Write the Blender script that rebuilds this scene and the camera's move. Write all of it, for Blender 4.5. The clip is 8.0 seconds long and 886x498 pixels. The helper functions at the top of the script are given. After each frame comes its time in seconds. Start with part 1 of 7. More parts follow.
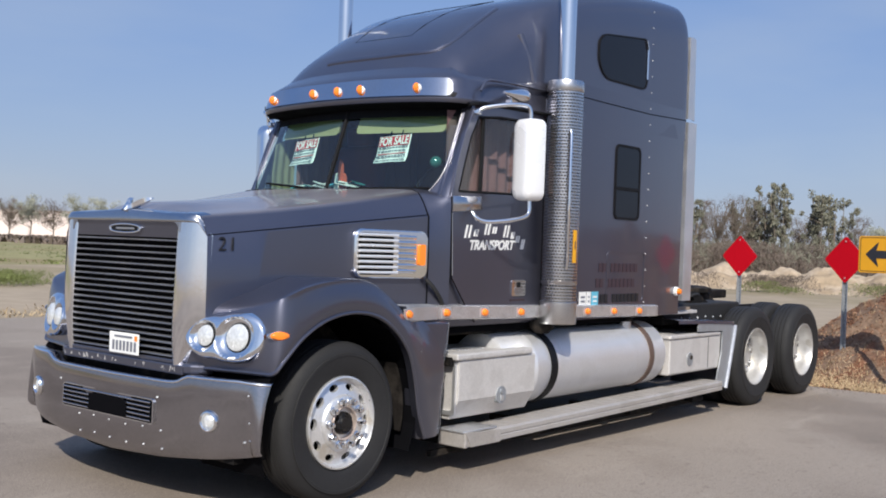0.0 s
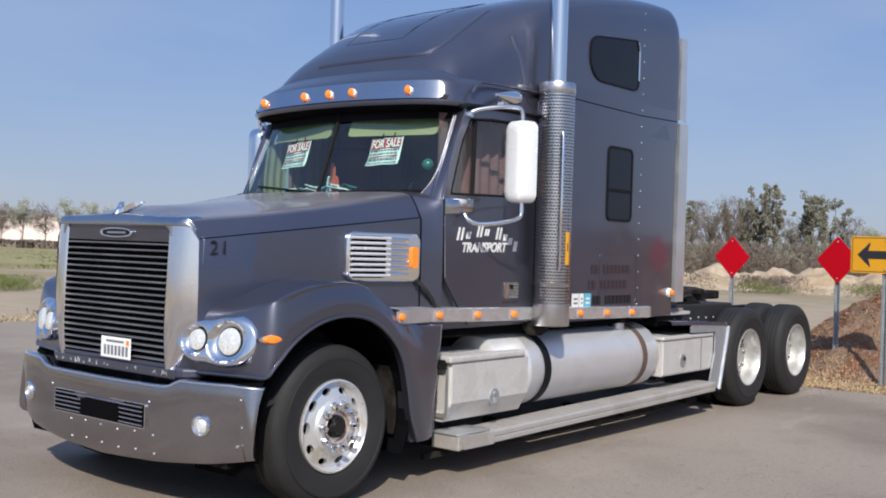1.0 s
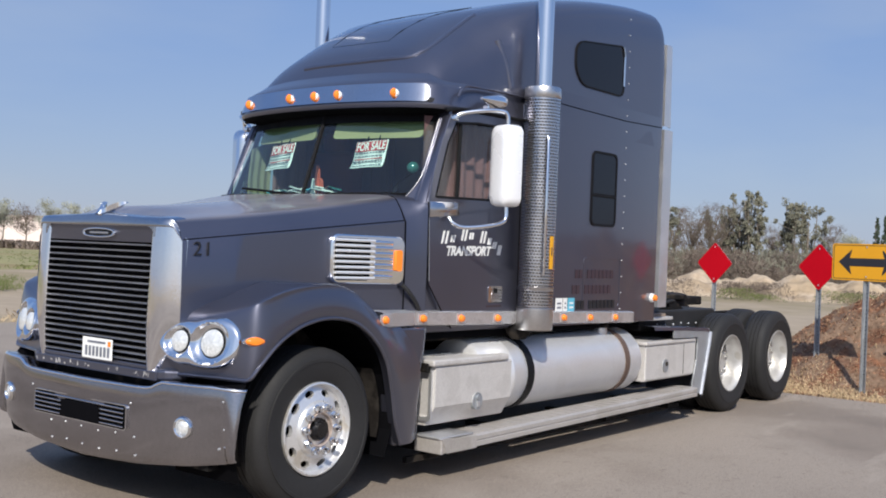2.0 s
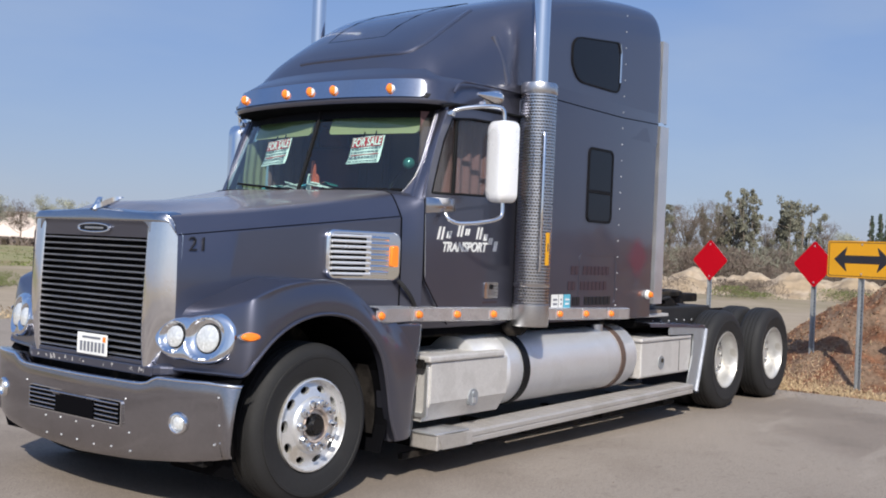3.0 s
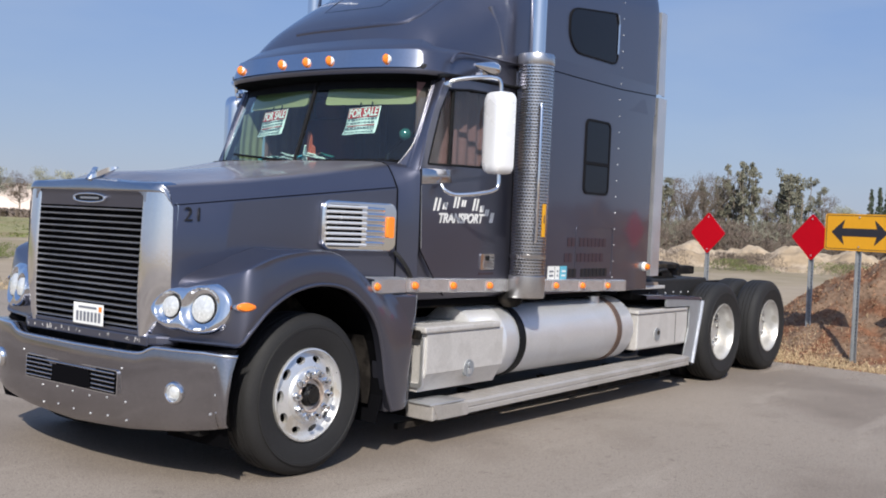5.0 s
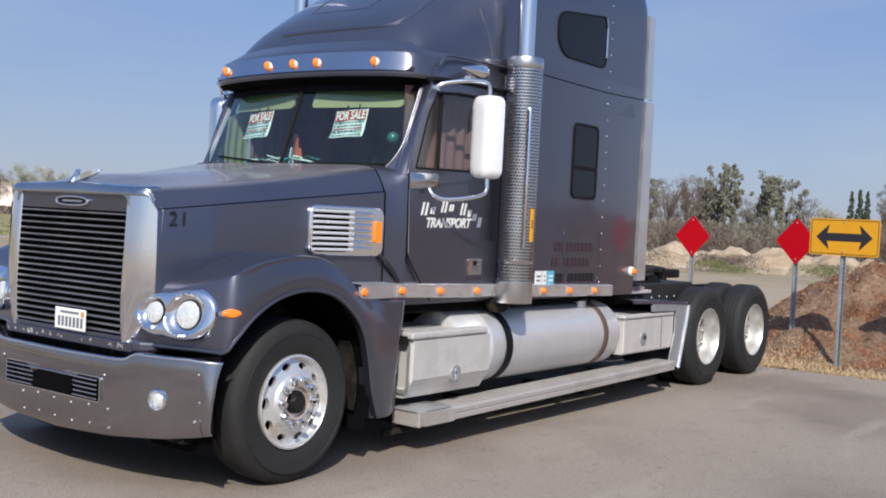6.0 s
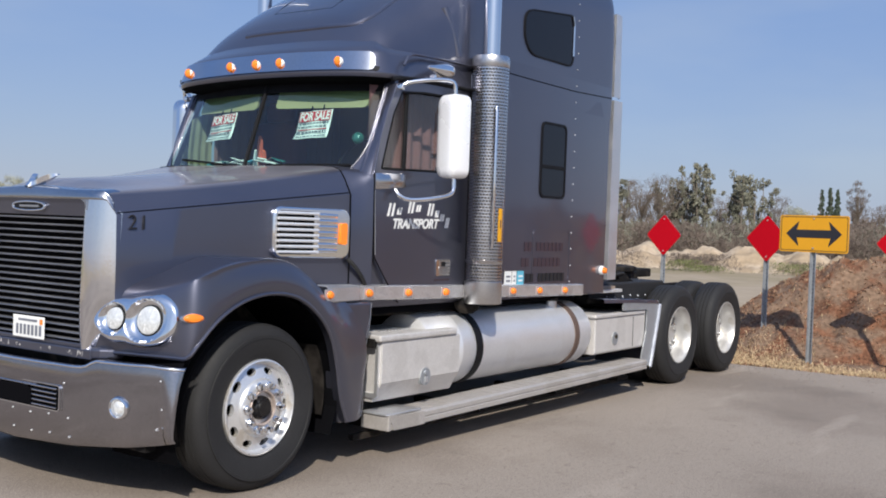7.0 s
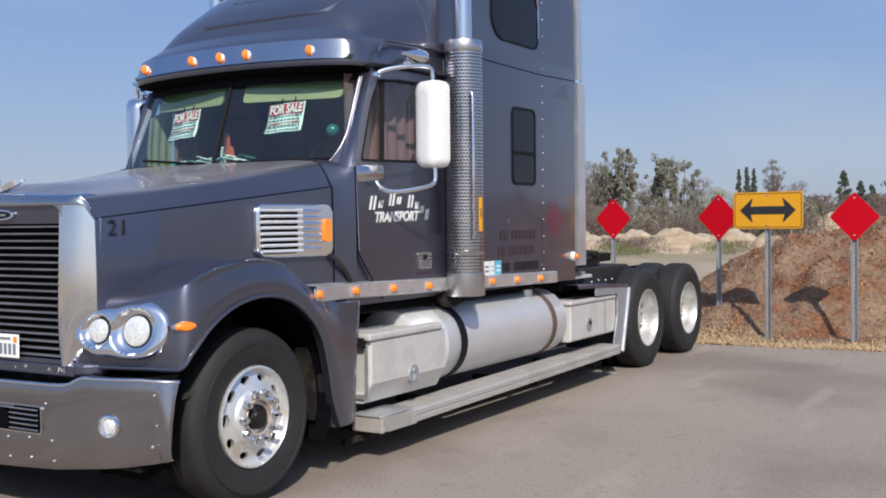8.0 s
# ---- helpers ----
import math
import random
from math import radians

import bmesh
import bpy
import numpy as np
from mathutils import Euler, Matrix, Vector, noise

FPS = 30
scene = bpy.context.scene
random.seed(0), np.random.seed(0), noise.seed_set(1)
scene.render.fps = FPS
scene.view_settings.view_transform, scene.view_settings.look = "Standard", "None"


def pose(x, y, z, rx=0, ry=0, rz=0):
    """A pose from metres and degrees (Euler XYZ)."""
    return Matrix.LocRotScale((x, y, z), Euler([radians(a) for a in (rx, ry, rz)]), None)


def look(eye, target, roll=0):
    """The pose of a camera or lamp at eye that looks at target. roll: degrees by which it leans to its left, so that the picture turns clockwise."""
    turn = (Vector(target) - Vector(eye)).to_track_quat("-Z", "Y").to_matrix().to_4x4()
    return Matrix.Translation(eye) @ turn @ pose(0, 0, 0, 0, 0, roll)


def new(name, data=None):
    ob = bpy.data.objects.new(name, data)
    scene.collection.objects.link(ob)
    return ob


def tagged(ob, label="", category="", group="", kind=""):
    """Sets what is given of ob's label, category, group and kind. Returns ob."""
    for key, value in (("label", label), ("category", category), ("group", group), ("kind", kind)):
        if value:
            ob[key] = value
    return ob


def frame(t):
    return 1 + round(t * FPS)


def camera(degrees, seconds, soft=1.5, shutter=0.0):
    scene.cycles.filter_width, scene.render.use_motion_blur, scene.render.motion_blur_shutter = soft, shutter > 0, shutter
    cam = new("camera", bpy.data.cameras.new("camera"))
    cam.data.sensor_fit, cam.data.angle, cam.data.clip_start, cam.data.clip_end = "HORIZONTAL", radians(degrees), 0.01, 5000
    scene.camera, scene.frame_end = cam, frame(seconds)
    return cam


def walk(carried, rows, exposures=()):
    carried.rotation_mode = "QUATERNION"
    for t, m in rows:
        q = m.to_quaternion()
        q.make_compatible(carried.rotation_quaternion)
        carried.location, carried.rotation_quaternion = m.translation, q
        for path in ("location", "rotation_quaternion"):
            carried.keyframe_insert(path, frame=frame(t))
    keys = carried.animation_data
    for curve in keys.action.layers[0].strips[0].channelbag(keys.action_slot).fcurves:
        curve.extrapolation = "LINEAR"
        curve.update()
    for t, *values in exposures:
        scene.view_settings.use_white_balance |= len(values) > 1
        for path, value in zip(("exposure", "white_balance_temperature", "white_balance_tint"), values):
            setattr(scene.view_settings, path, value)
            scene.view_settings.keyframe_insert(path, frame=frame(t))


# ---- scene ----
cam = camera(45.5, 8.0, soft=1.9)
PATH = [
    (0, (-4.546, -4.37, 1.579), (-2.997, -3.105, 1.568), 2.1),
    (0.5, (-4.535, -4.349, 1.572), (-2.981, -3.091, 1.555), 2),
    (1, (-4.536, -4.368, 1.58), (-2.979, -3.113, 1.574), 1.8),
    (1.5, (-4.539, -4.361, 1.581), (-2.973, -3.116, 1.582), 1.6),
    (1.7, (-4.5378, -4.3589, 1.5789), (-2.9658, -3.1224, 1.5804), 2.08),
    (2.8, (-4.5312, -4.3471, 1.5671), (-2.9501, -3.1223, 1.5702), 2.42),
    (3, (-4.53, -4.345, 1.565), (-2.947, -3.122, 1.563), 2.4),
    (3.5, (-4.533, -4.366, 1.55), (-2.948, -3.146, 1.534), 2.7),
    (4, (-4.532, -4.381, 1.56), (-2.954, -3.152, 1.522), 2.5),
    (4.2, (-4.5296, -4.3785, 1.5591), (-2.9515, -3.1505, 1.5198), 2.69),
    (5.3, (-4.5164, -4.3645, 1.5539), (-2.9313, -3.1463, 1.4973), 2.44),
    (5.5, (-4.514, -4.362, 1.553), (-2.929, -3.144, 1.495), 2.4),
    (5.7, (-4.5032, -4.3344, 1.5694), (-2.914, -3.1219, 1.5023), 2.57),
    (5.8, (-4.4978, -4.3206, 1.5776), (-2.9017, -3.1166, 1.5232), 2.67),
    (5.9, (-4.4924, -4.3068, 1.5858), (-2.8919, -3.1088, 1.53), 2.7),
    (6, (-4.487, -4.293, 1.594), (-2.882, -3.1, 1.54), 2.9),
    (6.1, (-4.4796, -4.3034, 1.5832), (-2.8541, -3.1384, 1.5619), 2.75),
    (6.2, (-4.4722, -4.3138, 1.5724), (-2.8493, -3.1451, 1.5542), 2.63),
    (6.3, (-4.4648, -4.3242, 1.5616), (-2.8443, -3.1522, 1.5388), 2.49),
    (6.4, (-4.4574, -4.3346, 1.5508), (-2.836, -3.1638, 1.5316), 2.33),
    (6.5, (-4.45, -4.345, 1.54), (-2.829, -3.173, 1.504), 2.1),
    (6.6, (-4.4382, -4.3332, 1.547), (-2.8164, -3.1648, 1.4788), 2.39),
    (6.7, (-4.4264, -4.3214, 1.554), (-2.801, -3.1583, 1.4812), 2.49),
    (6.8, (-4.4146, -4.3096, 1.561), (-2.7876, -3.1487, 1.4894), 2.56),
    (6.9, (-4.4028, -4.2978, 1.568), (-2.77, -3.145, 1.4962), 2.65),
    (7, (-4.391, -4.286, 1.575), (-2.759, -3.132, 1.53), 2.1),
    (7.1, (-4.395, -4.2348, 1.5762), (-2.7527, -3.0939, 1.5392), 2.07),
    (7.2, (-4.399, -4.1836, 1.5774), (-2.7499, -3.053, 1.5288), 2.02),
    (7.3, (-4.403, -4.1324, 1.5786), (-2.7364, -3.028, 1.526), 1.92),
    (7.4, (-4.407, -4.0812, 1.5798), (-2.712, -3.0201, 1.5483), 1.85),
    (7.5, (-4.411, -4.03, 1.581), (-2.71, -2.979, 1.561), 1.7),
    (7.6, (-4.411, -3.9834, 1.5736), (-2.6937, -2.9589, 1.5369), 1.5),
    (7.7, (-4.411, -3.9368, 1.5662), (-2.687, -2.9244, 1.5127), 0.76),
    (7.8, (-4.411, -3.8902, 1.5588), (-2.6867, -2.8785, 1.5012), 0.19),
    (7.9, (-4.411, -3.8436, 1.5514), (-2.6889, -2.8283, 1.4929), 0.04),
    (8, (-4.411, -3.797, 1.544), (-2.699, -2.765, 1.491), -0.6),
]
walk(cam, [(t, look(eye, target, roll)) for t, eye, target, roll in PATH], exposures=((0, 0.12), (8, 0.12)))
# ---- world, sun, exposure ----
SUN_TO = Vector((-1.0, -0.76, 1.02)).normalized()
world = bpy.data.worlds.new("sky")
scene.world = world
world.use_nodes = True
wn = world.node_tree
sky = wn.nodes.new("ShaderNodeTexSky")
sky.sky_type = "NISHITA"
sky.sun_disc = False
sky.sun_elevation = math.asin(SUN_TO.z)
sky.sun_rotation = math.atan2(SUN_TO.x, SUN_TO.y)
sky.altitude, sky.air_density, sky.dust_density, sky.ozone_density = 50, 1.1, 0.6, 4.0
# pale valley haze over the clear sky, denser towards the horizon
wco, wsep, wmap, whaze, wmul, wmix = (wn.nodes.new(k) for k in ("ShaderNodeTexCoord", "ShaderNodeSeparateXYZ", "ShaderNodeMapRange", "ShaderNodeMix", "ShaderNodeMix", "ShaderNodeMix"))
for q in (whaze, wmul, wmix):
    q.data_type = "RGBA"
wn.links.new(wco.outputs["Generated"], wsep.inputs[0])
wn.links.new(wsep.outputs["Z"], wmap.inputs["Value"])
wmap.inputs["From Min"].default_value, wmap.inputs["From Max"].default_value = 0.0, 0.30
whaze.inputs["A"].default_value, whaze.inputs["B"].default_value = (0.335, 0.400, 0.590, 1), (0.168, 0.305, 0.655, 1)
wn.links.new(wmap.outputs["Result"], whaze.inputs["Factor"])
wmul.blend_type = "MULTIPLY"
wmul.inputs["Factor"].default_value = 1.0
wmul.inputs["B"].default_value = (0.10, 0.10, 0.10, 1)
wn.links.new(sky.outputs["Color"], wmul.inputs["A"])
wmix.inputs["Factor"].default_value = 0.72
wn.links.new(wmul.outputs["Result"], wmix.inputs["A"])
# faint streaks of high cloud
wst, wcl, wcr, wcm = (wn.nodes.new(k) for k in ("ShaderNodeMapping", "ShaderNodeTexNoise", "ShaderNodeMapRange", "ShaderNodeMix"))
wst.inputs["Scale"].default_value = (1.2, 2.0, 7.0)
wst.inputs["Rotation"].default_value = (0.25, 0.1, 0)
wn.links.new(wco.outputs["Generated"], wst.inputs["Vector"])
wn.links.new(wst.outputs[0], wcl.inputs["Vector"])
wcl.inputs["Scale"].default_value, wcl.inputs["Detail"].default_value = 1.6, 4
wcr.inputs["From Min"].default_value, wcr.inputs["From Max"].default_value, wcr.inputs["To Max"].default_value = 0.44, 0.74, 0.48
wn.links.new(wcl.outputs["Fac"], wcr.inputs["Value"])
wcm.data_type = "RGBA"
wcm.inputs["B"].default_value = (0.42, 0.48, 0.62, 1)
wn.links.new(wcr.outputs["Result"], wcm.inputs["Factor"])
wn.links.new(whaze.outputs["Result"], wcm.inputs["A"])
wn.links.new(wcm.outputs["Result"], wmix.inputs["B"])
# the haze glows softly towards the sun
wdot, wpow, wglow = (wn.nodes.new(k) for k in ("ShaderNodeVectorMath", "ShaderNodeMath", "ShaderNodeMix"))
wdot.operation = "DOT_PRODUCT"
wdot.inputs[1].default_value = SUN_TO
wn.links.new(wco.outputs["Generated"], wdot.inputs[0])
wpow.operation, wpow.use_clamp = "POWER", True
wn.links.new(wdot.outputs["Value"], wpow.inputs[0])
wpow.inputs[1].default_value = 7.0
wglow.data_type, wglow.blend_type = "RGBA", "ADD"
wglow.inputs["B"].default_value = (0.55, 0.53, 0.50, 1)
wn.links.new(wpow.outputs[0], wglow.inputs["Factor"])
wn.links.new(wmix.outputs["Result"], wglow.inputs["A"])
# and whitens close to it
wnear, wnadd = wn.nodes.new("ShaderNodeMath"), wn.nodes.new("ShaderNodeMix")
wnear.operation, wnear.use_clamp = "POWER", True
wn.links.new(wdot.outputs["Value"], wnear.inputs[0])
wnear.inputs[1].default_value = 34.0
wnadd.data_type, wnadd.blend_type = "RGBA", "ADD"
wnadd.inputs["B"].default_value = (1.5, 1.45, 1.35, 1)
wn.links.new(wnear.outputs[0], wnadd.inputs["Factor"])
wn.links.new(wglow.outputs["Result"], wnadd.inputs["A"])
wn.links.new(wnadd.outputs["Result"], wn.nodes["Background"].inputs["Color"])
wn.nodes["Background"].inputs["Strength"].default_value = 0.96
lamp = bpy.data.lights.new("sun", "SUN")
lamp.energy, lamp.angle, lamp.color = 4.45, radians(0.6), (0.985, 0.935, 0.85)
sun = new("sun", lamp)
sun.matrix_world = look(SUN_TO * 60, (0, 0, 0))

# ---- materials ----


def material(name, base, rough=0.6, metal=0.0, vary=0.12, scale=6.0, fine=60.0, bump=0.0, coat=0.0, second=None,
             amount=0.5, spec=0.5, rough_vary=0.08, island=0.0, per_object=0.0, coat_rough=0.13):
    """Principled surface with variation at two scales, fine relief, and an optional second colour in patches."""
    m = bpy.data.materials.new(name)
    m.use_nodes = True
    n, l = m.node_tree.nodes, m.node_tree.links
    p = n["Principled BSDF"]
    co = n.new("ShaderNodeTexCoord")
    big, small = n.new("ShaderNodeTexNoise"), n.new("ShaderNodeTexNoise")
    big.inputs["Scale"].default_value, small.inputs["Scale"].default_value = scale, fine
    big.inputs["Detail"].default_value, small.inputs["Detail"].default_value = 5, 3
    for t in (big, small):
        l.new(co.outputs["Object"], t.inputs["Vector"])
    col = None
    if second:
        ramp = n.new("ShaderNodeMapRange")
        ramp.inputs["From Min"].default_value, ramp.inputs["From Max"].default_value = 0.62 - amount * 0.3, 0.72 - amount * 0.3
        l.new(big.outputs["Fac"], ramp.inputs["Value"])
        mx = n.new("ShaderNodeMix")
        mx.data_type = "RGBA"
        l.new(ramp.outputs["Result"], mx.inputs["Factor"])
        mx.inputs["A"].default_value, mx.inputs["B"].default_value = (*base, 1), (*second, 1)
        col = mx.outputs["Result"]
    add = n.new("ShaderNodeMath")
    add.operation = "ADD"
    l.new(big.outputs["Fac"], add.inputs[0])
    l.new(small.outputs["Fac"], add.inputs[1])
    val = add.outputs[0]
    if island:
        geo = n.new("ShaderNodeNewGeometry")
        a2 = n.new("ShaderNodeMath")
        a2.operation = "MULTIPLY_ADD"
        l.new(geo.outputs["Random Per Island"], a2.inputs[0])
        a2.inputs[1].default_value = island
        l.new(val, a2.inputs[2])
        val = a2.outputs[0]
    if per_object:
        oi = n.new("ShaderNodeObjectInfo")
        a3 = n.new("ShaderNodeMath")
        a3.operation = "MULTIPLY_ADD"
        l.new(oi.outputs["Random"], a3.inputs[0])
        a3.inputs[1].default_value = per_object
        l.new(val, a3.inputs[2])
        val = a3.outputs[0]
    rng = n.new("ShaderNodeMapRange")
    rng.inputs["From Min"].default_value, rng.inputs["From Max"].default_value = 0.6, 1.4 + island + per_object
    rng.inputs["To Min"].default_value, rng.inputs["To Max"].default_value = 1 - vary, 1 + vary
    l.new(val, rng.inputs["Value"])
    hsv = n.new("ShaderNodeHueSaturation")
    l.new(rng.outputs["Result"], hsv.inputs["Value"])
    if col:
        l.new(col, hsv.inputs["Color"])
    else:
        hsv.inputs["Color"].default_value = (*base, 1)
    l.new(hsv.outputs["Color"], p.inputs["Base Color"])
    rr = n.new("ShaderNodeMapRange")
    rr.inputs["From Min"].default_value, rr.inputs["From Max"].default_value = 0.3, 0.7
    rr.inputs["To Min"].default_value, rr.inputs["To Max"].default_value = max(0.02, rough - rough_vary), min(1, rough + rough_vary)
    l.new(big.outputs["Fac"], rr.inputs["Value"])
    l.new(rr.outputs["Result"], p.inputs["Roughness"])
    p.inputs["Metallic"].default_value = metal
    p.inputs["Coat Weight"].default_value = coat
    p.inputs["Coat Roughness"].default_value = coat_rough
    p.inputs["Specular IOR Level"].default_value = spec
    if bump:
        b = n.new("ShaderNodeBump")
        b.inputs["Strength"].default_value, b.inputs["Distance"].default_value = bump, 0.01
        l.new(small.outputs["Fac"], b.inputs["Height"])
        l.new(b.outputs["Normal"], p.inputs["Normal"])
    return m


def glass(name, tint, gloss=1.0, rough=0.02, film=0.04):
    """A thin pane: tinted see-through with Fresnel gloss."""
    m = bpy.data.materials.new(name)
    m.use_nodes = True
    n, l = m.node_tree.nodes, m.node_tree.links
    n.remove(n["Principled BSDF"])
    tr, gl, mx, lw, fr = (n.new(k) for k in ("ShaderNodeBsdfTransparent", "ShaderNodeBsdfGlossy", "ShaderNodeMixShader", "ShaderNodeLayerWeight", "ShaderNodeMath"))
    gain = n.new("ShaderNodeMath")
    tr.inputs["Color"].default_value = (*tint, 1)
    gl.inputs["Roughness"].default_value = rough
    gl.inputs["Color"].default_value = (gloss, gloss, gloss, 1)
    lw.inputs["Blend"].default_value = 0.5
    fr.operation, fr.inputs[1].default_value = "POWER", 4.0
    l.new(lw.outputs["Facing"], fr.inputs[0])
    gain.operation, gain.inputs[1].default_value, gain.inputs[2].default_value = "MULTIPLY_ADD", 0.92, 0.07
    l.new(fr.outputs[0], gain.inputs[0])
    l.new(gain.outputs[0], mx.inputs[0])
    l.new(tr.outputs[0], mx.inputs[1])
    l.new(gl.outputs[0], mx.inputs[2])
    # thin uneven pale film over the pane
    veil, mx2 = n.new("ShaderNodeBsdfDiffuse"), n.new("ShaderNodeMixShader")
    veil.inputs["Color"].default_value = (0.5, 0.5, 0.48, 1)
    mottle = n.new("ShaderNodeTexNoise")
    mottle.inputs["Scale"].default_value = 3.0
    amount = n.new("ShaderNodeMath")
    amount.operation = "MULTIPLY"
    amount.inputs[1].default_value = film * 2
    l.new(mottle.outputs["Fac"], amount.inputs[0])
    l.new(amount.outputs[0], mx2.inputs[0])
    l.new(mx.outputs[0], mx2.inputs[1])
    l.new(veil.outputs[0], mx2.inputs[2])
    l.new(mx2.outputs[0], n["Material Output"].inputs["Surface"])
    return m


PAINT = material("graphite_metallic_paint", (0.116, 0.119, 0.158), 0.40, 0.86, 0.10, 1.1, 900, coat=1.0, rough_vary=0.05, coat_rough=0.085)


def flat_top_film(m, veil, most):
    """A thin paler matte film where the surface lies flat."""
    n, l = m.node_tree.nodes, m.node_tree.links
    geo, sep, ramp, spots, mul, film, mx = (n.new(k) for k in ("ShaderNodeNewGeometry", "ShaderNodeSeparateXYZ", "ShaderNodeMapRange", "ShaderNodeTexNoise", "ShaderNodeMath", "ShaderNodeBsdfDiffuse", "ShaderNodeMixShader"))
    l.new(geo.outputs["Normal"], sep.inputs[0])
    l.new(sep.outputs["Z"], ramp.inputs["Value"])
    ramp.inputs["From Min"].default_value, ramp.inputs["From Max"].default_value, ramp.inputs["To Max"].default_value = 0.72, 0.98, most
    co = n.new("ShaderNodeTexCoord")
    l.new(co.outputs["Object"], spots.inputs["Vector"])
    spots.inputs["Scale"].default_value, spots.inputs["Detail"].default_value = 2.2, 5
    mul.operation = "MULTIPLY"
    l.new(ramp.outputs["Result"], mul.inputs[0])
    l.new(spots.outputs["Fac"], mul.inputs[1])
    film.inputs["Color"].default_value = (*veil, 1)
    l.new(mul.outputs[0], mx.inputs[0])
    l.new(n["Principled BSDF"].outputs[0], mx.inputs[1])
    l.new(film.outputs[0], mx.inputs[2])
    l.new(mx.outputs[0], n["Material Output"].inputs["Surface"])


# hood paint, paler and duller on its upward faces
PAINT_PALE_TOP = PAINT.copy()
PAINT_PALE_TOP.name = "pale_top_graphite_paint"
flat_top_film(PAINT_PALE_TOP, (0.27, 0.255, 0.265), 0.75)
# near-black for seams, tape and gaps, also for shade under visor and sill
NEAR_BLACK = material("seam_and_shade_black", (0.004, 0.004, 0.005), 0.8, spec=0.03)
CHROME = material("chrome", (0.82, 0.83, 0.85), 0.065, 1.0, 0.04, 5, 120, rough_vary=0.025)
BUMPER = material("dulled_bumper_chrome", (0.37, 0.36, 0.38), 0.12, 1.0, 0.12, 2.5, 70, rough_vary=0.06)
# near-white base paints sun glints onto the chrome louvres
LOUVRE = material("glint_white_louvre", (0.94, 0.94, 0.94), 0.22, 0.62, 0.02, 8, 20)
BOARD = material("scuffed_step_aluminium", (0.46, 0.43, 0.405), 0.50, 0.35, 0.14, 2.5, 60, 0.15, second=(0.38, 0.35, 0.32), amount=0.45)
HUB_RING = material("rust_stained_pilot_ring", (0.50, 0.41, 0.36), 0.5, 0.4, 0.25, 30, 90)
NOSE = material("hazed_nose_chrome", (0.46, 0.465, 0.49), 0.16, 1.0, 0.10, 3, 80, rough_vary=0.05)
STRIP = material("marker_strip_steel", (0.56, 0.57, 0.61), 0.13, 1.0, 0.08, 3, 80, rough_vary=0.04)
SATIN = material("worn_bumper_steel", (0.60, 0.59, 0.60), 0.22, 1.0, 0.10, 3.5, 80, rough_vary=0.08)
ALU = material("weathered_aluminium", (0.72, 0.72, 0.72), 0.42, 0.85, 0.10, 4, 90, 0.05, rough_vary=0.1)
ALU_DULL = material("dull_aluminium_sheet", (0.60, 0.575, 0.55), 0.52, 0.3, 0.12, 5, 70, 0.08, second=(0.52, 0.495, 0.47), amount=0.4)
RIM = material("polished_wheel", (0.76, 0.755, 0.75), 0.33, 0.68, 0.08, 9, 90, second=(0.6, 0.56, 0.5), amount=0.2)
STEEL = material("galvanised_steel", (0.42, 0.44, 0.46), 0.5, 0.7, 0.15, 14, 120, 0.05)
# dark grey that shows through the guard's holes
MUFFLER = material("dark_muffler_steel", (0.17, 0.16, 0.15), 0.6, 0.4, 0.2, 8, 60)
RUBBER = material("tyre_rubber", (0.019, 0.0185, 0.019), 0.7, 0.0, 0.18, 5, 60, 0.06, spec=0.35)
BLACK = material("black_plastic", (0.006, 0.006, 0.007), 0.6, 0.0, 0.2, 12, 100, 0.05, spec=0.2)
CHASSIS = material("greasy_chassis", (0.010, 0.0092, 0.009), 0.75, 0.0, 0.35, 7, 50, 0.2, second=(0.032, 0.026, 0.021), amount=0.3, spec=0.15)
RUST = material("rusty_strap", (0.13, 0.085, 0.066), 0.7, 0.3, 0.2, 16, 90, 0.1)
AMBER = material("amber_lens", (0.95, 0.24, 0.02), 0.22, 0.0, 0.06, 12, 80, coat=0.6)
LENS = material("headlamp_lens", (0.70, 0.71, 0.70), 0.20, 0.30, 0.22, 34, 60, 0.30, coat=0.8, coat_rough=0.04)
WHITE = material("white_sheet", (0.78, 0.78, 0.76), 0.6, 0.0, 0.03)
# white base stands in for sun glare on the near mirror's chrome
MIRROR_SHELL = material("glare_white_mirror_shell", (0.94, 0.94, 0.95), 0.30, 0.25, 0.03, 4, 60, coat=0.8)
LETTER = material("white_lettering", (0.75, 0.75, 0.74), 0.5)
LETTER_DARK = material("black_lettering", (0.010, 0.010, 0.012), 0.45)
LETTER_FADED = material("faded_red_lettering", (0.044, 0.026, 0.034), 0.5)
SALE_RED = material("sign_red_ink", (0.50, 0.03, 0.04), 0.6)
SALE_INK = material("sign_grey_ink", (0.16, 0.17, 0.20), 0.6)
SHADE = material("olive_shade_cloth", (0.22, 0.215, 0.14), 0.9, 0, 0.2, 9, 200, 0.1)
CURTAIN = material("maroon_curtain", (0.17, 0.095, 0.095), 0.9, 0, 0.2, 20, 200, 0.2)
SEAT = material("maroon_seat_cloth", (0.15, 0.035, 0.042), 0.9, 0, 0.2, 20, 300, 0.2)
INTERIOR = material("interior_vinyl", (0.035, 0.034, 0.036), 0.7, 0, 0.15, 12, 120, 0.1)
VISOR = material("sun_visor_vinyl", (0.33, 0.29, 0.155), 0.7, 0, 0.05)
BALL_GREEN = material("green_glass_ball", (0.04, 0.16, 0.15), 0.12, 0.2, 0.3, 25, 90, coat=1.0)
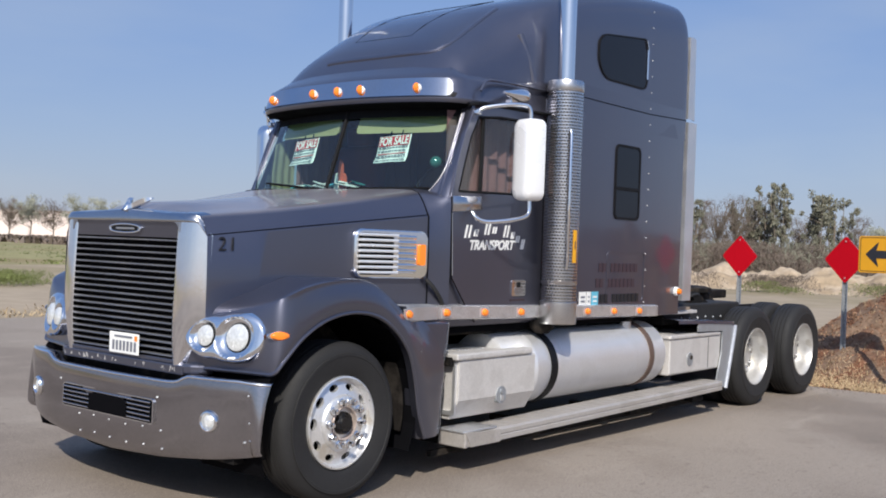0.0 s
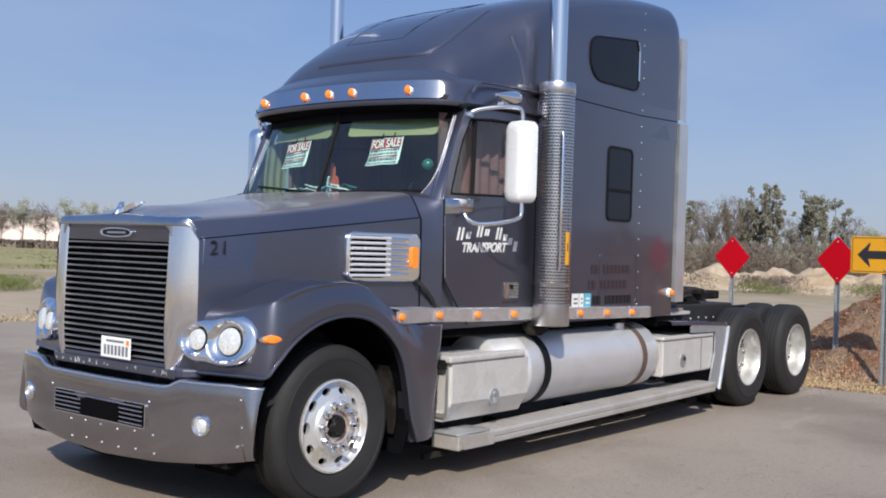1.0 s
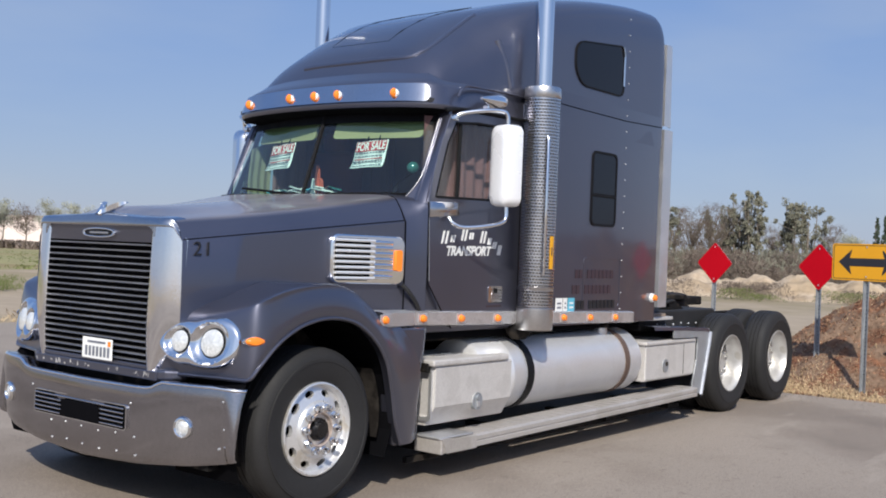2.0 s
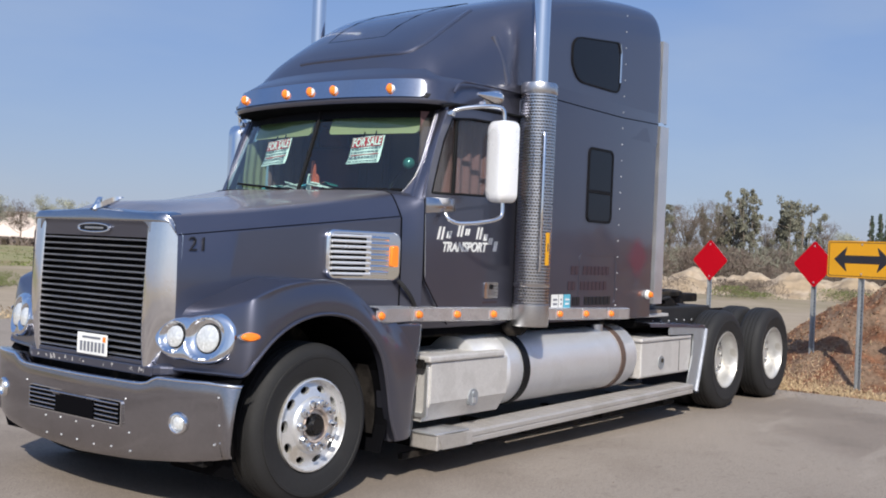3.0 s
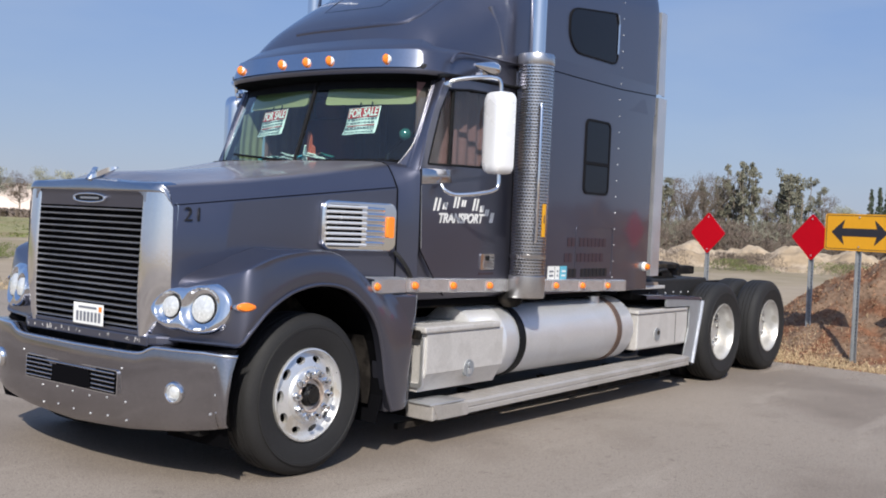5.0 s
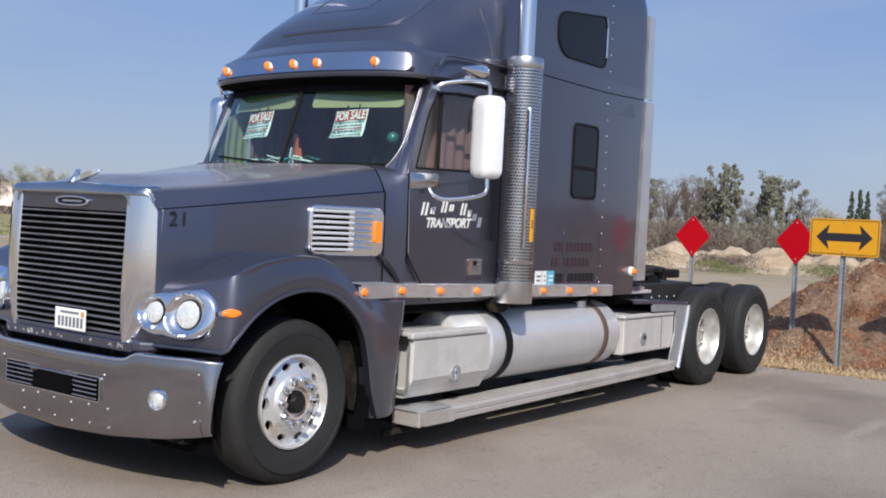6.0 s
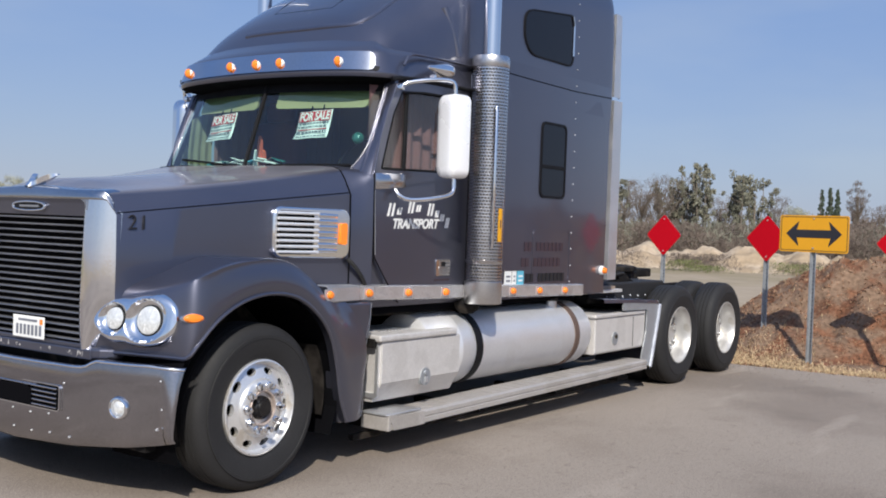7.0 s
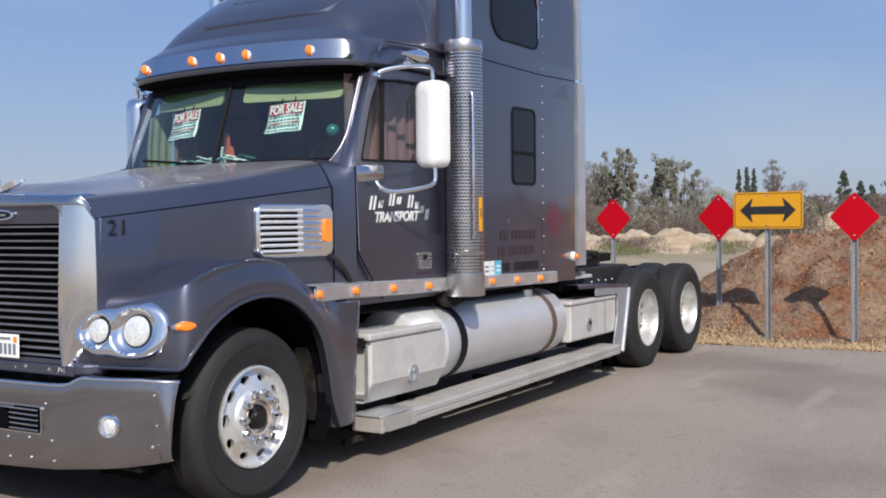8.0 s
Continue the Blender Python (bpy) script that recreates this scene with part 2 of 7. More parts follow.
CLOTH_RED = material("red_cloth", (0.60, 0.12, 0.07), 0.85, 0, 0.2, 20, 150, 0.2)
SILL = material("polished_sill", (0.62, 0.62, 0.64), 0.20, 0.62, 0.22, 4, 60, 0.03, rough_vary=0.1, second=(0.46, 0.45, 0.46), amount=0.45)
TANK = material("bright_tank_aluminium", (0.78, 0.78, 0.785), 0.38, 0.5, 0.07, 3, 70, 0.02, rough_vary=0.08, second=(0.72, 0.715, 0.71), amount=0.4)
HUB_BLACK = material("oily_hub", (0.010, 0.009, 0.009), 0.3, 0.1, 0.3, 20, 80, 0.1)
PLANK = material("weathered_plank", (0.26, 0.20, 0.155), 0.85, 0, 0.3, 9, 60, 0.3)
SLAT = material("grille_slat_metal", (0.46, 0.455, 0.465), 0.36, 0.85, 0.08, 6, 80)
RIM_DULL = material("dulled_wheel_aluminium", (0.56, 0.55, 0.535), 0.42, 0.6, 0.12, 9, 90, second=(0.44, 0.42, 0.385), amount=0.25)
SHIELD = material("dusty_splash_rubber", (0.014, 0.012, 0.011), 0.85, 0, 0.3, 6, 50, 0.3, second=(0.03, 0.026, 0.023), amount=0.25, spec=0.1)
BASE_STEEL = material("guard_base_steel", (0.60, 0.59, 0.59), 0.30, 1.0, 0.10, 4, 80, rough_vary=0.06)
DECAL_BLUE = material("blue_decal", (0.12, 0.45, 0.60), 0.5)
YELLOW = material("yellow_sheeting", (0.69, 0.325, 0.010), 0.6, 0, 0.05, 4, 60)
ARROW = material("black_sheeting", (0.022, 0.022, 0.028), 0.5)
REDSIGN = material("red_sheeting", (0.47, 0.003, 0.012), 0.62, 0, 0.08, 3, 60, spec=0.08)
ASPHALT = material("sunlit_asphalt", (0.218, 0.180, 0.148), 0.93, 0, 0.16, 0.35, 45, 0.35, second=(0.270, 0.229, 0.191), amount=0.6, spec=0.25)


def wear(m, dark, light):
    """Oil stains, pale scuffs and stone speckle laid into a surface's colour."""
    n, l = m.node_tree.nodes, m.node_tree.links
    p = n["Principled BSDF"]
    old = p.inputs["Base Color"].links[0].from_socket
    co = n.new("ShaderNodeTexCoord")
    for scale, lo, hi, colour, most, squash in ((0.9, 0.58, 0.74, dark, 0.45, (1, 1, 1)), (1.6, 0.60, 0.70, light, 0.40, (0.35, 1.6, 1)), (7.0, 0.62, 0.72, dark, 0.4, (1, 1, 1)), (24.0, 0.60, 0.70, dark, 0.4, (1, 1, 1)), (130.0, 0.57, 0.66, light, 0.9, (1, 1, 1)), (95.0, 0.57, 0.68, dark, 0.9, (1, 1, 1))):
        mp, tx, rg, mx = (n.new(k) for k in ("ShaderNodeMapping", "ShaderNodeTexNoise", "ShaderNodeMapRange", "ShaderNodeMix"))
        mp.inputs["Scale"].default_value = squash
        mp.inputs["Location"].default_value = (scale * 3.1, scale * 1.7, 0)
        mp.inputs["Rotation"].default_value = (0, 0, 0.5)
        l.new(co.outputs["Object"], mp.inputs["Vector"])
        l.new(mp.outputs[0], tx.inputs["Vector"])
        tx.inputs["Scale"].default_value, tx.inputs["Detail"].default_value = scale, 6 if scale < 20 else 2
        l.new(tx.outputs["Fac"], rg.inputs["Value"])
        rg.inputs["From Min"].default_value, rg.inputs["From Max"].default_value, rg.inputs["To Max"].default_value = lo, hi, most
        mx.data_type = "RGBA"
        l.new(rg.outputs["Result"], mx.inputs["Factor"])
        l.new(old, mx.inputs["A"])
        mx.inputs["B"].default_value = (*colour, 1)
        old = mx.outputs["Result"]
    l.new(old, p.inputs["Base Color"])


wear(ASPHALT, (0.125, 0.10, 0.082), (0.40, 0.345, 0.29))
DIRT = material("dry_dirt", (0.36, 0.29, 0.21), 0.95, 0, 0.18, 0.09, 1.5, 0.3, second=(0.27, 0.22, 0.14), amount=0.5, spec=0.2)
FIELD = material("grassy_field", (0.275, 0.252, 0.122), 0.95, 0, 0.3, 0.07, 0.9, 0.3, second=(0.22, 0.175, 0.09), amount=0.35, spec=0.2)
SAND = material("pale_spoil", (0.42, 0.335, 0.245), 0.95, 0, 0.3, 0.7, 4, 0.6, second=(0.30, 0.23, 0.155), amount=0.5, spec=0.2)
MULCH = material("red_brown_mulch", (0.195, 0.088, 0.048), 0.95, 0, 0.7, 2.2, 18, 1.0, second=(0.165, 0.108, 0.072), amount=0.7, spec=0.2)
GRIT = material("grey_grit", (0.24, 0.20, 0.165), 0.9, 0, 0.7, 2, 20, island=1.2, spec=0.2)
CHIP = material("mulch_chips", (0.225, 0.13, 0.082), 0.9, 0, 0.9, 2, 20, 0.2, island=1.2, spec=0.2)
STRAW = material("dry_straw", (0.48, 0.36, 0.22), 0.85, 0, 0.55, 2, 20, island=1.0, spec=0.2)
WEED = material("green_weeds", (0.145, 0.168, 0.058), 0.8, 0, 0.45, 0.6, 9, island=1.0, spec=0.2)
BRUSH = material("grey_brush", (0.155, 0.122, 0.10), 0.9, 0, 0.4, 0.5, 9, island=0.8, spec=0.2)
# grey-green leaf colour, lightened to paint in the distance haze
LEAF = material("hazed_eucalyptus_leaf", (0.20, 0.195, 0.145), 0.75, 0, 0.45, 0.6, 5, island=1.0, spec=0.25)
LEAF_DARK = material("conifer_leaf", (0.075, 0.095, 0.065), 0.75, 0, 0.4, 0.6, 5, island=1.0, spec=0.25)
# pale green, with far-off haze mixed into the leaf colour
LEAF_PALE = material("hazed_pale_green_leaf", (0.31, 0.315, 0.25), 0.75, 0, 0.4, 0.6, 5, island=1.0, spec=0.25)
BARK = material("grey_bark", (0.20, 0.165, 0.13), 0.9, 0, 0.3, 3, 20, 0.4)
WALLPINK = material("pale_pink_wall", (0.80, 0.69, 0.63), 0.8, 0, 0.06, 0.2, 3)
ROOFING = material("grey_roofing", (0.3, 0.28, 0.27), 0.8)
GLASS = glass("windscreen_glass", (0.60, 0.86, 0.80), 1.0, film=0.010)
GLASS_SIDE = glass("side_glass", (0.74, 0.76, 0.73), 1.0, film=0.03)
UPRIGHT = material("wiped_chrome", (0.84, 0.84, 0.86), 0.08, 1.0, 0.05, 9, 120, 0.015, rough_vary=0.03)
GLASS_DARK = material("dark_tinted_glass", (0.006, 0.007, 0.011), 0.06, 0, 0.05, spec=0.28)

# ---- mesh helpers ----
W = 2.44  # overall width of the truck


def part(name, bm, mat, parent=None, label="", at=None, smooth=False):
    """Link a bmesh (or a finished mesh) as one object, under a thing or a part if given."""
    if isinstance(bm, bmesh.types.BMesh):
        me = bpy.data.meshes.new(name)
        bm.to_mesh(me)
        bm.free()
        if mat:
            me.materials.append(mat)
        if smooth:
            for f in me.polygons:
                f.use_smooth = True
            me.set_sharp_from_angle(angle=radians(38))
    else:
        me = bm
    ob = new(name, me)
    if at is not None:
        ob.location = at
    if parent is not None:
        if parent.parent is not None and parent.parent.parent is not None:
            parent = parent.parent
        ob.parent = parent
        if parent.type == "EMPTY" and parent.parent is None and parent.get("built_in_place"):
            ob.matrix_parent_inverse = Matrix.Translation(-Vector(parent.location))
    if label:
        tagged(ob, label)
    return ob


def mesh_of(bm, name, mat, smooth=True):
    ob = part(name, bm, mat, smooth=smooth)
    me = ob.data
    bpy.data.objects.remove(ob)
    return me


def thing(name, at, label, category, group="", kind="", in_place=True):
    e = new(name)
    e.location = at
    e.empty_display_size = 0.2
    if in_place:
        e["built_in_place"] = True
    return tagged(e, label, category, group, kind)


def box(bm, x0, x1, y0, y1, z0, z1, bevel=0.0, seg=2, m=None):
    g = bmesh.ops.create_cube(bm, size=1, matrix=Matrix.LocRotScale(((x0 + x1) / 2, (y0 + y1) / 2, (z0 + z1) / 2), None, (abs(x1 - x0), abs(y1 - y0), abs(z1 - z0))))
    vs = g["verts"]
    if bevel:
        es = {e for v in vs for e in v.link_edges}
        r = bmesh.ops.bevel(bm, geom=list(es), offset=bevel, segments=seg, affect="EDGES", profile=0.5)
        vs = list({v for f in r["faces"] for v in f.verts} | {v for v in vs if v.is_valid})
    if m is not None:
        bmesh.ops.transform(bm, matrix=m, verts=vs)
    return bm


def boxed(x0, x1, y0, y1, z0, z1, bevel=0.0, seg=2, m=None):
    return box(bmesh.new(), x0, x1, y0, y1, z0, z1, bevel, seg, m)


def lathe(profile, n=48, at=(0, 0, 0), axis="y", bm=None):
    """Turn (radius, along) pairs round an axis."""
    bm = bm or bmesh.new()
    rings = []
    for r, a in profile:
        ring = []
        for i in range(n):
            c, s = r * math.cos(2 * math.pi * i / n), r * math.sin(2 * math.pi * i / n)
            v = {"y": (c, a, s), "z": (c, s, a), "x": (a, c, s)}[axis]
            ring.append(bm.verts.new(Vector(at) + Vector(v)))
        rings.append(ring)
    for p, q in zip(rings, rings[1:]):
        for i in range(n):
            bm.faces.new((p[i], p[(i + 1) % n], q[(i + 1) % n], q[i]))
    for ring, (r, _) in ((rings[0], profile[0]), (rings[-1], profile[-1])):
        if r < 0.2 and r > 1e-4 or r <= 1e-4:
            try:
                bm.faces.new(ring)
            except ValueError:
                pass
    bmesh.ops.recalc_face_normals(bm, faces=bm.faces)
    return bm


def tube(path, r, n=10, bm=None, closed=False, taper=None):
    bm = bm or bmesh.new()
    pts = [Vector(p) for p in path]
    rings = []
    up = None
    for i, p in enumerate(pts):
        d = (pts[min(i + 1, len(pts) - 1)] - pts[max(i - 1, 0)]).normalized()
        if up is None:
            up = d.orthogonal().normalized()
        up = (up - d * up.dot(d)).normalized()
        side = d.cross(up)
        rad = r if taper is None else r + (taper - r) * i / (len(pts) - 1)
        rings.append([bm.verts.new(p + rad * (math.cos(a) * up + math.sin(a) * side)) for a in (2 * math.pi * k / n for k in range(n))])
    for a, b in zip(rings, rings[1:]):
        for i in range(n):
            bm.faces.new((a[i], a[(i + 1) % n], b[(i + 1) % n], b[i]))
    bm.faces.new(rings[0][::-1])
    bm.faces.new(rings[-1])
    return bm


def smooth_path(pts, steps=8):
    """Catmull-Rom through points of any dimension."""
    P = [np.array(p, float) for p in pts]
    P = [2 * P[0] - P[1], *P, 2 * P[-1] - P[-2]]
    out = []
    for a, b, c, d in zip(P, P[1:], P[2:], P[3:]):
        for k in range(steps):
            t = k / steps
            out.append(0.5 * (2 * b + (c - a) * t + (2 * a - 5 * b + 4 * c - d) * t * t + (3 * b - a - 3 * c + d) * t ** 3))
    out.append(P[-2])
    return [tuple(map(float, p)) for p in out]


def loft(rows, bm=None, close_ends=False):
    """A skin over rows of points, all of one length."""
    bm = bm or bmesh.new()
    vs = [[bm.verts.new(p) for p in row] for row in rows]
    for a, b in zip(vs, vs[1:]):
        for i in range(len(a) - 1):
            bm.faces.new((a[i], a[i + 1], b[i + 1], b[i]))
    if close_ends:
        bm.faces.new(vs[0][::-1])
        bm.faces.new(vs[-1])
    return bm


def facing(bm, way):
    """Turn the faces of an open skin to look along way."""
    bm.normal_update()
    bmesh.ops.reverse_faces(bm, faces=[f for f in bm.faces if f.normal.dot(Vector(way)) < 0])
    return bm


def sheet(points):
    bm = bmesh.new()
    bm.faces.new([bm.verts.new(p) for p in points])
    return bm


def plate(points, y0, y1, bm=None, to=None):
    """A closed outline in (x, z), as a slab from y0 to y1. to(x, y, z) may bend it."""
    bm = bm or bmesh.new()
    to = to or (lambda x, y, z: (x, y, z))
    a = [bm.verts.new(to(x, y0, z)) for x, z in points]
    b = [bm.verts.new(to(x, y1, z)) for x, z in points]
    bm.faces.new(a)
    bm.faces.new(b[::-1])
    for i in range(len(a)):
        j = (i + 1) % len(a)
        bm.faces.new((a[j], a[i], b[i], b[j]))
    bmesh.ops.recalc_face_normals(bm, faces=bm.faces)
    return bm


def ring_plate(outer, inner, y0, y1, bm=None, to=None):
    """A slab with an opening: two outlines of one length in (x, z)."""
    bm = bm or bmesh.new()
    to = to or (lambda x, y, z: (x, y, z))
    v = [[bm.verts.new(to(x, y, z)) for x, z in o] for y, o in ((y0, outer), (y0, inner), (y1, inner), (y1, outer))]
    n = len(outer)
    for a, b in ((0, 1), (1, 2), (2, 3), (3, 0)):
        for i in range(n):
            j = (i + 1) % n
            bm.faces.new((v[a][i], v[a][j], v[b][j], v[b][i]))
    bmesh.ops.recalc_face_normals(bm, faces=bm.faces)
    return bm


def rounded(x0, x1, z0, z1, r, seg=5, radii=None):
    """Outline of a rounded rectangle in (x, z)."""
    out = []
    rr = radii or (r, r, r, r)
    for k, (cx, cz, a0) in enumerate(((x1, z1, 0), (x0, z1, 90), (x0, z0, 180), (x1, z0, 270))):
        q = rr[k]
        ox = cx - q if cx == x1 else cx + q
        oz = cz - q if cz == z1 else cz + q
        for i in range(seg + 1):
            a = radians(a0 + 90 * i / seg)
            out.append((ox + q * math.cos(a), oz + q * math.sin(a)))
    return out


def bevelled(ob, width, seg=2, angle=35):
    b = ob.modifiers.new("edge", "BEVEL")
    b.width, b.segments, b.limit_method, b.angle_limit = width, seg, "ANGLE", radians(angle)
    return ob


def lettering(words, size, depth=0.002, shear=0.0, bold=0.0, space=1.0):
    """A mesh of words in the built-in font, standing in the x-z plane, readable from -y."""
    cu = bpy.data.curves.new("words", "FONT")
    cu.body, cu.size, cu.extrude, cu.shear, cu.align_x, cu.offset, cu.space_character = words, size, depth, shear, "CENTER", bold, space
    ob = bpy.data.objects.new("words", cu)
    scene.collection.objects.link(ob)
    me = bpy.data.meshes.new_from_object(ob.evaluated_get(bpy.context.evaluated_depsgraph_get()))
    bpy.data.objects.remove(ob)
    me.transform(pose(0, 0, 0, 90, 0, 0))
    return me


def merged(*bms):
    """One bmesh out of several."""
    out = bmesh.new()
    for b in bms:
        me = bpy.data.meshes.new("tmp")
        b.to_mesh(me)
        b.free()
        out.from_mesh(me)
        bpy.data.meshes.remove(me)
    return out

# ---- ground ----


def ground_sheet():
    bm = bmesh.new()
    xs = [-2500, -600, -150, -60, -30, -10, 8.5, 14, 20, 30, 45, 60, 90, 140, 250, 600, 2500]
    ys = [-2500, -600, -150, -60, -30, -10, 2, 13.2, 20, 30, 38, 60, 90, 140, 250, 600, 2500]
    v = [[bm.verts.new((x, y, -0.03)) for y in ys] for x in xs]
    for i in range(len(xs) - 1):
        for j in range(len(ys) - 1):
            bm.faces.new((v[i][j], v[i + 1][j], v[i + 1][j + 1], v[i][j + 1]))
    ob = part("ground", bm, DIRT)
    tagged(ob, "bare dry tan dirt with worn patches", "ground", kind="structure")


def pavement_slab():
    """The asphalt lot, with an uneven broken edge."""
    rnd = random.Random(4)
    edge = []
    for k in range(60):
        edge.append((8.45 - 0.12 * math.sin(k * 0.7) + rnd.uniform(-0.05, 0.05), -40 + k * 0.85))
    for k in range(70):
        edge.append((9.2 - k * 0.75, 13.25 + rnd.uniform(-0.15, 0.15) + 0.1 * math.sin(k)))
    edge += [(-45, 13.2), (-45, -40)]
    bm = bmesh.new()
    top = [bm.verts.new((x, y, 0)) for x, y in edge]
    low = [bm.verts.new((x, y, -0.06)) for x, y in edge]
    bm.faces.new(top)
    for i in range(len(top)):
        j = (i + 1) % len(top)
        bm.faces.new((top[i], low[i], low[j], top[j]))
    bmesh.ops.triangulate(bm, faces=bm.faces)
    bmesh.ops.recalc_face_normals(bm, faces=bm.faces)
    tagged(part("pavement", bm, ASPHALT), "sunlit worn tan-grey asphalt lot", "pavement", kind="structure")


def sheet_patch(name, mat, label, category, x0, x1, y0, y1, z, cuts, wave, seed):
    """A low uneven layer of earth or growth lying on the ground, with a ragged edge."""
    rnd = random.Random(seed)
    bm = bmesh.new()
    v = []
    for i in range(cuts + 1):
        row = []
        for j in range(cuts + 1):
            u, w = i / cuts, j / cuts
            rim = min(u, 1 - u, w, 1 - w) * 6
            x, y = x0 + (x1 - x0) * u, y0 + (y1 - y0) * w
            h = min(1, rim) * (z + wave * noise.noise((x * 0.15, y * 0.15, seed)))
            e = (1 - min(1, rim)) * 0.6
            row.append(bm.verts.new((x + rnd.uniform(-e, e), y + rnd.uniform(-e, e), -0.025 + max(0, h))))
        v.append(row)
    for i in range(cuts):
        for j in range(cuts):
            bm.faces.new((v[i][j], v[i + 1][j], v[i + 1][j + 1], v[i][j + 1]))
    return tagged(part(name, bm, mat, smooth=True), label, category, kind="structure")


ground_sheet()
pavement_slab()
sheet_patch("field", FIELD, "rough field of green and brown grass", "field", -40, 75, 39, 130, 0.05, 40, 0.05, 3)

# ---- the truck ----
truck = thing("semi_truck", (3.3, 1.22, 0), "graphite-grey conventional semi truck with sleeper parked on asphalt", "truck")


def far(y, side):
    return y if side == 0 else W - y


def hood_half(x):
    """Half-width of the hood along its length."""
    t = (x + 0.76) / 1.66
    return 0.72 + 0.29 * t


def hood_top(x):
    t = (x + 0.76) / 1.66
    return 1.685 + 0.235 * t - 0.02 * math.sin(t * math.pi)


def hood_crease(x):
    t = (x + 0.76) / 1.66
    return 1.572 + 0.195 * t


def hood_section(x):
    """Outline of the hood above its crease, as (half-width, height) from the crease to the centre line."""
    t = min(1.0, max(0.0, (x + 0.76) / 1.66))
    hw, zt, zc = hood_half(x), hood_top(x), hood_crease(x)
    # raised middle of the hood, fading towards the cab
    b = 0.046 * math.sin(math.pi / 2 * min(1.0, max(0.0, (t - 0.03) / 0.11))) * (1 - t)
    return [(hw - 0.006, zc), (hw - 0.010, zc + 0.013), (hw - 0.024 - 0.018 * t, zc + 0.5 * (zt - zc)), (hw - 0.044 - 0.034 * t, zt - 0.024), (hw - 0.062 - 0.038 * t, zt - 0.006 + 0.006 * t), (hw - 0.10 - 0.05 * t, zt + 0.003 + 0.012 * t), (hw - 0.20 - 0.05 * t, zt + 0.008 + 0.014 * t), (hw - 0.34, zt + 0.012 + 0.012 * t + 0.2 * b), (0.30, zt + 0.016 + 0.008 * t + 0.9 * b), (0.1, zt + 0.026 + b), (0, zt + 0.028 + b)]


def build_hood():
    rows = []
    for k in range(25):
        x = -0.725 + 1.615 * k / 24
        hw, zc = hood_half(x), hood_crease(x)
        half = [(hw + 0.01, float(np.interp(x, [-0.66, -0.6, 0.42, 0.6], [0.95, 1.16, 1.16, 0.95]))), (hw + 0.01, 1.3), (hw + 0.004, zc - 0.012)] + hood_section(x)
        row = [(x, 1.22 - w, z) for w, z in half] + [(x, 1.22 + w, z) for w, z in half[-2::-1]]
        rows.append(row)
    hood = part("hood", loft(rows), PAINT_PALE_TOP, truck, smooth=True)
    for side in (0, 1):
        # hairline along the crease
        pts = []
        for k in range(17):
            x = -0.715 + 1.595 * k / 16
            pts.append((x, far(1.22 - hood_half(x) + 0.001, side), hood_crease(x)))
        part("hood_seam", tube(pts, 0.0025, 6), NEAR_BLACK, hood)
    # ornament: a short foot carrying two swept wings
    orn = part("hood_ornament", tube(smooth_path([(-0.758, 1.22, 1.664), (-0.762, 1.22, 1.695), (-0.772, 1.22, 1.715), (-0.762, 1.22, 1.738), (-0.735, 1.22, 1.748)], 4), 0.019, 12, taper=0.012), CHROME, hood, "chrome winged hood ornament", smooth=True)
    for s in (-1, 1):
        rows = []
        for x, w, h, c in smooth_path([(-0.795, 0.008, 0.040, 0.006), (-0.745, 0.026, 0.062, 0.024), (-0.715, 0.056, 0.083, 0.025), (-0.685, 0.082, 0.102, 0.018), (-0.655, 0.105, 0.118, 0.002)], 5):
            y, z = 1.22 + s * w, 1.672 + h
            rows.append([(x + 0.3 * c, y - s * 0.5 * c, z - c), (x - 0.2 * c, y + s * 0.010, z - 0.25 * c), (x - 0.3 * c, y + s * 0.4 * c, z + c), (x + 0.2 * c, y - s * 0.007, z + 0.2 * c), (x + 0.3 * c, y - s * 0.5 * c, z - c)])
        part("wing", loft(rows), CHROME, orn, smooth=True)
    # fleet number
    for side in (0,):
        me = lettering("21", 0.116, 0.002, bold=-0.0006, space=1.15)
        me.transform(pose(0, 0, 0, 0, 0, -9.9))
        me.materials.append(LETTER_DARK)
        part("fleet_number", me, None, hood, "black painted fleet number 21", at=(-0.600, 1.22 - hood_half(-0.600) - 0.0135, 1.490))


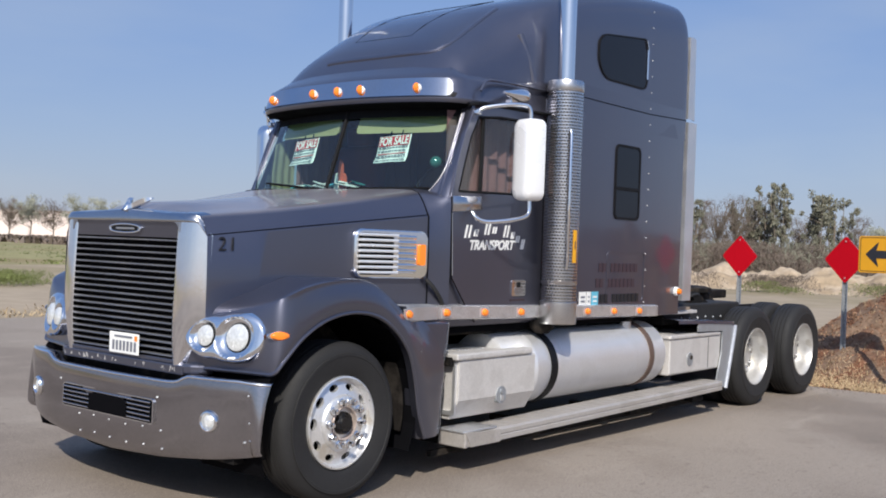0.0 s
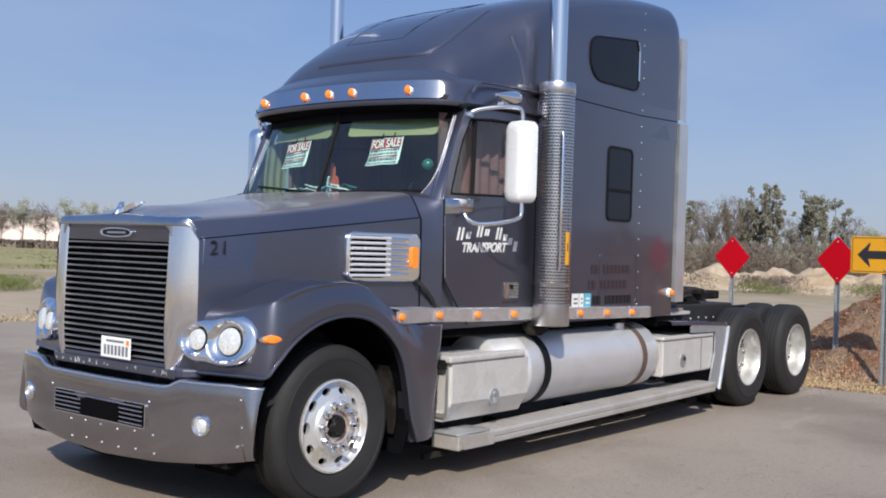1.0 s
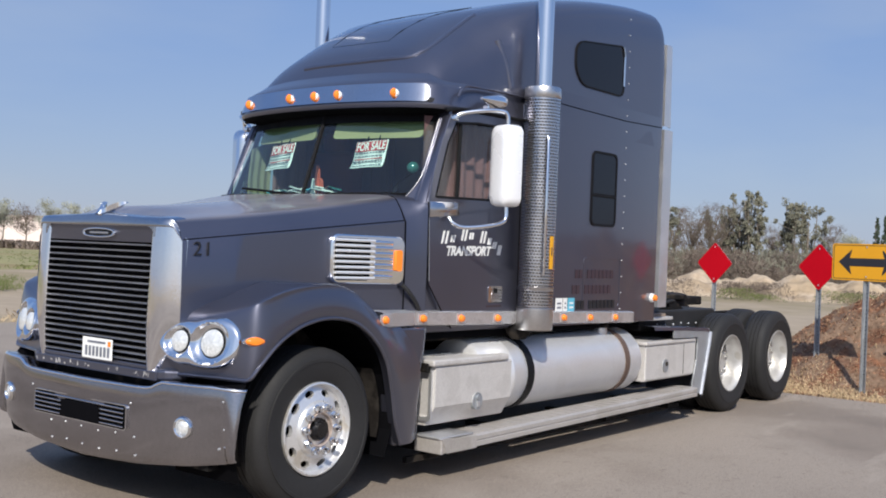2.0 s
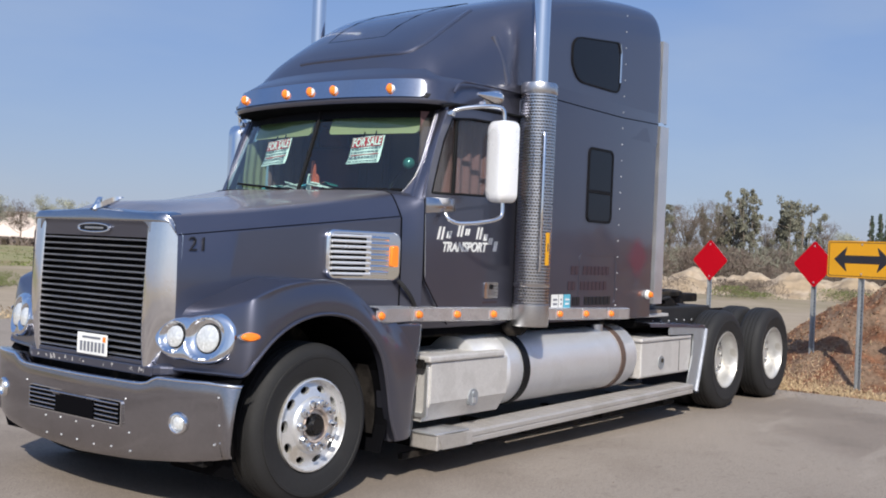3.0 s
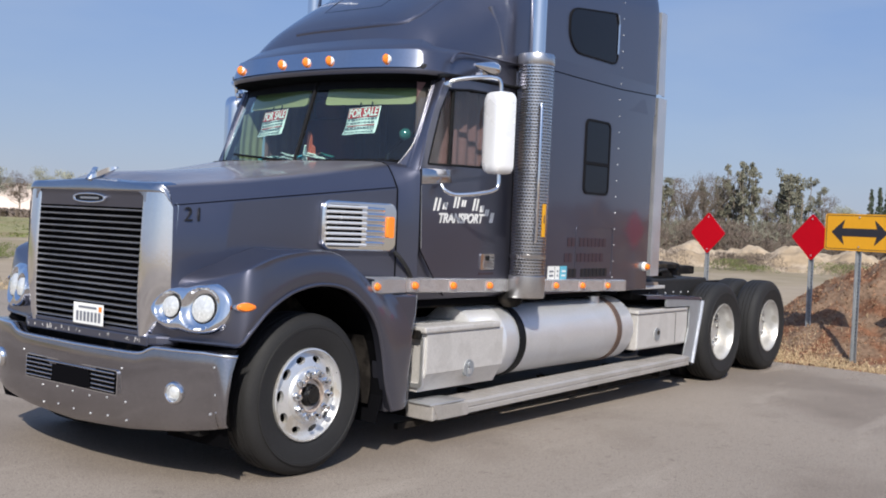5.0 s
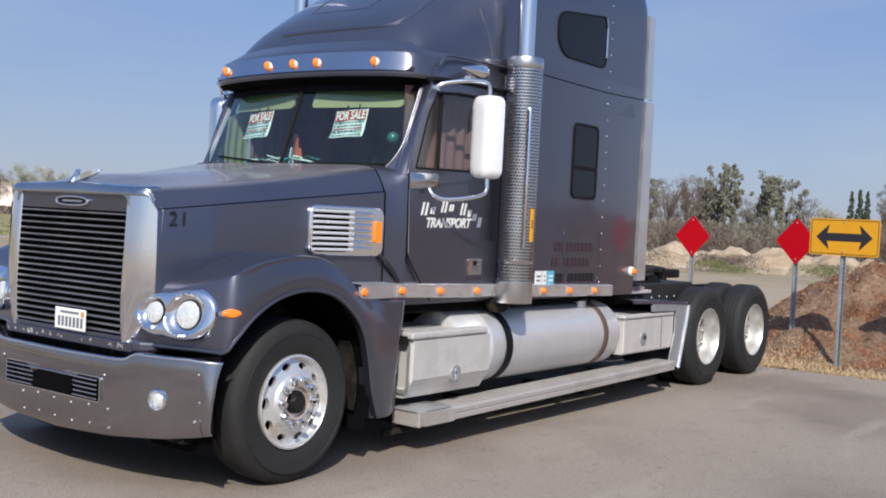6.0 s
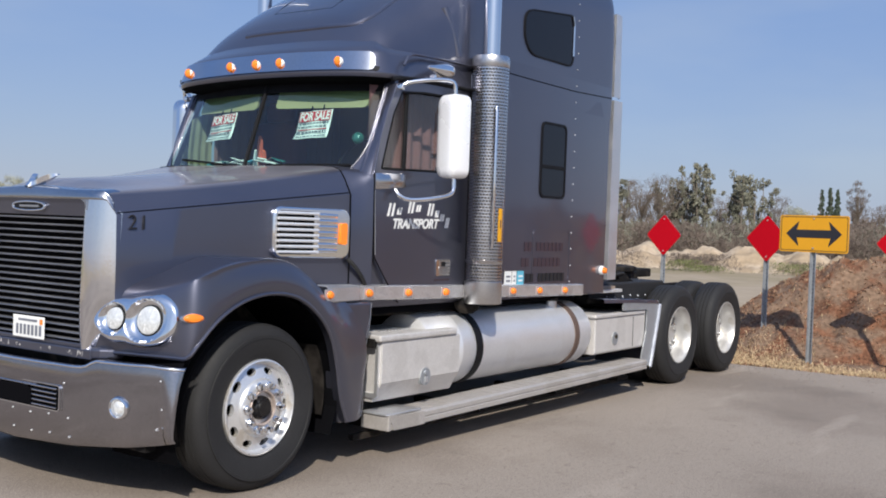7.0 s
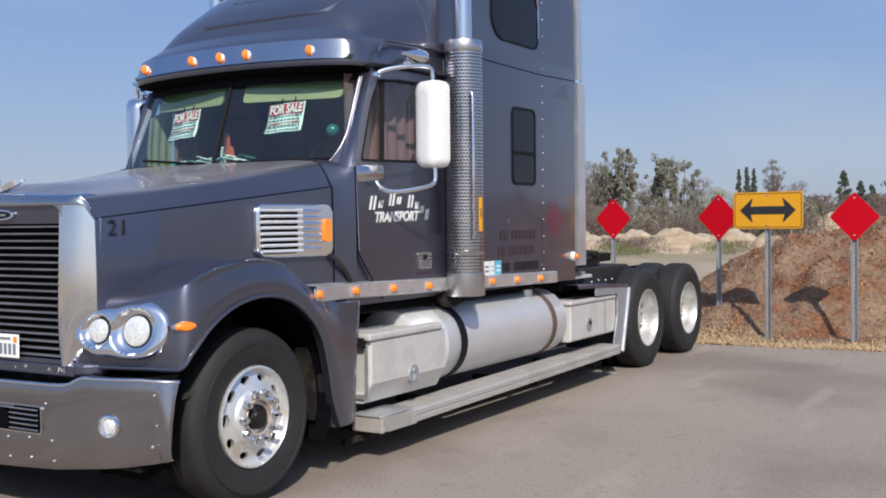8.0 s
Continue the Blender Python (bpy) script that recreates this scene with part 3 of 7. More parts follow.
def build_fender(side):
    lip = [(-0.738, 0.62, 0.8), (-0.693, 0.47, 0.8), (-0.633, 0.25, 0.8), (-0.603, 0.12, 0.8), (-0.585, 0.045, 0.81), (-0.53, 0.02, 0.885), (-0.4, 0.008, 1.01), (-0.22, 0.006, 1.1), (0.0, 0.006, 1.135), (0.22, 0.006, 1.1), (0.4, 0.008, 0.99), (0.52, 0.014, 0.85), (0.6, 0.03, 0.66), (0.65, 0.035, 0.46), (0.72, 0.04, 0.3)]
    mid = [(-0.743, 0.62, 0.9), (-0.703, 0.46, 0.92), (-0.643, 0.245, 0.92), (-0.612, 0.115, 0.92), (-0.577, 0.030, 0.93), (-0.515, 0.0, 0.99), (-0.41, -0.006, 1.09), (-0.23, -0.007, 1.18), (0.0, -0.007, 1.215), (0.235, -0.006, 1.175), (0.43, -0.004, 1.05), (0.57, 0.004, 0.87), (0.68, 0.022, 0.66), (0.74, 0.032, 0.46), (0.80, 0.042, 0.3)]
    top = [(-0.738, 0.6, 1.06), (-0.685, 0.455, 1.09), (-0.628, 0.25, 1.14), (-0.592, 0.115, 1.165), (-0.558, 0.040, 1.19), (-0.487, 0.012, 1.228), (-0.39, 0.010, 1.268), (-0.21, 0.012, 1.302), (0.0, 0.013, 1.312), (0.2, 0.018, 1.277), (0.4, 0.026, 1.16), (0.59, 0.026, 0.99), (0.77, 0.042, 0.73), (0.83, 0.048, 0.49), (0.86, 0.054, 0.3)]
    crest = [(-0.70, 0.55, 1.14), (-0.63, 0.43, 1.175), (-0.565, 0.29, 1.205), (-0.545, 0.17, 1.228), (-0.518, 0.082, 1.252), (-0.447, 0.050, 1.284), (-0.34, 0.046, 1.316), (-0.18, 0.050, 1.343), (0.0, 0.052, 1.349), (0.18, 0.06, 1.325), (0.385, 0.068, 1.215), (0.63, 0.066, 1.06), (0.895, 0.068, 0.80), (0.905, 0.066, 0.5), (0.90, 0.068, 0.31)]
    inner = [(-0.60, 0.50, 1.20), (-0.52, 0.46, 1.23), (-0.45, 0.44, 1.25), (-0.40, 0.43, 1.27), (-0.36, 0.42, 1.29), (-0.30, 0.41, 1.31), (-0.22, 0.39, 1.34), (-0.10, 0.38, 1.35), (0.03, 0.36, 1.345), (0.18, 0.34, 1.32), (0.37, 0.32, 1.23), (0.69, 0.098, 1.10), (0.945, 0.080, 0.82), (0.935, 0.080, 0.5), (0.915, 0.080, 0.32)]
    back = [(x + (0.03 if i < 5 else 0), y + (0.05 if i > 3 else 0.02), z + 0.01) for i, (x, y, z) in enumerate(lip)]
    curves = [smooth_path(c, 5) for c in (back, lip, mid, top, crest, inner)]
    rows = []
    for i in range(len(curves[0])):
        col = [c[i] for c in curves]
        fine = [col[0]] + smooth_path(col[1:], 4)
        rows.append([(x, far(y, side), z) for x, y, z in fine])
    f = part("front_fender", loft(rows), PAINT, truck, smooth=True)
    # bright lip line
    line = [(x, far(y - 0.006, side), z + 0.012) for x, y, z in smooth_path(lip, 5)]
    part("wheel_arch_lip", tube(line, 0.011, 8), PAINT, f, smooth=True)
    # inner liner of the wheel well, near-black so the arch stays dark
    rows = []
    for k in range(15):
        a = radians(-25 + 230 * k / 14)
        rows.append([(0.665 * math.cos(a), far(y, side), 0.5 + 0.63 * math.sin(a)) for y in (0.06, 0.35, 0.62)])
    part("wheel_well", loft(rows), NEAR_BLACK, f)
    rows = []
    for k in range(10):
        a = radians(-14 + 44 * k / 9)
        rows.append([(0.612 * math.cos(a), far(v, side), 0.5 + 0.60 * math.sin(a)) for v in (0.13, 0.16, 0.28, 0.42, 0.45)])
    part("splash_shield", loft(rows), SHIELD, f, "dusty rubber splash shield", smooth=True)
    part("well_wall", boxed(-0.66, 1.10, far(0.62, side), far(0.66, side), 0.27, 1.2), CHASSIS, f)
    # turn signal
    b = lathe([(0.001, -0.012), (0.03, -0.010), (0.042, 0.0), (0.044, 0.014)], 20, (0, 0, 0), "y")
    bmesh.ops.transform(b, matrix=Matrix.Diagonal((1.3, 1.1, 0.6, 1)), verts=b.verts)
    s = part("turn_signal", b, AMBER, f, "amber oval turn signal", at=(-0.566 if side == 0 else -0.535, far(0.024 if side == 0 else -0.006, side), 1.03), smooth=True)
    s.rotation_euler = (0, 0, radians(-25) if side == 0 else math.pi + radians(25))
    b = lathe([(0.001, 0.002), (0.046, 0.004), (0.050, 0.014)], 20, (0, 0, 0), "y")
    bmesh.ops.transform(b, matrix=Matrix.Diagonal((1.48, 1.0, 0.55, 1)), verts=b.verts)
    part("signal_base", b, CHROME, f, at=s.location, smooth=True).rotation_euler = s.rotation_euler
    # headlamp pair in a chrome bezel that follows the corner
    def curve_x(y):
        return float(np.interp(y, [0.02, 0.06, 0.12, 0.25, 0.36, 0.47, 0.56, 0.62], [-0.50, -0.565, -0.605, -0.66, -0.695, -0.73, -0.75, -0.76]))
    lamps = ((0.458, 0.086, 0.061, 6, 0.028), (0.262, 0.118, 0.078, 10, 0.034))

    def bezel_x(y, z):
        """Swept bezel surface with a round bowl sunk into it for each lamp, open towards the outer side."""
        x = curve_x(y) - 0.036
        for yc, big, r, turn, deep in lamps:
            d = math.hypot(y - yc, z - 1.006) / big
            floor = curve_x(yc) - 0.036 + deep - math.tan(radians(turn)) * (y - yc)
            if d < 1 and floor > x:
                x += (floor - x) * (1 - d ** 8)
        return x
    rows = []
    for k in range(81):
        u = k / 80
        y = 0.095 + (0.57 - 0.095) * u
        waist = 1 - 0.07 * math.exp(-((u - 0.60) / 0.09) ** 2)
        hh = max(0.004, (1 - abs(2 * u - 1) ** 3.0) ** 0.5) * (0.160 - 0.04 * u) * waist
        zc = 1.012 - 0.016 * u
        row = [(curve_x(y) + 0.05 + 0.25 * hh, far(y, side), zc + hh * 1.02)]
        for q in range(37):
            v = math.sin(math.pi / 2 * (1 - 2 * q / 36))
            z = zc + hh * v
            row.append((bezel_x(y, z) + 0.034 * abs(v) ** 9 + 0.20 * (z - 1.006), far(y, side), z))
        row.append((curve_x(y) + 0.05, far(y, side), zc - hh * 1.02))
        rows.append(row)
    part("headlamp_unit", loft(rows), CHROME, f, "chrome bezel with two round headlamps", smooth=True)
    for y, big, r, a, deep in lamps:
        rot = pose(0, 0, 0, 0, 9, a if side == 0 else -a).to_euler()
        at = (curve_x(y) - 0.036 + deep - 0.006, far(y - 0.004, side), 1.006)
        part("lamp_gasket", lathe([(r * 1.10, 0.016), (r * 1.10, 0.002), (r * 1.06, -0.002), (r * 1.0, -0.002), (r * 0.98, 0.004)], 36, (0, 0, 0), "x"), BLACK, f, at=at, smooth=True).rotation_euler = rot
        part("headlamp", lathe([(r * 1.0, -0.002), (r * 0.94, -0.010), (r * 0.6, -0.018), (r * 0.25, -0.022), (0.0005, -0.023)], 36, (0, 0, 0), "x"), LENS, f, "clear round headlamp", at=at, smooth=True).rotation_euler = rot


def build_grille():
    X = -0.775
    prof = [(0.03, 0.028), (-0.006, 0.027), (-0.015, 0.018), (-0.018, 0.0), (-0.016, -0.030), (-0.009, -0.065), (0.005, -0.098), (0.024, -0.128), (0.044, -0.150), (0.058, -0.166), (0.067, -0.179), (0.073, -0.190)]

    def nose_x(y):
        """How far the nose lies behind its front plane at y."""
        d = 0.672 - min(y, W - y)
        return float(np.interp(d, [-p[1] for p in prof[3:]], [p[0] for p in prof[3:]]))

    def hood_z(y):
        d = abs(y - 1.22)
        sec = hood_section(-0.745)[::-1]
        return float(np.interp(d, [q[0] for q in sec], [q[1] for q in sec]))
    # painted nose over the opening, rolling back into the hood
    rail = []
    for k in range(61):
        y = 0.492 + (W - 0.984) * k / 60
        e = min(1.0, max(0.0, (abs(y - 1.22) - 0.45) / 0.15))
        z1, x0 = hood_z(y) + 0.004 + 0.002 * e, X + nose_x(y)
        z0 = min(1.643, z1 - 0.03)
        xe = max(x0 + 0.012, -0.765)
        rail.append([(x0 + 0.03, y, z0), (x0 - 0.002, y, z0 + 0.003), (x0 - 0.004, y, z0 + 0.012), (x0 + 0.001, y, z0 + 0.6 * (z1 - z0)), (x0 + 0.012, y, z1 - 0.006), (xe + 0.004, y, z1 + 0.001), (xe + (0.03 if abs(y - 1.22) < 0.66 else 0.005), y, z1 + (0.004 if abs(y - 1.22) < 0.66 else -0.004)), (xe + 0.10, y, z1 + 0.012)])
    g = part("grille", loft(rail), NOSE, truck, "tall chrome grille with horizontal slats", smooth=True)
    for side in (0, 1):
        rows = []
        for k in range(34):
            u = k / 33
            squeeze = 1.0 if u > 0.5 else 0.30 + 0.70 * math.sin(math.pi / 2 * u / 0.5)
            bulge = 0.012 * max(0.0, (u - 0.35) / 0.65) ** 2 + 0.022 * max(0.0, (0.35 - u) / 0.35) ** 2
            rows.append([(X + dx + bulge - 0.006 + 0.012 * (u - 0.6), far(0.672 + dy * (squeeze if dy < 0 else 1), side), 0.80 + (min(1.648, hood_z(min(0.68, 0.672 + dy)) + 0.002) - 0.80) * u) for dx, dy in prof])
        part("grille_upright", loft(rows), UPRIGHT, g, "broad chrome grille upright", smooth=True)
    # near-black plate darkens the gaps between the slats
    part("grille_backing", boxed(X + 0.06, X + 0.09, 0.60, 1.84, 0.80, 1.66), NEAR_BLACK, g)
    part("header_panel", plate([(X - 0.002, 1.645), (X + 0.016, 1.645), (X + 0.030, 1.552), (X + 0.014, 1.552)], 0.672, 1.768), PAINT, g)
    for side in (0, 1):
        arc = [(0.668, 1.648)] + [(0.668 + 0.075 * (1 - math.cos(q)), 1.648 - 0.062 + 0.062 * math.sin(q)) for q in (radians(90 * k / 8) for k in range(8, -1, -1))]
        part("opening_corner", plate(arc, X - 0.016, X + 0.02, to=lambda a, d, b: (d, far(a, side), b)), NOSE, g, smooth=True)
    oval = lambda a, c: [(1.215 + a * math.cos(2 * math.pi * q / 28), 1.600 + c * math.copysign(abs(math.sin(2 * math.pi * q / 28)) ** 0.7, math.sin(2 * math.pi * q / 28))) for q in range(28)]
    em = part("emblem", ring_plate(oval(0.165, 0.031), oval(0.145, 0.021), X - 0.012, X + 0.006, to=lambda y, x, z: (x, y, z)), CHROME, g, "oval chrome maker's badge")
    bevelled(em, 0.004)
    part("emblem_field", plate(oval(0.147, 0.023), X - 0.004, X + 0.006, to=lambda y, x, z: (x, y, z)), GLASS_DARK, em)
    part("emblem_bar", boxed(X - 0.006, X - 0.003, 1.12, 1.31, 1.594, 1.606), SATIN, em)
    n = 19
    for k in range(n):
        z = 0.862 + (1.535 - 0.862) * k / (n - 1)
        sl = [(X + 0.004, z - 0.004), (X - 0.001, z), (X + 0.003, z + 0.0038), (X + 0.03, z + 0.006), (X + 0.03, z + 0.001)]
        bm = bmesh.new()
        a = [bm.verts.new((x, 0.672, zz)) for x, zz in sl]
        b = [bm.verts.new((x, 1.768, zz)) for x, zz in sl]
        for i in range(5):
            j = (i + 1) % 5
            bm.faces.new((a[i], a[j], b[j], b[i]))
        bm.faces.new(a[::-1])
        bm.faces.new(b)
        part("slat", bm, SLAT, g)
    part("lower_rail", boxed(X - 0.008, X + 0.06, 0.68, 1.76, 0.822, 0.848, 0.006), PAINT, g)
    # apron below, with its worn fixings
    for side in (0, 1):
        ac = part("apron_corner", plate([(0.615, X - 0.010), (0.585, X - 0.004), (0.55, X + 0.012), (0.515, X + 0.040), (0.49, X + 0.075), (0.49, X + 0.14), (0.615, X + 0.14)], 0.770, 0.835, to=lambda a, d, b: (b, far(a, side), d)), PAINT, truck)
        bevelled(ac, 0.018, 3)
    ap = part("apron", boxed(X - 0.012, X + 0.10, 0.60, 1.84, 0.765, 0.822, 0.008), PAINT, truck)
    rnd = random.Random(8)
    for k in range(26):
        y = rnd.choice((rnd.uniform(0.64, 0.80), rnd.uniform(0.9, 1.82), rnd.uniform(1.3, 1.82)))
        part("paint_chip", plate([(y, 0.782 + 0.03 * rnd.random()), (y + rnd.uniform(0.005, 0.018), 0.785 + 0.03 * rnd.random()), (y + rnd.uniform(0.0, 0.02), 0.775 + 0.02 * rnd.random())], X - 0.0135, X - 0.011, to=lambda a, d, b: (d, a, b)), ALU_DULL, ap)
    # plate with blank characters
    pl = part("number_plate", boxed(X - 0.034, X - 0.028, 0.995, 1.298, 0.842, 0.968, 0.004), WHITE, g, "white number plate with plain bars")
    for k in range(7):
        part("plate_bar", boxed(X - 0.0368, X - 0.0345, 1.018 + k * 0.037, 1.040 + k * 0.037, 0.860, 0.918), SALE_INK, pl)
    part("plate_heading", boxed(X - 0.0368, X - 0.0345, 1.06, 1.24, 0.938, 0.950), SALE_INK, pl)
    part("plate_sticker", boxed(X - 0.0368, X - 0.0345, 1.008, 1.035, 0.925, 0.955), AMBER, pl)


def build_bumper():
    plan = smooth_path([(1.22, -0.865), (0.95, -0.86), (0.65, -0.845), (0.42, -0.815), (0.25, -0.775), (0.13, -0.725), (0.065, -0.69), (0.03, -0.655), (0.018, -0.63)], 6)
    full = plan[::-1] + [(W - y, x) for y, x in plan[1:]]

    def top_of(y):
        d = abs(y - 1.22)
        return float(np.interp(d, [0, 0.55, 0.64, 0.72, 1.05, 1.21], [0.733, 0.736, 0.742, 0.782, 0.782, 0.768]))

    def low_of(y):
        return float(np.interp(abs(y - 1.22), [0, 0.5, 0.9, 1.1, 1.21], [0.262, 0.283, 0.322, 0.352, 0.378]))
    rows = []
    for y, x in full:
        t, b = top_of(y), low_of(y)
        h = t - b
        cut = 0.085 * min(1.0, max(0.0, (abs(y - 1.22) - 1.12) / 0.08))
        rows.append([(x + 0.08, y, t - 0.004), (x + 0.018, y, t), (x + 0.004, y, t - 0.008), (x, y, t - 0.025), (x - 0.004 - 0.25 * cut, y, t - 0.25 * h), (x + 0.002 - 0.55 * cut, y, t - 0.55 * h), (x + 0.016 - 0.86 * cut, y, b + 0.14 * h), (x + 0.03 - cut, y, b + 0.02), (x + 0.045 - cut, y, b), (x + 0.10 - cut, y, b + 0.005)])
    b = part("bumper", loft(rows), BUMPER, truck, "broad bright steel bumper with fog lamps", smooth=True)
    # added chrome tube draws the highlight along the bumper's top edge
    part("rolled_edge_highlight", tube([(r[2][0], r[2][1], r[2][2]) for r in rows], 0.009, 8), CHROME, b, smooth=True)
    X = -0.868
    # slotted air opening
    part("air_slot_frame", ring_plate(rounded(0.752, 1.70, 0.470, 0.616, 0.02), rounded(0.758, 1.694, 0.476, 0.610, 0.014), 0, 0.03, to=lambda y, d, z: (X - 0.004 + d + 0.012 * abs(y - 1.22) / 0.5 * abs(y - 1.22) * 1.0, y, z)), CHROME, b)
    # near-black plate paints the recess's shade behind the bars
    part("air_slot", plate(rounded(0.756, 1.696, 0.474, 0.612, 0.014), 0, 0.004, to=lambda y, d, z: (X - 0.001 + d + 0.024 * (y - 1.22) ** 2, y, z)), NEAR_BLACK, b)
    for k in range(5):
        z = 0.486 + k * 0.0262
        part("slot_bar", boxed(X - 0.010, X + 0.004, 0.77, 1.685, z, z + 0.009, 0.003), SATIN, b)
    part("blanking_tape", plate([(0.995, 0.502), (1.0, 0.486), (1.19, 0.484), (1.36, 0.488), (1.385, 0.484), (1.405, 0.500), (1.385, 0.520), (1.39, 0.584), (1.28, 0.588), (1.03, 0.590), (1.015, 0.582), (1.0, 0.575)], 0, 0.004, to=lambda y, d, z: (X - 0.014 + d, y, z)), NEAR_BLACK, b, "black tape over the badge")
    for y, z in [(0.70 + 0.165 * k, zz + 0.006 * math.sin(k * 2.1)) for zz in (0.335, 0.442) for k in range(6)] + [(0.73, 0.632), (1.75, 0.632), (0.10, 0.70), (0.09, 0.55), (0.12, 0.44)]:
        x = float(np.interp(abs(y - 1.22), [1.22 - p[0] for p in plan], [p[1] for p in plan]))
        part("rivet", lathe([(0.006, 0.02), (0.006, -0.003), (0.004, -0.006), (0.0005, -0.007)], 8, (x + float(np.interp(z, [0.33, 0.42, 0.5, 0.62, 0.73], [0.017, 0.008, 0.001, -0.003, 0.0])), y, z), "x"), ALU, b)
    for side in (0, 1):
        y = far(0.328, side)
        a = (-0.796, y, 0.540)
        r = pose(0, 0, 0, 0, 0, 12 if side == 0 else -12).to_euler()
        part("fog_ring", lathe([(0.064, 0.014), (0.063, -0.006), (0.057, -0.016), (0.050, -0.018), (0.045, -0.012), (0.041, 0.004), (0.02, 0.006)], 32, (0, 0, 0), "x"), CHROME, b, at=a, smooth=True).rotation_euler = r
        part("fog_lamp", lathe([(0.041, 0.0), (0.034, -0.010), (0.016, -0.016), (0.0005, -0.018)], 32, (0, 0, 0), "x"), LENS, b, "clear round fog lamp", at=a, smooth=True).rotation_euler = r
    # dark tow pan and frame ends behind
    part("tow_pan", boxed(-0.70, -0.45, 0.22, W - 0.22, 0.30, 0.755), CHASSIS, b)


def build_intake(side):
    """Chrome air intake grille with an amber lamp at its rear end, on the hood's side."""
    def at(x, d, z):
        y = 1.22 - hood_half(x) - 0.012 - d
        return (x, far(y, side), z)
    base = part("air_intake", plate(rounded(0.268, 0.862, 1.335, 1.655, 0.06), 0.035, -0.01, to=lambda x, d, z: at(x, d, z)), CHROME, truck, "chrome louvred air intake with amber lamp", smooth=True)
    bevelled(base, 0.012)
    # plain near-black plate fills the gaps between the louvres
    part("intake_backing", plate(rounded(0.292, 0.565, 1.36, 1.63, 0.03), 0.040, 0.036, to=at), NEAR_BLACK, base)
    for k in range(8):
        z = 1.366 + k * 0.0345
        part("louvre", tube([at(0.29 + 0.305 * q / 8, 0.045 + 0.006 * math.sin(math.pi * q / 8), z + 0.01) for q in range(9)], 0.0098, 10), LOUVRE, base, smooth=True)
    for k in range(7):
        z = 1.372 + k * 0.037
        part("rear_louvre", tube([at(0.60 + 0.155 * q / 6, 0.0285 - 0.004 * q / 6, z + 0.015) for q in range(7)], 0.0165, 10), CHROME, base, smooth=True)
    part("side_lamp", plate(rounded(0.772, 0.820, 1.425, 1.565, 0.015, 3), 0.055, 0.030, to=at), AMBER, base, "amber side marker lamp", smooth=True)


def build_cab():
    # lower cab block with the cowl
    cab = part("cab", boxed(1.0, 2.40, 0.195, W - 0.195, 1.00, 1.74, 0.02), PAINT, truck, smooth=True)
    part("cab_floor", boxed(0.92, 2.4, 0.30, W - 0.30, 0.93, 1.0), CHASSIS, cab)
    part("bulkhead", boxed(2.36, 2.40, 0.24, W - 0.24, 1.90, 2.72), INTERIOR, cab)
    part("headliner", boxed(1.15, 2.38, 0.24, W - 0.24, 2.60, 2.63), INTERIOR, cab)
    # scuttle in front of the windscreen
    rows = []
    for k in range(31):
        y = 0.47 + (W - 0.94) * k / 30
        u = (y - 1.22) / 0.98
        x0 = 0.885 + 0.13 * u * u
        rows.append([(0.86, y, 1.86 - 0.03 * u * u), (0.872, y, 1.895 - 0.02 * u * u), (x0, y, 1.925 - 0.015 * u * u), (x0 + 0.05, y, 1.93)])
    part("scuttle", loft(rows), BLACK, cab, smooth=True)
    # painted cowl carrying the hood's section back to the pillars
    for side in (0, 1):
        rows = []
        for k in range(13):
            x = 0.898 + 0.168 * k / 12
            hw = hood_half(x) + 0.022 * (k / 12) ** 1.5
            sec = hood_section(min(x, 0.94))[::-1]
            grow = hw - hood_half(min(x, 0.94))
            ws = [q[0] + grow for q in sec] + [hw + 0.004]
            zc = sec[-1][1]
            zs = [q[1] for q in sec[:-4]] + [a + (b - a) * (k / 12) ** 1.3 for a, b in zip([q[1] for q in sec[-4:]] + [zc - 0.012], (1.925, 1.918, 1.908, 1.895, 1.86))]
            w_in = max(hw - 0.30, 0.975 * math.sqrt(max(0.0, (x - 0.912) / 0.13)) - 0.02)
            row = []
            for q in range(11):
                w = w_in + (hw + 0.004 - w_in) * q / 10
                row.append((x, far(1.22 - w, side), float(np.interp(w, ws, zs))))
            row += [(x, far(1.22 - hw - 0.01, side), 1.5), (x, far(1.22 - hw - 0.01, side), 1.02)]
            rows.append(row)
        part("cowl", loft(rows), PAINT, cab, "painted cowl between hood and door", smooth=True)
        part("hood_gap", tube([(p[0] - 0.004, p[1], p[2] - 0.002) for p in rows[0]], 0.0055, 6), NEAR_BLACK, cab)

    def screen(u, v):
        """Point on the windscreen: u from -1 to 1 across, v from 0 to 1 up."""
        y = 1.22 + u * (0.975 - 0.024 * v)
        return (0.912 + (0.13 + 0.057 * v) * u * u + 0.225 * v, y, 1.925 + 0.64 * v)
    for a, b in ((-1.0, -0.012), (0.012, 1.0)):
        rows = [[screen(a + (b - a) * i / 12, j / 8) for i in range(13)] for j in range(9)]
        pane = part("windscreen_pane", facing(loft(rows), (-1, 0, 0)), GLASS, cab, "green-tinted windscreen pane", smooth=True)
        pane.visible_shadow = False
    # black band along the top of the glass, standing in for the canopy's shadow
    part("screen_top_shade", loft([[tuple(np.add(screen(q / 12, v), (-0.004, 0, 0))) for q in range(-12, 13)] for v in (0.865, 0.93, 1.0)]), BLACK, cab, smooth=True)
    part("centre_post", tube([tuple(np.add(screen(0, v), (-0.004, 0, 0))) for v in (-0.02, 0.25, 0.5, 0.75, 1.0)], 0.014, 8), BLACK, cab)
    edge = [tuple(np.add(screen(u, 0.0), (-0.004, 0, 0))) for u in np.linspace(-0.91, 0.91, 15)]
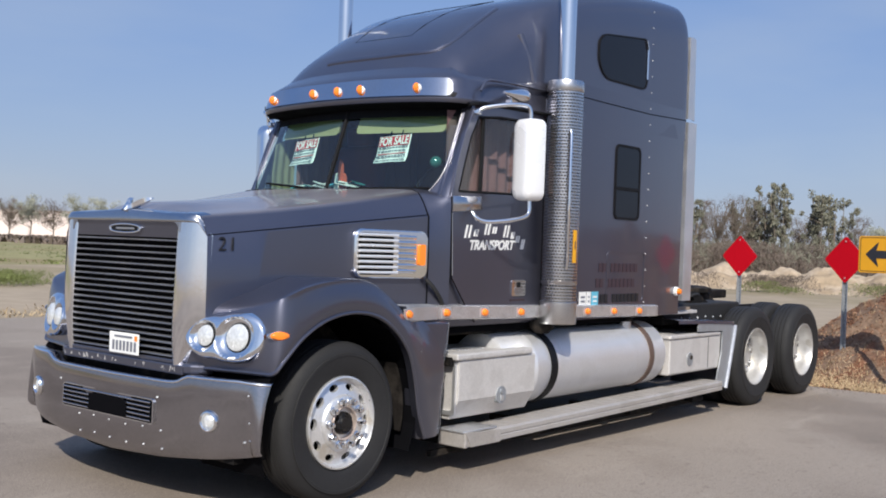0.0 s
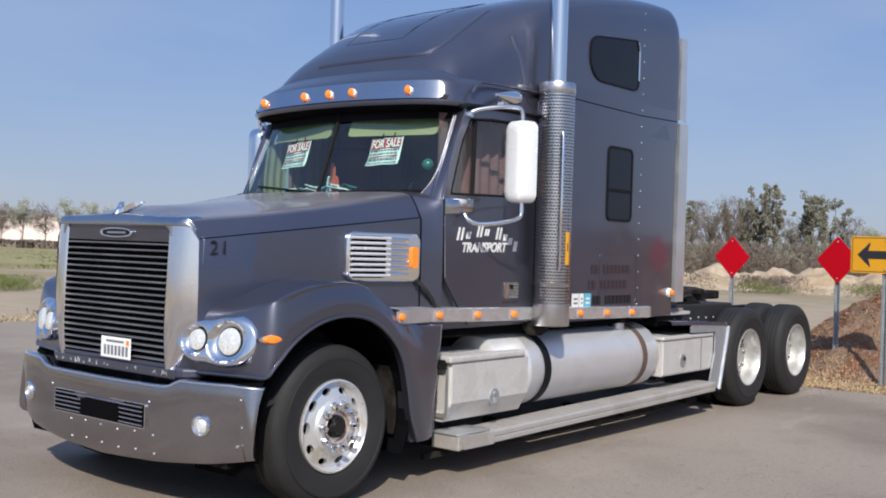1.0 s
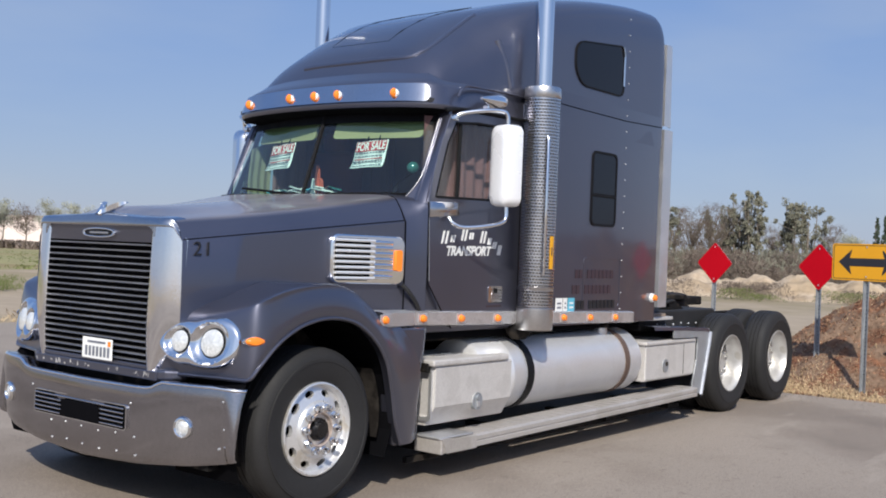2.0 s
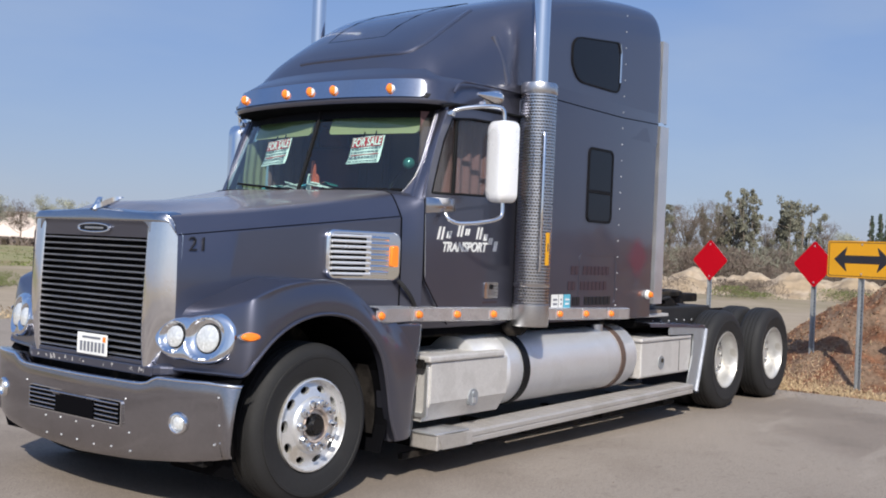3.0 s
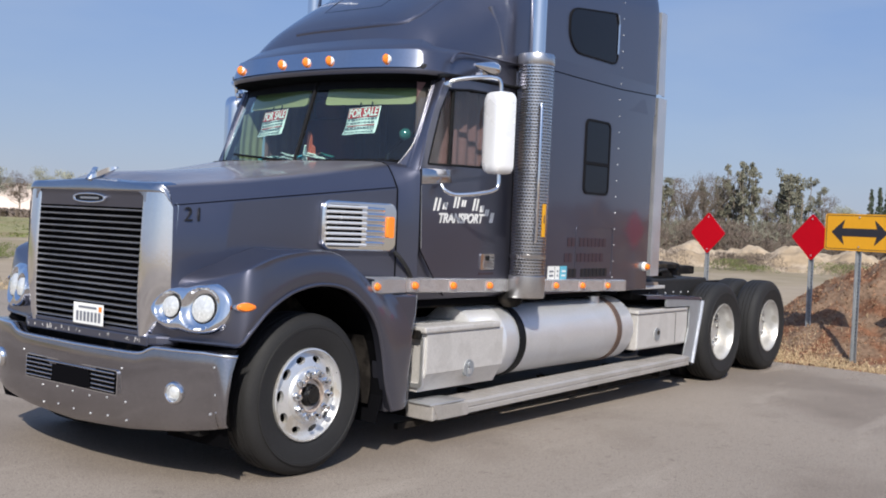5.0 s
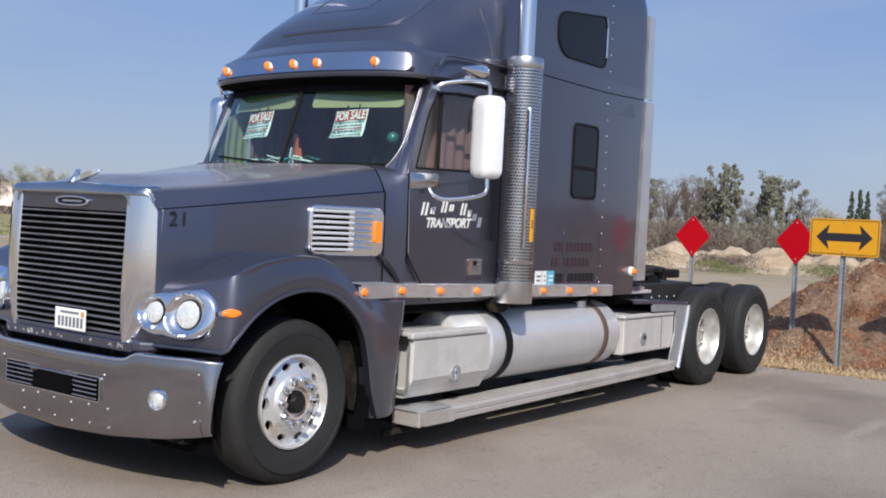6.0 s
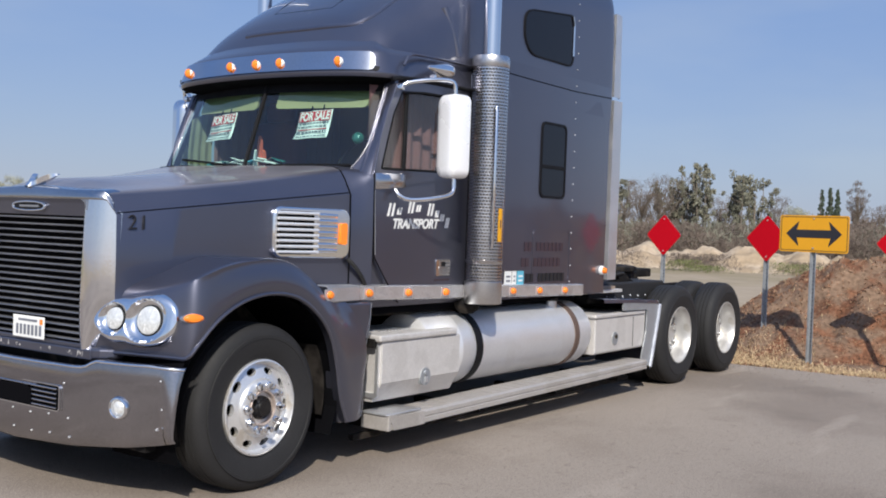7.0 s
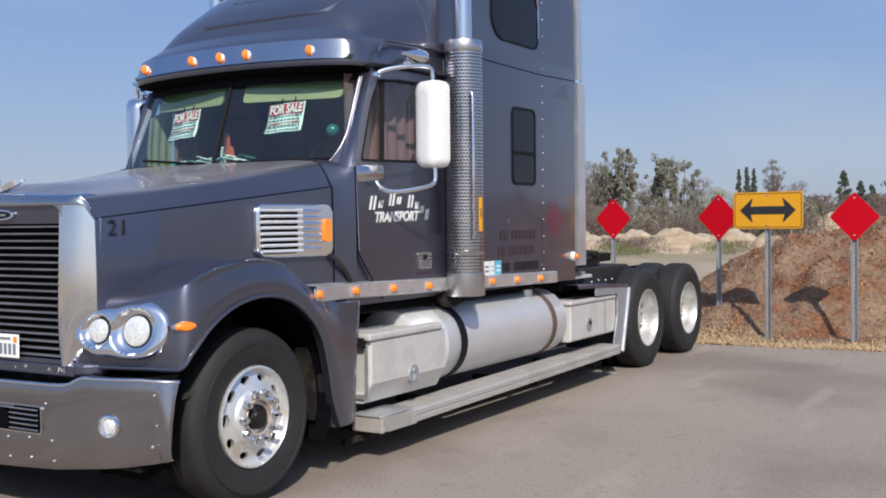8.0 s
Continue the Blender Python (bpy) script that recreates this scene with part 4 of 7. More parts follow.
    part("screen_seal", tube(edge, 0.016, 8), BLACK, cab)
    for side in (0, 1):
        s = -1 if side == 0 else 1
        rows = []
        for j in range(13):
            v = -0.05 + 1.10 * j / 12
            p = np.array(screen(s, v))
            q = np.array((1.062 + 0.175 * v + 0.07 * v * abs(v), far(0.172 + 0.012 * v, side), p[2])) if side == 0 else p + (0.075, 0.022, 0)
            rows.append([tuple(p + (0.015, -s * 0.03, 0)), tuple(p + (-0.012, -s * 0.01, 0)), tuple(p + (-0.012, s * 0.012, 0)), *[tuple(p * (1 - w) + q * w + np.array((-0.5, s * 0.85, 0)) * (0.007 if side == 0 else 0.004) * math.sin(math.pi * w)) for w in (0.2, 0.4, 0.6, 0.8)], tuple(q), tuple(q + (0.03, 0, 0))])
        part("pillar", loft(rows), PAINT, cab, smooth=True)
        # the glass's lower corner is rounded off by paint, with a bright trim round it
        def edge_u(v):
            return s * (1.0 - 0.085 * max(0.0, 1 - v / 0.36) ** 2.2)
        ribs = [[tuple(np.array(screen(edge_u(v) * (1 - w) + s * w, v)) + (-0.010, 0, 0)) for w in (0, 0.5, 1.0)] for v in np.linspace(0.0, 0.45, 12)]
        part("screen_corner", loft(ribs), PAINT, cab, smooth=True)
        part("pillar_trim", tube([tuple(np.array(screen(edge_u(v), v)) + (-0.013, s * 0.006, 0)) for v in np.linspace(0.0, 1.02, 18)], 0.0035 if side == 0 else 0.003, 8), SATIN, cab, smooth=True)
        # wipers
        y0 = -0.15 if side == 0 else 0.92
        part("wiper", merged(tube([screen(y0 - 0.55, 0.005), tuple(np.add(screen(y0 - 0.2, 0.035), (-0.03, 0, 0))), tuple(np.add(screen(y0 + 0.02, 0.02), (-0.03, 0, -0.02)))], 0.008, 6), tube([tuple(np.add(screen(y0 - 0.78 + 0.7 * k / 6 if side == 0 else y0 - 0.85 + 0.7 * k / 6, 0.045 - 0.01 * k / 6 if side == 0 else 0.03 + 0.085 * k / 6), (-0.02, 0, 0))) for k in range(7)], 0.009, 6)), BLACK, cab)
        # door with its opening
        inset = 0.0 if side == 0 else 0.062
        ym, yo = far(0.20 + inset, side), far(0.160 + inset, side)
        outer = [(1.067, 1.90), (1.077, 1.93), (1.127, 2.14), (1.20, 2.34), (1.29, 2.53), (1.55, 2.57), (2.0, 2.58), (2.17, 2.58), (2.185, 2.3), (2.19, 1.97), (2.195, 1.5), (2.195, 1.02), (1.8, 1.025), (1.375, 1.035), (1.23, 1.19), (1.105, 1.33)]
        inner = [(1.15, 1.942), (1.155, 1.955), (1.205, 2.13), (1.265, 2.32), (1.35, 2.475), (1.60, 2.50), (2.0, 2.51), (2.07, 2.50), (2.10, 2.3), (2.10, 2.04), (2.09, 1.99), (2.05, 1.965), (1.8, 1.957), (1.5, 1.95), (1.3, 1.943), (1.18, 1.94)]
        door = part("door", ring_plate(outer, inner, yo, ym), PAINT, cab, "graphite cab door with lettering", smooth=False)
        bevelled(door, 0.006)
        part("door_seam", tube([(x, far(0.1575 + inset, side), z) for x, z in [(1.072, 1.90), (1.10, 1.345), (1.23, 1.19), (1.375, 1.03)]], 0.005, 6), NEAR_BLACK, door)
        # thin bright tube painting the highlight on the door's front edge
        part("door_edge_highlight", tube([(1.084, far(0.158 + inset, side), 1.79), (1.108, far(0.158 + inset, side), 1.36)], 0.0035, 6), ALU, door)
        part("door_rear_seam", tube([(2.197, far(0.1575 + inset, side), 1.03), (2.19, far(0.1575 + inset, side), 2.56)], 0.006, 6), NEAR_BLACK, door)
        part("door_glass", facing(sheet([(x, far(0.178 + inset, side), z) for x, z in inner]), (0, -1 if side == 0 else 1, 0)), GLASS_SIDE, door, "side window glass").visible_shadow = False
        part("vent_bar", tube([(1.40, far(0.17 + inset, side), 1.94), (1.415, far(0.17 + inset, side), 2.48)], 0.014, 8), BLACK, door)
        part("window_seal", tube([(x, far(0.166 + inset, side), z) for x, z in inner + inner[:1]], 0.011, 6), BLACK, door)
        # rear cab panel, behind the door
        part("cab_corner", boxed(2.205, 2.42, far(0.165, side), far(0.22, side), 1.00, 2.72, 0.012), PAINT, cab)
        # door lock plate
        hp = part("door_handle", plate(rounded(1.81, 1.985, 1.205, 1.325, 0.015), far(0.152 + inset, side), far(0.162 + inset, side)), CHROME, door, "chrome door handle plate")
        part("handle_recess", plate(rounded(1.845, 1.945, 1.225, 1.275, 0.01), far(0.1495 + inset, side), far(0.153 + inset, side)), SATIN, hp)
        part("handle_grip", boxed(1.88, 1.91, far(0.142 + inset, side), far(0.152 + inset, side), 1.275, 1.31, 0.004), BLACK, hp)
        if side == 0:
            part("door_sticker", boxed(1.80, 1.985, 0.1562, 0.1602, 1.168, 1.186), LETTER_FADED, door)
            me = lettering("TRANSPORT", 0.094, 0.0015, shear=0.28, bold=0.003)
            me.materials.append(LETTER)
            t = part("door_words", me, None, door, "white hand-painted word transport", at=(1.548, 0.1575, 1.546))
            t.rotation_euler = (0, radians(-1.0), 0)
            # painted name above it, as plain slanting bars
            for cx, cz, w, h in ((1.270, 1.668, 0.085, 0.090), (1.362, 1.660, 0.056, 0.050), (1.495, 1.693, 0.075, 0.086), (1.580, 1.686, 0.056, 0.048), (1.725, 1.682, 0.076, 0.088), (1.805, 1.655, 0.046, 0.050), (1.868, 1.628, 0.052, 0.050), (1.932, 1.592, 0.046, 0.075)):
                for dx in (-0.28, 0.24):
                    x0 = cx + dx * w
                    part("name_bar", plate([(x0 - 0.009 - 0.10 * h, cz - h / 2), (x0 + 0.009 - 0.10 * h, cz - h / 2), (x0 + 0.009 + 0.18 * h, cz + h / 2), (x0 - 0.009 + 0.18 * h, cz + h / 2)], 0.1565, 0.1605), LETTER, door)
    # interior
    rows = [[(x, y, z) for y in np.linspace(0.30, W - 0.30, 9)] for x, z in ((0.93, 1.905), (1.05, 1.945), (1.30, 1.95), (1.42, 1.91), (1.45, 1.80))]
    part("dashboard", loft(rows), INTERIOR, cab, smooth=True)
    rnd = random.Random(5)
    for k in range(16):
        y = 1.0 + 0.75 * rnd.random()
        x = 1.06 + 0.14 * rnd.random()
        part("dash_paper", boxed(-0.035, 0.035, -0.055, 0.055, 0, 0.006, m=Matrix.Translation((x, y, 1.962 + 0.0025 * k)) @ pose(0, 0, 0, rnd.uniform(-14, 14), rnd.uniform(-12, 12), rnd.uniform(0, 180))), [WHITE, DECAL_BLUE, WHITE, LETTER, BALL_GREEN][k % 5], cab)
    for yy, mt, hh in ((1.31, CLOTH_RED, 0.23), (1.345, WHITE, 0.13), (1.275, CLOTH_RED, 0.13)):
        part("dash_cloth", plate([(yy - 0.035, 1.95), (yy + 0.03, 1.95), (yy + 0.022, 1.95 + hh * 0.6), (yy + 0.005, 1.95 + hh), (yy - 0.015, 1.95 + hh * 0.85)], 1.14, 1.17, to=lambda a, d, b: (d + 0.3 * (a - yy), a, b)), mt, cab, "red and white cloth on the dashboard")
    for y in (0.62, 1.82):
        s = part("seat", boxed(1.80, 1.98, y - 0.25, y + 0.25, 1.70, 2.36, 0.06, 4), SEAT, cab, smooth=True)
        part("headrest", boxed(1.84, 1.95, y - 0.14, y + 0.14, 2.36, 2.52, 0.04, 3), SEAT, s, smooth=True)
    wheel = [(1.50 + 0.08 * math.sin(a), 0.62 + 0.23 * math.cos(a), 1.98 + 0.20 * math.sin(a)) for a in (2 * math.pi * k / 28 for k in range(29))]
    part("steering_wheel", tube(wheel, 0.015, 8), BLACK, cab, smooth=True)
    for y0, y1 in ((0.38, 0.92), (1.52, 2.06)):
        rows = []
        for k in range(31):
            y = y0 + (y1 - y0) * k / 30
            x = 2.26 + 0.03 * math.sin(k * 1.9)
            rows.append([(x, y, 1.88), (x, y, 2.58)])
        part("curtain", loft(rows), CURTAIN, cab, "maroon sleeper curtain", smooth=True)
    for side, xa, xb in ((0, 1.20, 2.04), (1, 1.44, 2.14)):
        rows = []
        for k in range(61):
            x = xa + (xb - xa) * k / 60 + (0.0 if k < 14 else 0.03)
            rows.append([(x, far(0.33 + 0.014 * math.sin(k * 0.75), side), 1.90), (x, far(0.33 + 0.014 * math.sin(k * 0.75), side), 2.52)])
        part("side_curtain", loft(rows), CURTAIN, cab, "maroon side curtain", smooth=True)
    rows = []
    for k in range(19):
        x = 1.20 + 0.235 * k / 18
        y = far(0.30 + 0.006 * math.sin(k * 1.1), 1)
        rows.append([(x, y, 1.88), (x, y, 2.10), (x + 0.03, y, 2.33 + 0.10 * k / 18)])
    part("window_shade", loft(rows), SHADE, cab, "olive fabric window shade", smooth=True)
    for y0, y1 in ((0.40, 1.13), (1.32, 2.05)):
        u = lambda y: (y - 1.22) / 0.94
        o = rounded(y0, y1, 0.69, 0.97, 0.035, 5)
        part("sun_visor", plate(o, 0.045, 0.062, to=lambda a, d, b: tuple(np.add(screen(u(a), b), (d, 0, 0)))), VISOR, cab, "pale green-tinted sun visor")
    part("mirror_ball", lathe([(0.0005 + 0.045 * math.sin(math.pi * q / 10), -0.045 * math.cos(math.pi * q / 10)) for q in range(11)], 18, (1.30, 0.50, 2.16), "z"), BALL_GREEN, cab, smooth=True)
    # two paper notices hung behind the glass
    for yc, tilt, yaw, wide in ((0.760, 3, 0, 1.0), (1.650, 5, 6, 0.92)):
        p = Vector(screen((yc - 1.22) / 0.94, 0.492)) + Vector((0.05, 0, 0))
        m = Matrix.Translation(p) @ pose(0, 0, 0, 0, 0, -yaw) @ pose(0, 0, 0, 0, 18, 0) @ pose(0, 0, 0, 0, 0, -90) @ pose(0, 0, 0, 0, -tilt, 0) @ Matrix.Diagonal((wide, 1, 1, 1))
        e = thing("for_sale_sign", p, "white paper for sale notice with red print", "notice", "windscreen notices", in_place=False)
        e.matrix_world = m
        rows = [[(-0.15 + 0.30 * i / 10, -0.020 * max(0.0, (j - 6) / 4) ** 2 * (1 - i / 20) + 0.004 * math.sin(i * 0.9), 0.11 - 0.215 * j / 10) for i in range(11)] for j in range(11)]
        sh = part("sheet", loft(rows), WHITE, e, smooth=True)
        sol = sh.modifiers.new("thickness", "SOLIDIFY")
        sol.thickness = 0.0015
        me = lettering("FOR SALE", 0.088, 0.0008, bold=0.002)
        me.transform(Matrix.Diagonal((0.72, 1, 1, 1)))
        me.materials.append(WHITE)
        part("red_band", boxed(-0.142, 0.142, -0.0065, -0.0045, 0.028, 0.103), SALE_RED, e)
        part("sale_words", me, None, e, "white words for sale", at=(0, -0.0075, 0.036))
        rnd = random.Random(int(yc * 100))
        for z, c, hgt in ((0.014, SALE_INK, 0.010), (-0.012, SALE_INK, 0.010), (-0.034, SALE_RED, 0.006), (-0.058, SALE_INK, 0.013), (-0.088, SALE_INK, 0.008)):
            x = -0.132
            while x < 0.125:
                w = rnd.uniform(0.012, 0.036) if c is SALE_INK else 0.26
                part("print_bar", boxed(x, min(0.136, x + w), -0.0075 - 0.010 * (z < -0.05), -0.0045 - 0.010 * (z < -0.05), z - hgt / 2, z + hgt / 2), c, e)
                x += w + 0.009
        for x in (-0.05, 0.06):
            part("hanger", boxed(x - 0.004, x + 0.004, -0.002, 0.004, 0.10, 0.15), BLACK, e)


def build_roof_and_sleeper():
    # raised roof: centre line and shoulder rise together
    keys = [(1.13, 2.70, 0.86, 3.2), (1.22, 2.86, 0.90, 3.0), (1.30, 2.98, 0.925, 2.9), (1.40, 3.09, 0.95, 2.9), (1.60, 3.245, 0.98, 2.9), (1.80, 3.36, 1.01, 3.2), (2.00, 3.445, 1.03, 4.2), (2.20, 3.51, 1.045, 6.0), (2.45, 3.59, 1.05, 8.0), (2.80, 3.68, 1.05, 9.5), (3.40, 3.80, 1.05, 10.0), (4.0, 3.885, 1.05, 10.0), (4.40, 3.905, 1.05, 11.0), (4.50, 3.895, 1.049, 11.0), (4.545, 3.86, 1.046, 11.0), (4.56, 3.80, 1.043, 11.0)]
    rows = []
    for x, zt, hw, p in smooth_path(keys, 4):
        z0 = 2.62
        row = []
        for k in range(49):
            a = math.pi * k / 48
            c, s = math.cos(a), math.sin(a)
            w = -hw * math.copysign(abs(c) ** (2 / p), c)
            row.append((x, 1.22 + w, z0 + (zt - z0) * abs(s) ** (2 / p)))
        rows.append(row)
    roof = part("raised_roof", loft(rows, close_ends=True), PAINT, truck, "raised aerodynamic sleeper roof", smooth=True)
    # hatch panel on the slope
    def on_roof(x, y):
        k = [np.array(q) for q in keys]
        xs = [q[0] for q in keys]
        zt, hw, p = (float(np.interp(x, xs, [q[i] for q in keys])) for i in (1, 2, 3))
        u = min(0.999, abs((y - 1.22) / hw))
        return 2.62 + (zt - 2.62) * (1 - u ** p) ** (1 / p)
    def ridge(pts, r, name, mat, up=0.0):
        part(name, tube([(x, y, on_roof(x, y) + up) for x, y in pts], r, 8), mat, roof, smooth=True)
    ridge([(1.47, 0.93), (1.6, 0.92), (1.8, 0.91), (2.0, 0.90), (2.2, 0.90), (2.45, 0.90), (2.45, 1.06), (2.45, 1.22), (2.45, 1.38), (2.45, 1.54), (2.2, 1.54), (2.0, 1.54), (1.8, 1.53), (1.6, 1.52), (1.47, 1.51), (1.46, 1.38), (1.46, 1.22), (1.46, 1.06), (1.47, 0.93)], 0.0045, "panel_seam", NEAR_BLACK)
    ridge(smooth_path([(1.292, 1.62), (1.292, 1.42), (1.292, 1.2), (1.295, 0.97), (1.308, 0.77), (1.342, 0.60), (1.42, 0.535), (1.54, 0.52), (1.74, 0.525), (2.0, 0.53)], 6), 0.024, "crease", PAINT, -0.014)
    # visor band over the windscreen, rolling round into the cab's sides
    half = smooth_path([(0.988, 1.22), (0.992, 1.0), (1.012, 0.75), (1.05, 0.50), (1.095, 0.345), (1.155, 0.245), (1.25, 0.19), (1.36, 0.172), (1.55, 0.165), (1.95, 0.165), (2.36, 0.165)], 5)
    plan = [(x, W - y) for x, y in half[:0:-1]] + half
    ways = []
    for k in range(len(plan)):
        a, b = plan[max(0, k - 1)], plan[min(len(plan) - 1, k + 1)]
        d = Vector((b[0] - a[0], b[1] - a[1])).normalized()
        ways.append(Vector((-d.y, d.x)))

    def visor(k, d, z):
        """Point on the visor at station k of its plan, d inwards."""
        n = ways[k]
        return (plan[k][0] + n.x * d, plan[k][1] + n.y * d, z)

    def sag(k):
        return 0.012 * min(1.0, ((plan[k][1] - 1.22) / 0.95) ** 2)
    prof = [(0.16, 2.548), (0.06, 2.560), (0.012, 2.572), (0.0, 2.588), (0.0, 2.605), (0.014, 2.62), (0.052, 2.735), (0.075, 2.765), (0.13, 2.80), (0.20, 2.85)]
    def side_z(k, z):
        return z - sag(k) + (0.035 * min(1.0, max(0.0, (plan[k][0] - 1.36) / 0.5)) if z > 2.7 else 0.0)
    rows = [[visor(k, d * (1 - 0.5 * min(1.0, max(0.0, (plan[k][0] - 1.3) / 0.3)) if 0.01 < d < 0.1 and z > 2.6 else 1), side_z(k, z)) for d, z in prof] for k in range(len(plan))]
    v = part("sun_visor_canopy", loft(rows, close_ends=True), PAINT, truck, "painted visor with bright marker strip", smooth=True)
    # dark underside sheet, made near-black to paint in the canopy's shade
    part("visor_underside_shade", loft([[visor(k, d, z - sag(k)) for d, z in ((0.010, 2.571), (0.014, 2.566), (0.06, 2.552), (0.16, 2.538), (0.24, 2.536))] for k in range(len(plan)) if plan[k][0] < 1.3]), NEAR_BLACK, v)
    inside = [k for k in range(len(plan)) if plan[k][0] < 1.16]
    strip = []
    for k in inside:
        e = min(k - inside[0], inside[-1] - k)
        f = (0.45, 0.85, 1.0)[min(e, 2)]
        strip.append([visor(k, 0.36 * (z - 2.615) - 0.005, z - sag(k)) for z in (2.680 - 0.066 * f, 2.680 - 0.052 * f, 2.680 + 0.052 * f, 2.680 + 0.066 * f)])
    part("marker_strip", loft(strip), STRIP, v, "polished marker lamp strip", smooth=True)
    for y in (0.498, 0.989, 1.22, 1.486, 2.017):
        k = min(range(len(plan)), key=lambda q: abs(plan[q][1] - y) + (9 if plan[q][0] > 1.3 else 0))
        x, _, z = visor(k, 0.016, 2.670 - sag(k))
        b = lathe([(0.030, 0.012), (0.031, -0.006), (0.027, -0.009), (0.0005, -0.010)], 20, (0, 0, 0), "x")
        part("lamp_base", b, WHITE, v, at=(x - 0.002, y, z), smooth=True)
        b = lathe([(0.030, 0.0), (0.028, -0.016), (0.018, -0.032), (0.0005, -0.038)], 20, (0, 0, 0), "x")
        bmesh.ops.transform(b, matrix=Matrix.Diagonal((0.9, 0.72, 1.2, 1)), verts=b.verts)
        part("marker_lamp", b, AMBER, v, "amber roof marker lamp", at=(x - 0.008, y, z), smooth=True)
    for side in (0, 1):
        # gutter, lip and lamp on the shoulder above the door
        sh = v
        part("rain_gutter", tube(smooth_path([(1.26, far(0.185, side), 2.555), (1.40, far(0.155, side), 2.575), (1.8, far(0.155, side), 2.585), (2.2, far(0.155, side), 2.59)], 4), 0.014, 8), BLACK, sh)
        part("shoulder_lip", tube(smooth_path([(1.36, far(0.162, side), 2.66), (1.42, far(0.158, side), 2.735), (1.55, far(0.158, side), 2.755), (1.9, far(0.158, side), 2.765), (2.22, far(0.158, side), 2.77)], 5), 0.010, 8), PAINT, sh, smooth=True)
        part("corner_rib", tube(smooth_path([(1.95, far(0.268, side), 3.17), (2.01, far(0.222, side), 2.98), (2.05, far(0.200, side), 2.82)], 4), 0.032, 16), PAINT, sh, smooth=True)
        # chrome horn-shaped lamp on the shoulder
        part("shoulder_lamp", lathe([(0.010, -0.19), (0.022, -0.14), (0.038, -0.07), (0.054, -0.01), (0.060, 0.03), (0.050, 0.065), (0.025, 0.082), (0.0005, 0.085)], 24, (0, 0, 0), "x"), CHROME, sh, "chrome teardrop lamp", at=(1.74, far(0.095, side), 2.672), smooth=True)
        part("lamp_foot", boxed(1.66, 1.76, far(0.11, side), far(0.17, side), 2.60, 2.64, 0.01), CHROME, sh)
    def lean_top(o):
        """Upper edge dropping towards the front."""
        return [(x, z - 0.11 * (3.765 - x) * max(0.0, (z - 3.1) / 0.34)) for x, z in o]

    # sleeper box
    def section(z):
        r = 0.045
        return rounded(2.40, 4.56, 0.17, W - 0.17, r, 4)
    rows = []
    for z in (1.0, 1.4, 1.9, 2.4, 2.8, 2.9):
        o = section(z)
        rows.append([(x, y, z) for x, y in o + o[:1]])
    sl = part("sleeper", loft(rows), PAINT, truck, "tall graphite sleeper box", smooth=True)
    part("sleeper_floor", boxed(2.42, 4.54, 0.19, W - 0.19, 1.0, 1.02), CHASSIS, sl)
    for side in (0, 1):
        y = lambda d: far(0.17 - d, side)
        part("belt_seam", tube([(2.42, y(0.001), 2.800), (3.1, y(0.001), 2.792), (3.84, y(0.001), 2.788), (4.54, y(0.001), 2.81)], 0.004, 6), NEAR_BLACK, sl)
        for nm, o, i, lab in (("upper_window", lean_top(rounded(2.93, 3.765, 2.985, 3.44, 0.10, 5, (0.08, 0.13, 0.20, 0.08))), lean_top(rounded(2.945, 3.750, 2.998, 3.427, 0.09, 5, (0.07, 0.12, 0.19, 0.07))), "dark tinted upper sleeper window"), ("side_window", rounded(3.27, 3.70, 1.835, 2.475, 0.06), rounded(3.29, 3.68, 1.855, 2.455, 0.045), "dark two-part sleeper window")):
            w = part(nm, ring_plate(o, i, y(0.010), y(-0.02)), BLACK, sl, lab)
            part("pane", plate(i, y(0.005), y(-0.01)), GLASS_DARK, w)
            if nm == "side_window":
                part("window_bar", boxed(3.29, 3.68, y(0.012), y(-0.005), 2.085, 2.115, 0.004), BLACK, w)
            else:
                part("bright_edge", tube([(3.748, y(0.014), 3.08), (3.750, y(0.014), 3.34), (3.72, y(0.014), 3.42)], 0.008, 6), CHROME, w)
        for k in range(19):
            z = 1.12 + k * 0.143
            part("rivet", lathe([(0.007, 0.0), (0.006, -0.004), (0.0005, -0.006)], 8, (3.855 + 0.004 * math.sin(k), y(0.0), z), "y"), ALU, sl)
        # low hatch
        part("locker_hatch", ring_plate(rounded(3.19, 3.84, 1.12, 1.57, 0.05), rounded(3.205, 3.825, 1.135, 1.555, 0.04), y(0.004), y(-0.01)), PAINT, sl)
        # rear side fairing
        part("side_fairing", loft([[(4.585, y(-0.05), z), (4.585, y(0.006), z), (4.63, y(0.012), z), (4.77, y(0.0), z), (4.78, y(-0.03), z)] for z in (1.12, 2.0, 2.80)]), ALU, sl, "bright metal cab side fairing", smooth=True)
        part("upper_fairing", loft([[(4.585, y(-0.05), z), (4.585, y(0.0), z), (4.63, y(0.004), z), (4.74 - 0.03 * (z - 2.83), y(-0.01), z), (4.745, y(-0.04), z)] for z in (2.83, 3.2, 3.60)]), ALU, sl, smooth=True)
        if side == 0:
            for k, (x0, wd, c) in enumerate(((2.77, 0.10, WHITE), (2.885, 0.06, WHITE), (2.96, 0.10, DECAL_BLUE))):
                st = part("decal", boxed(x0, x0 + wd, 0.164, 0.1685, 1.115, 1.225), c, sl, "small square permit decal")
                for q in range(2):
                    part("decal_bar", boxed(x0 + 0.02, x0 + wd - 0.02, 0.1622, 0.1645, 1.14 + 0.035 * q, 1.155 + 0.035 * q), SALE_INK if c is WHITE else WHITE, st)
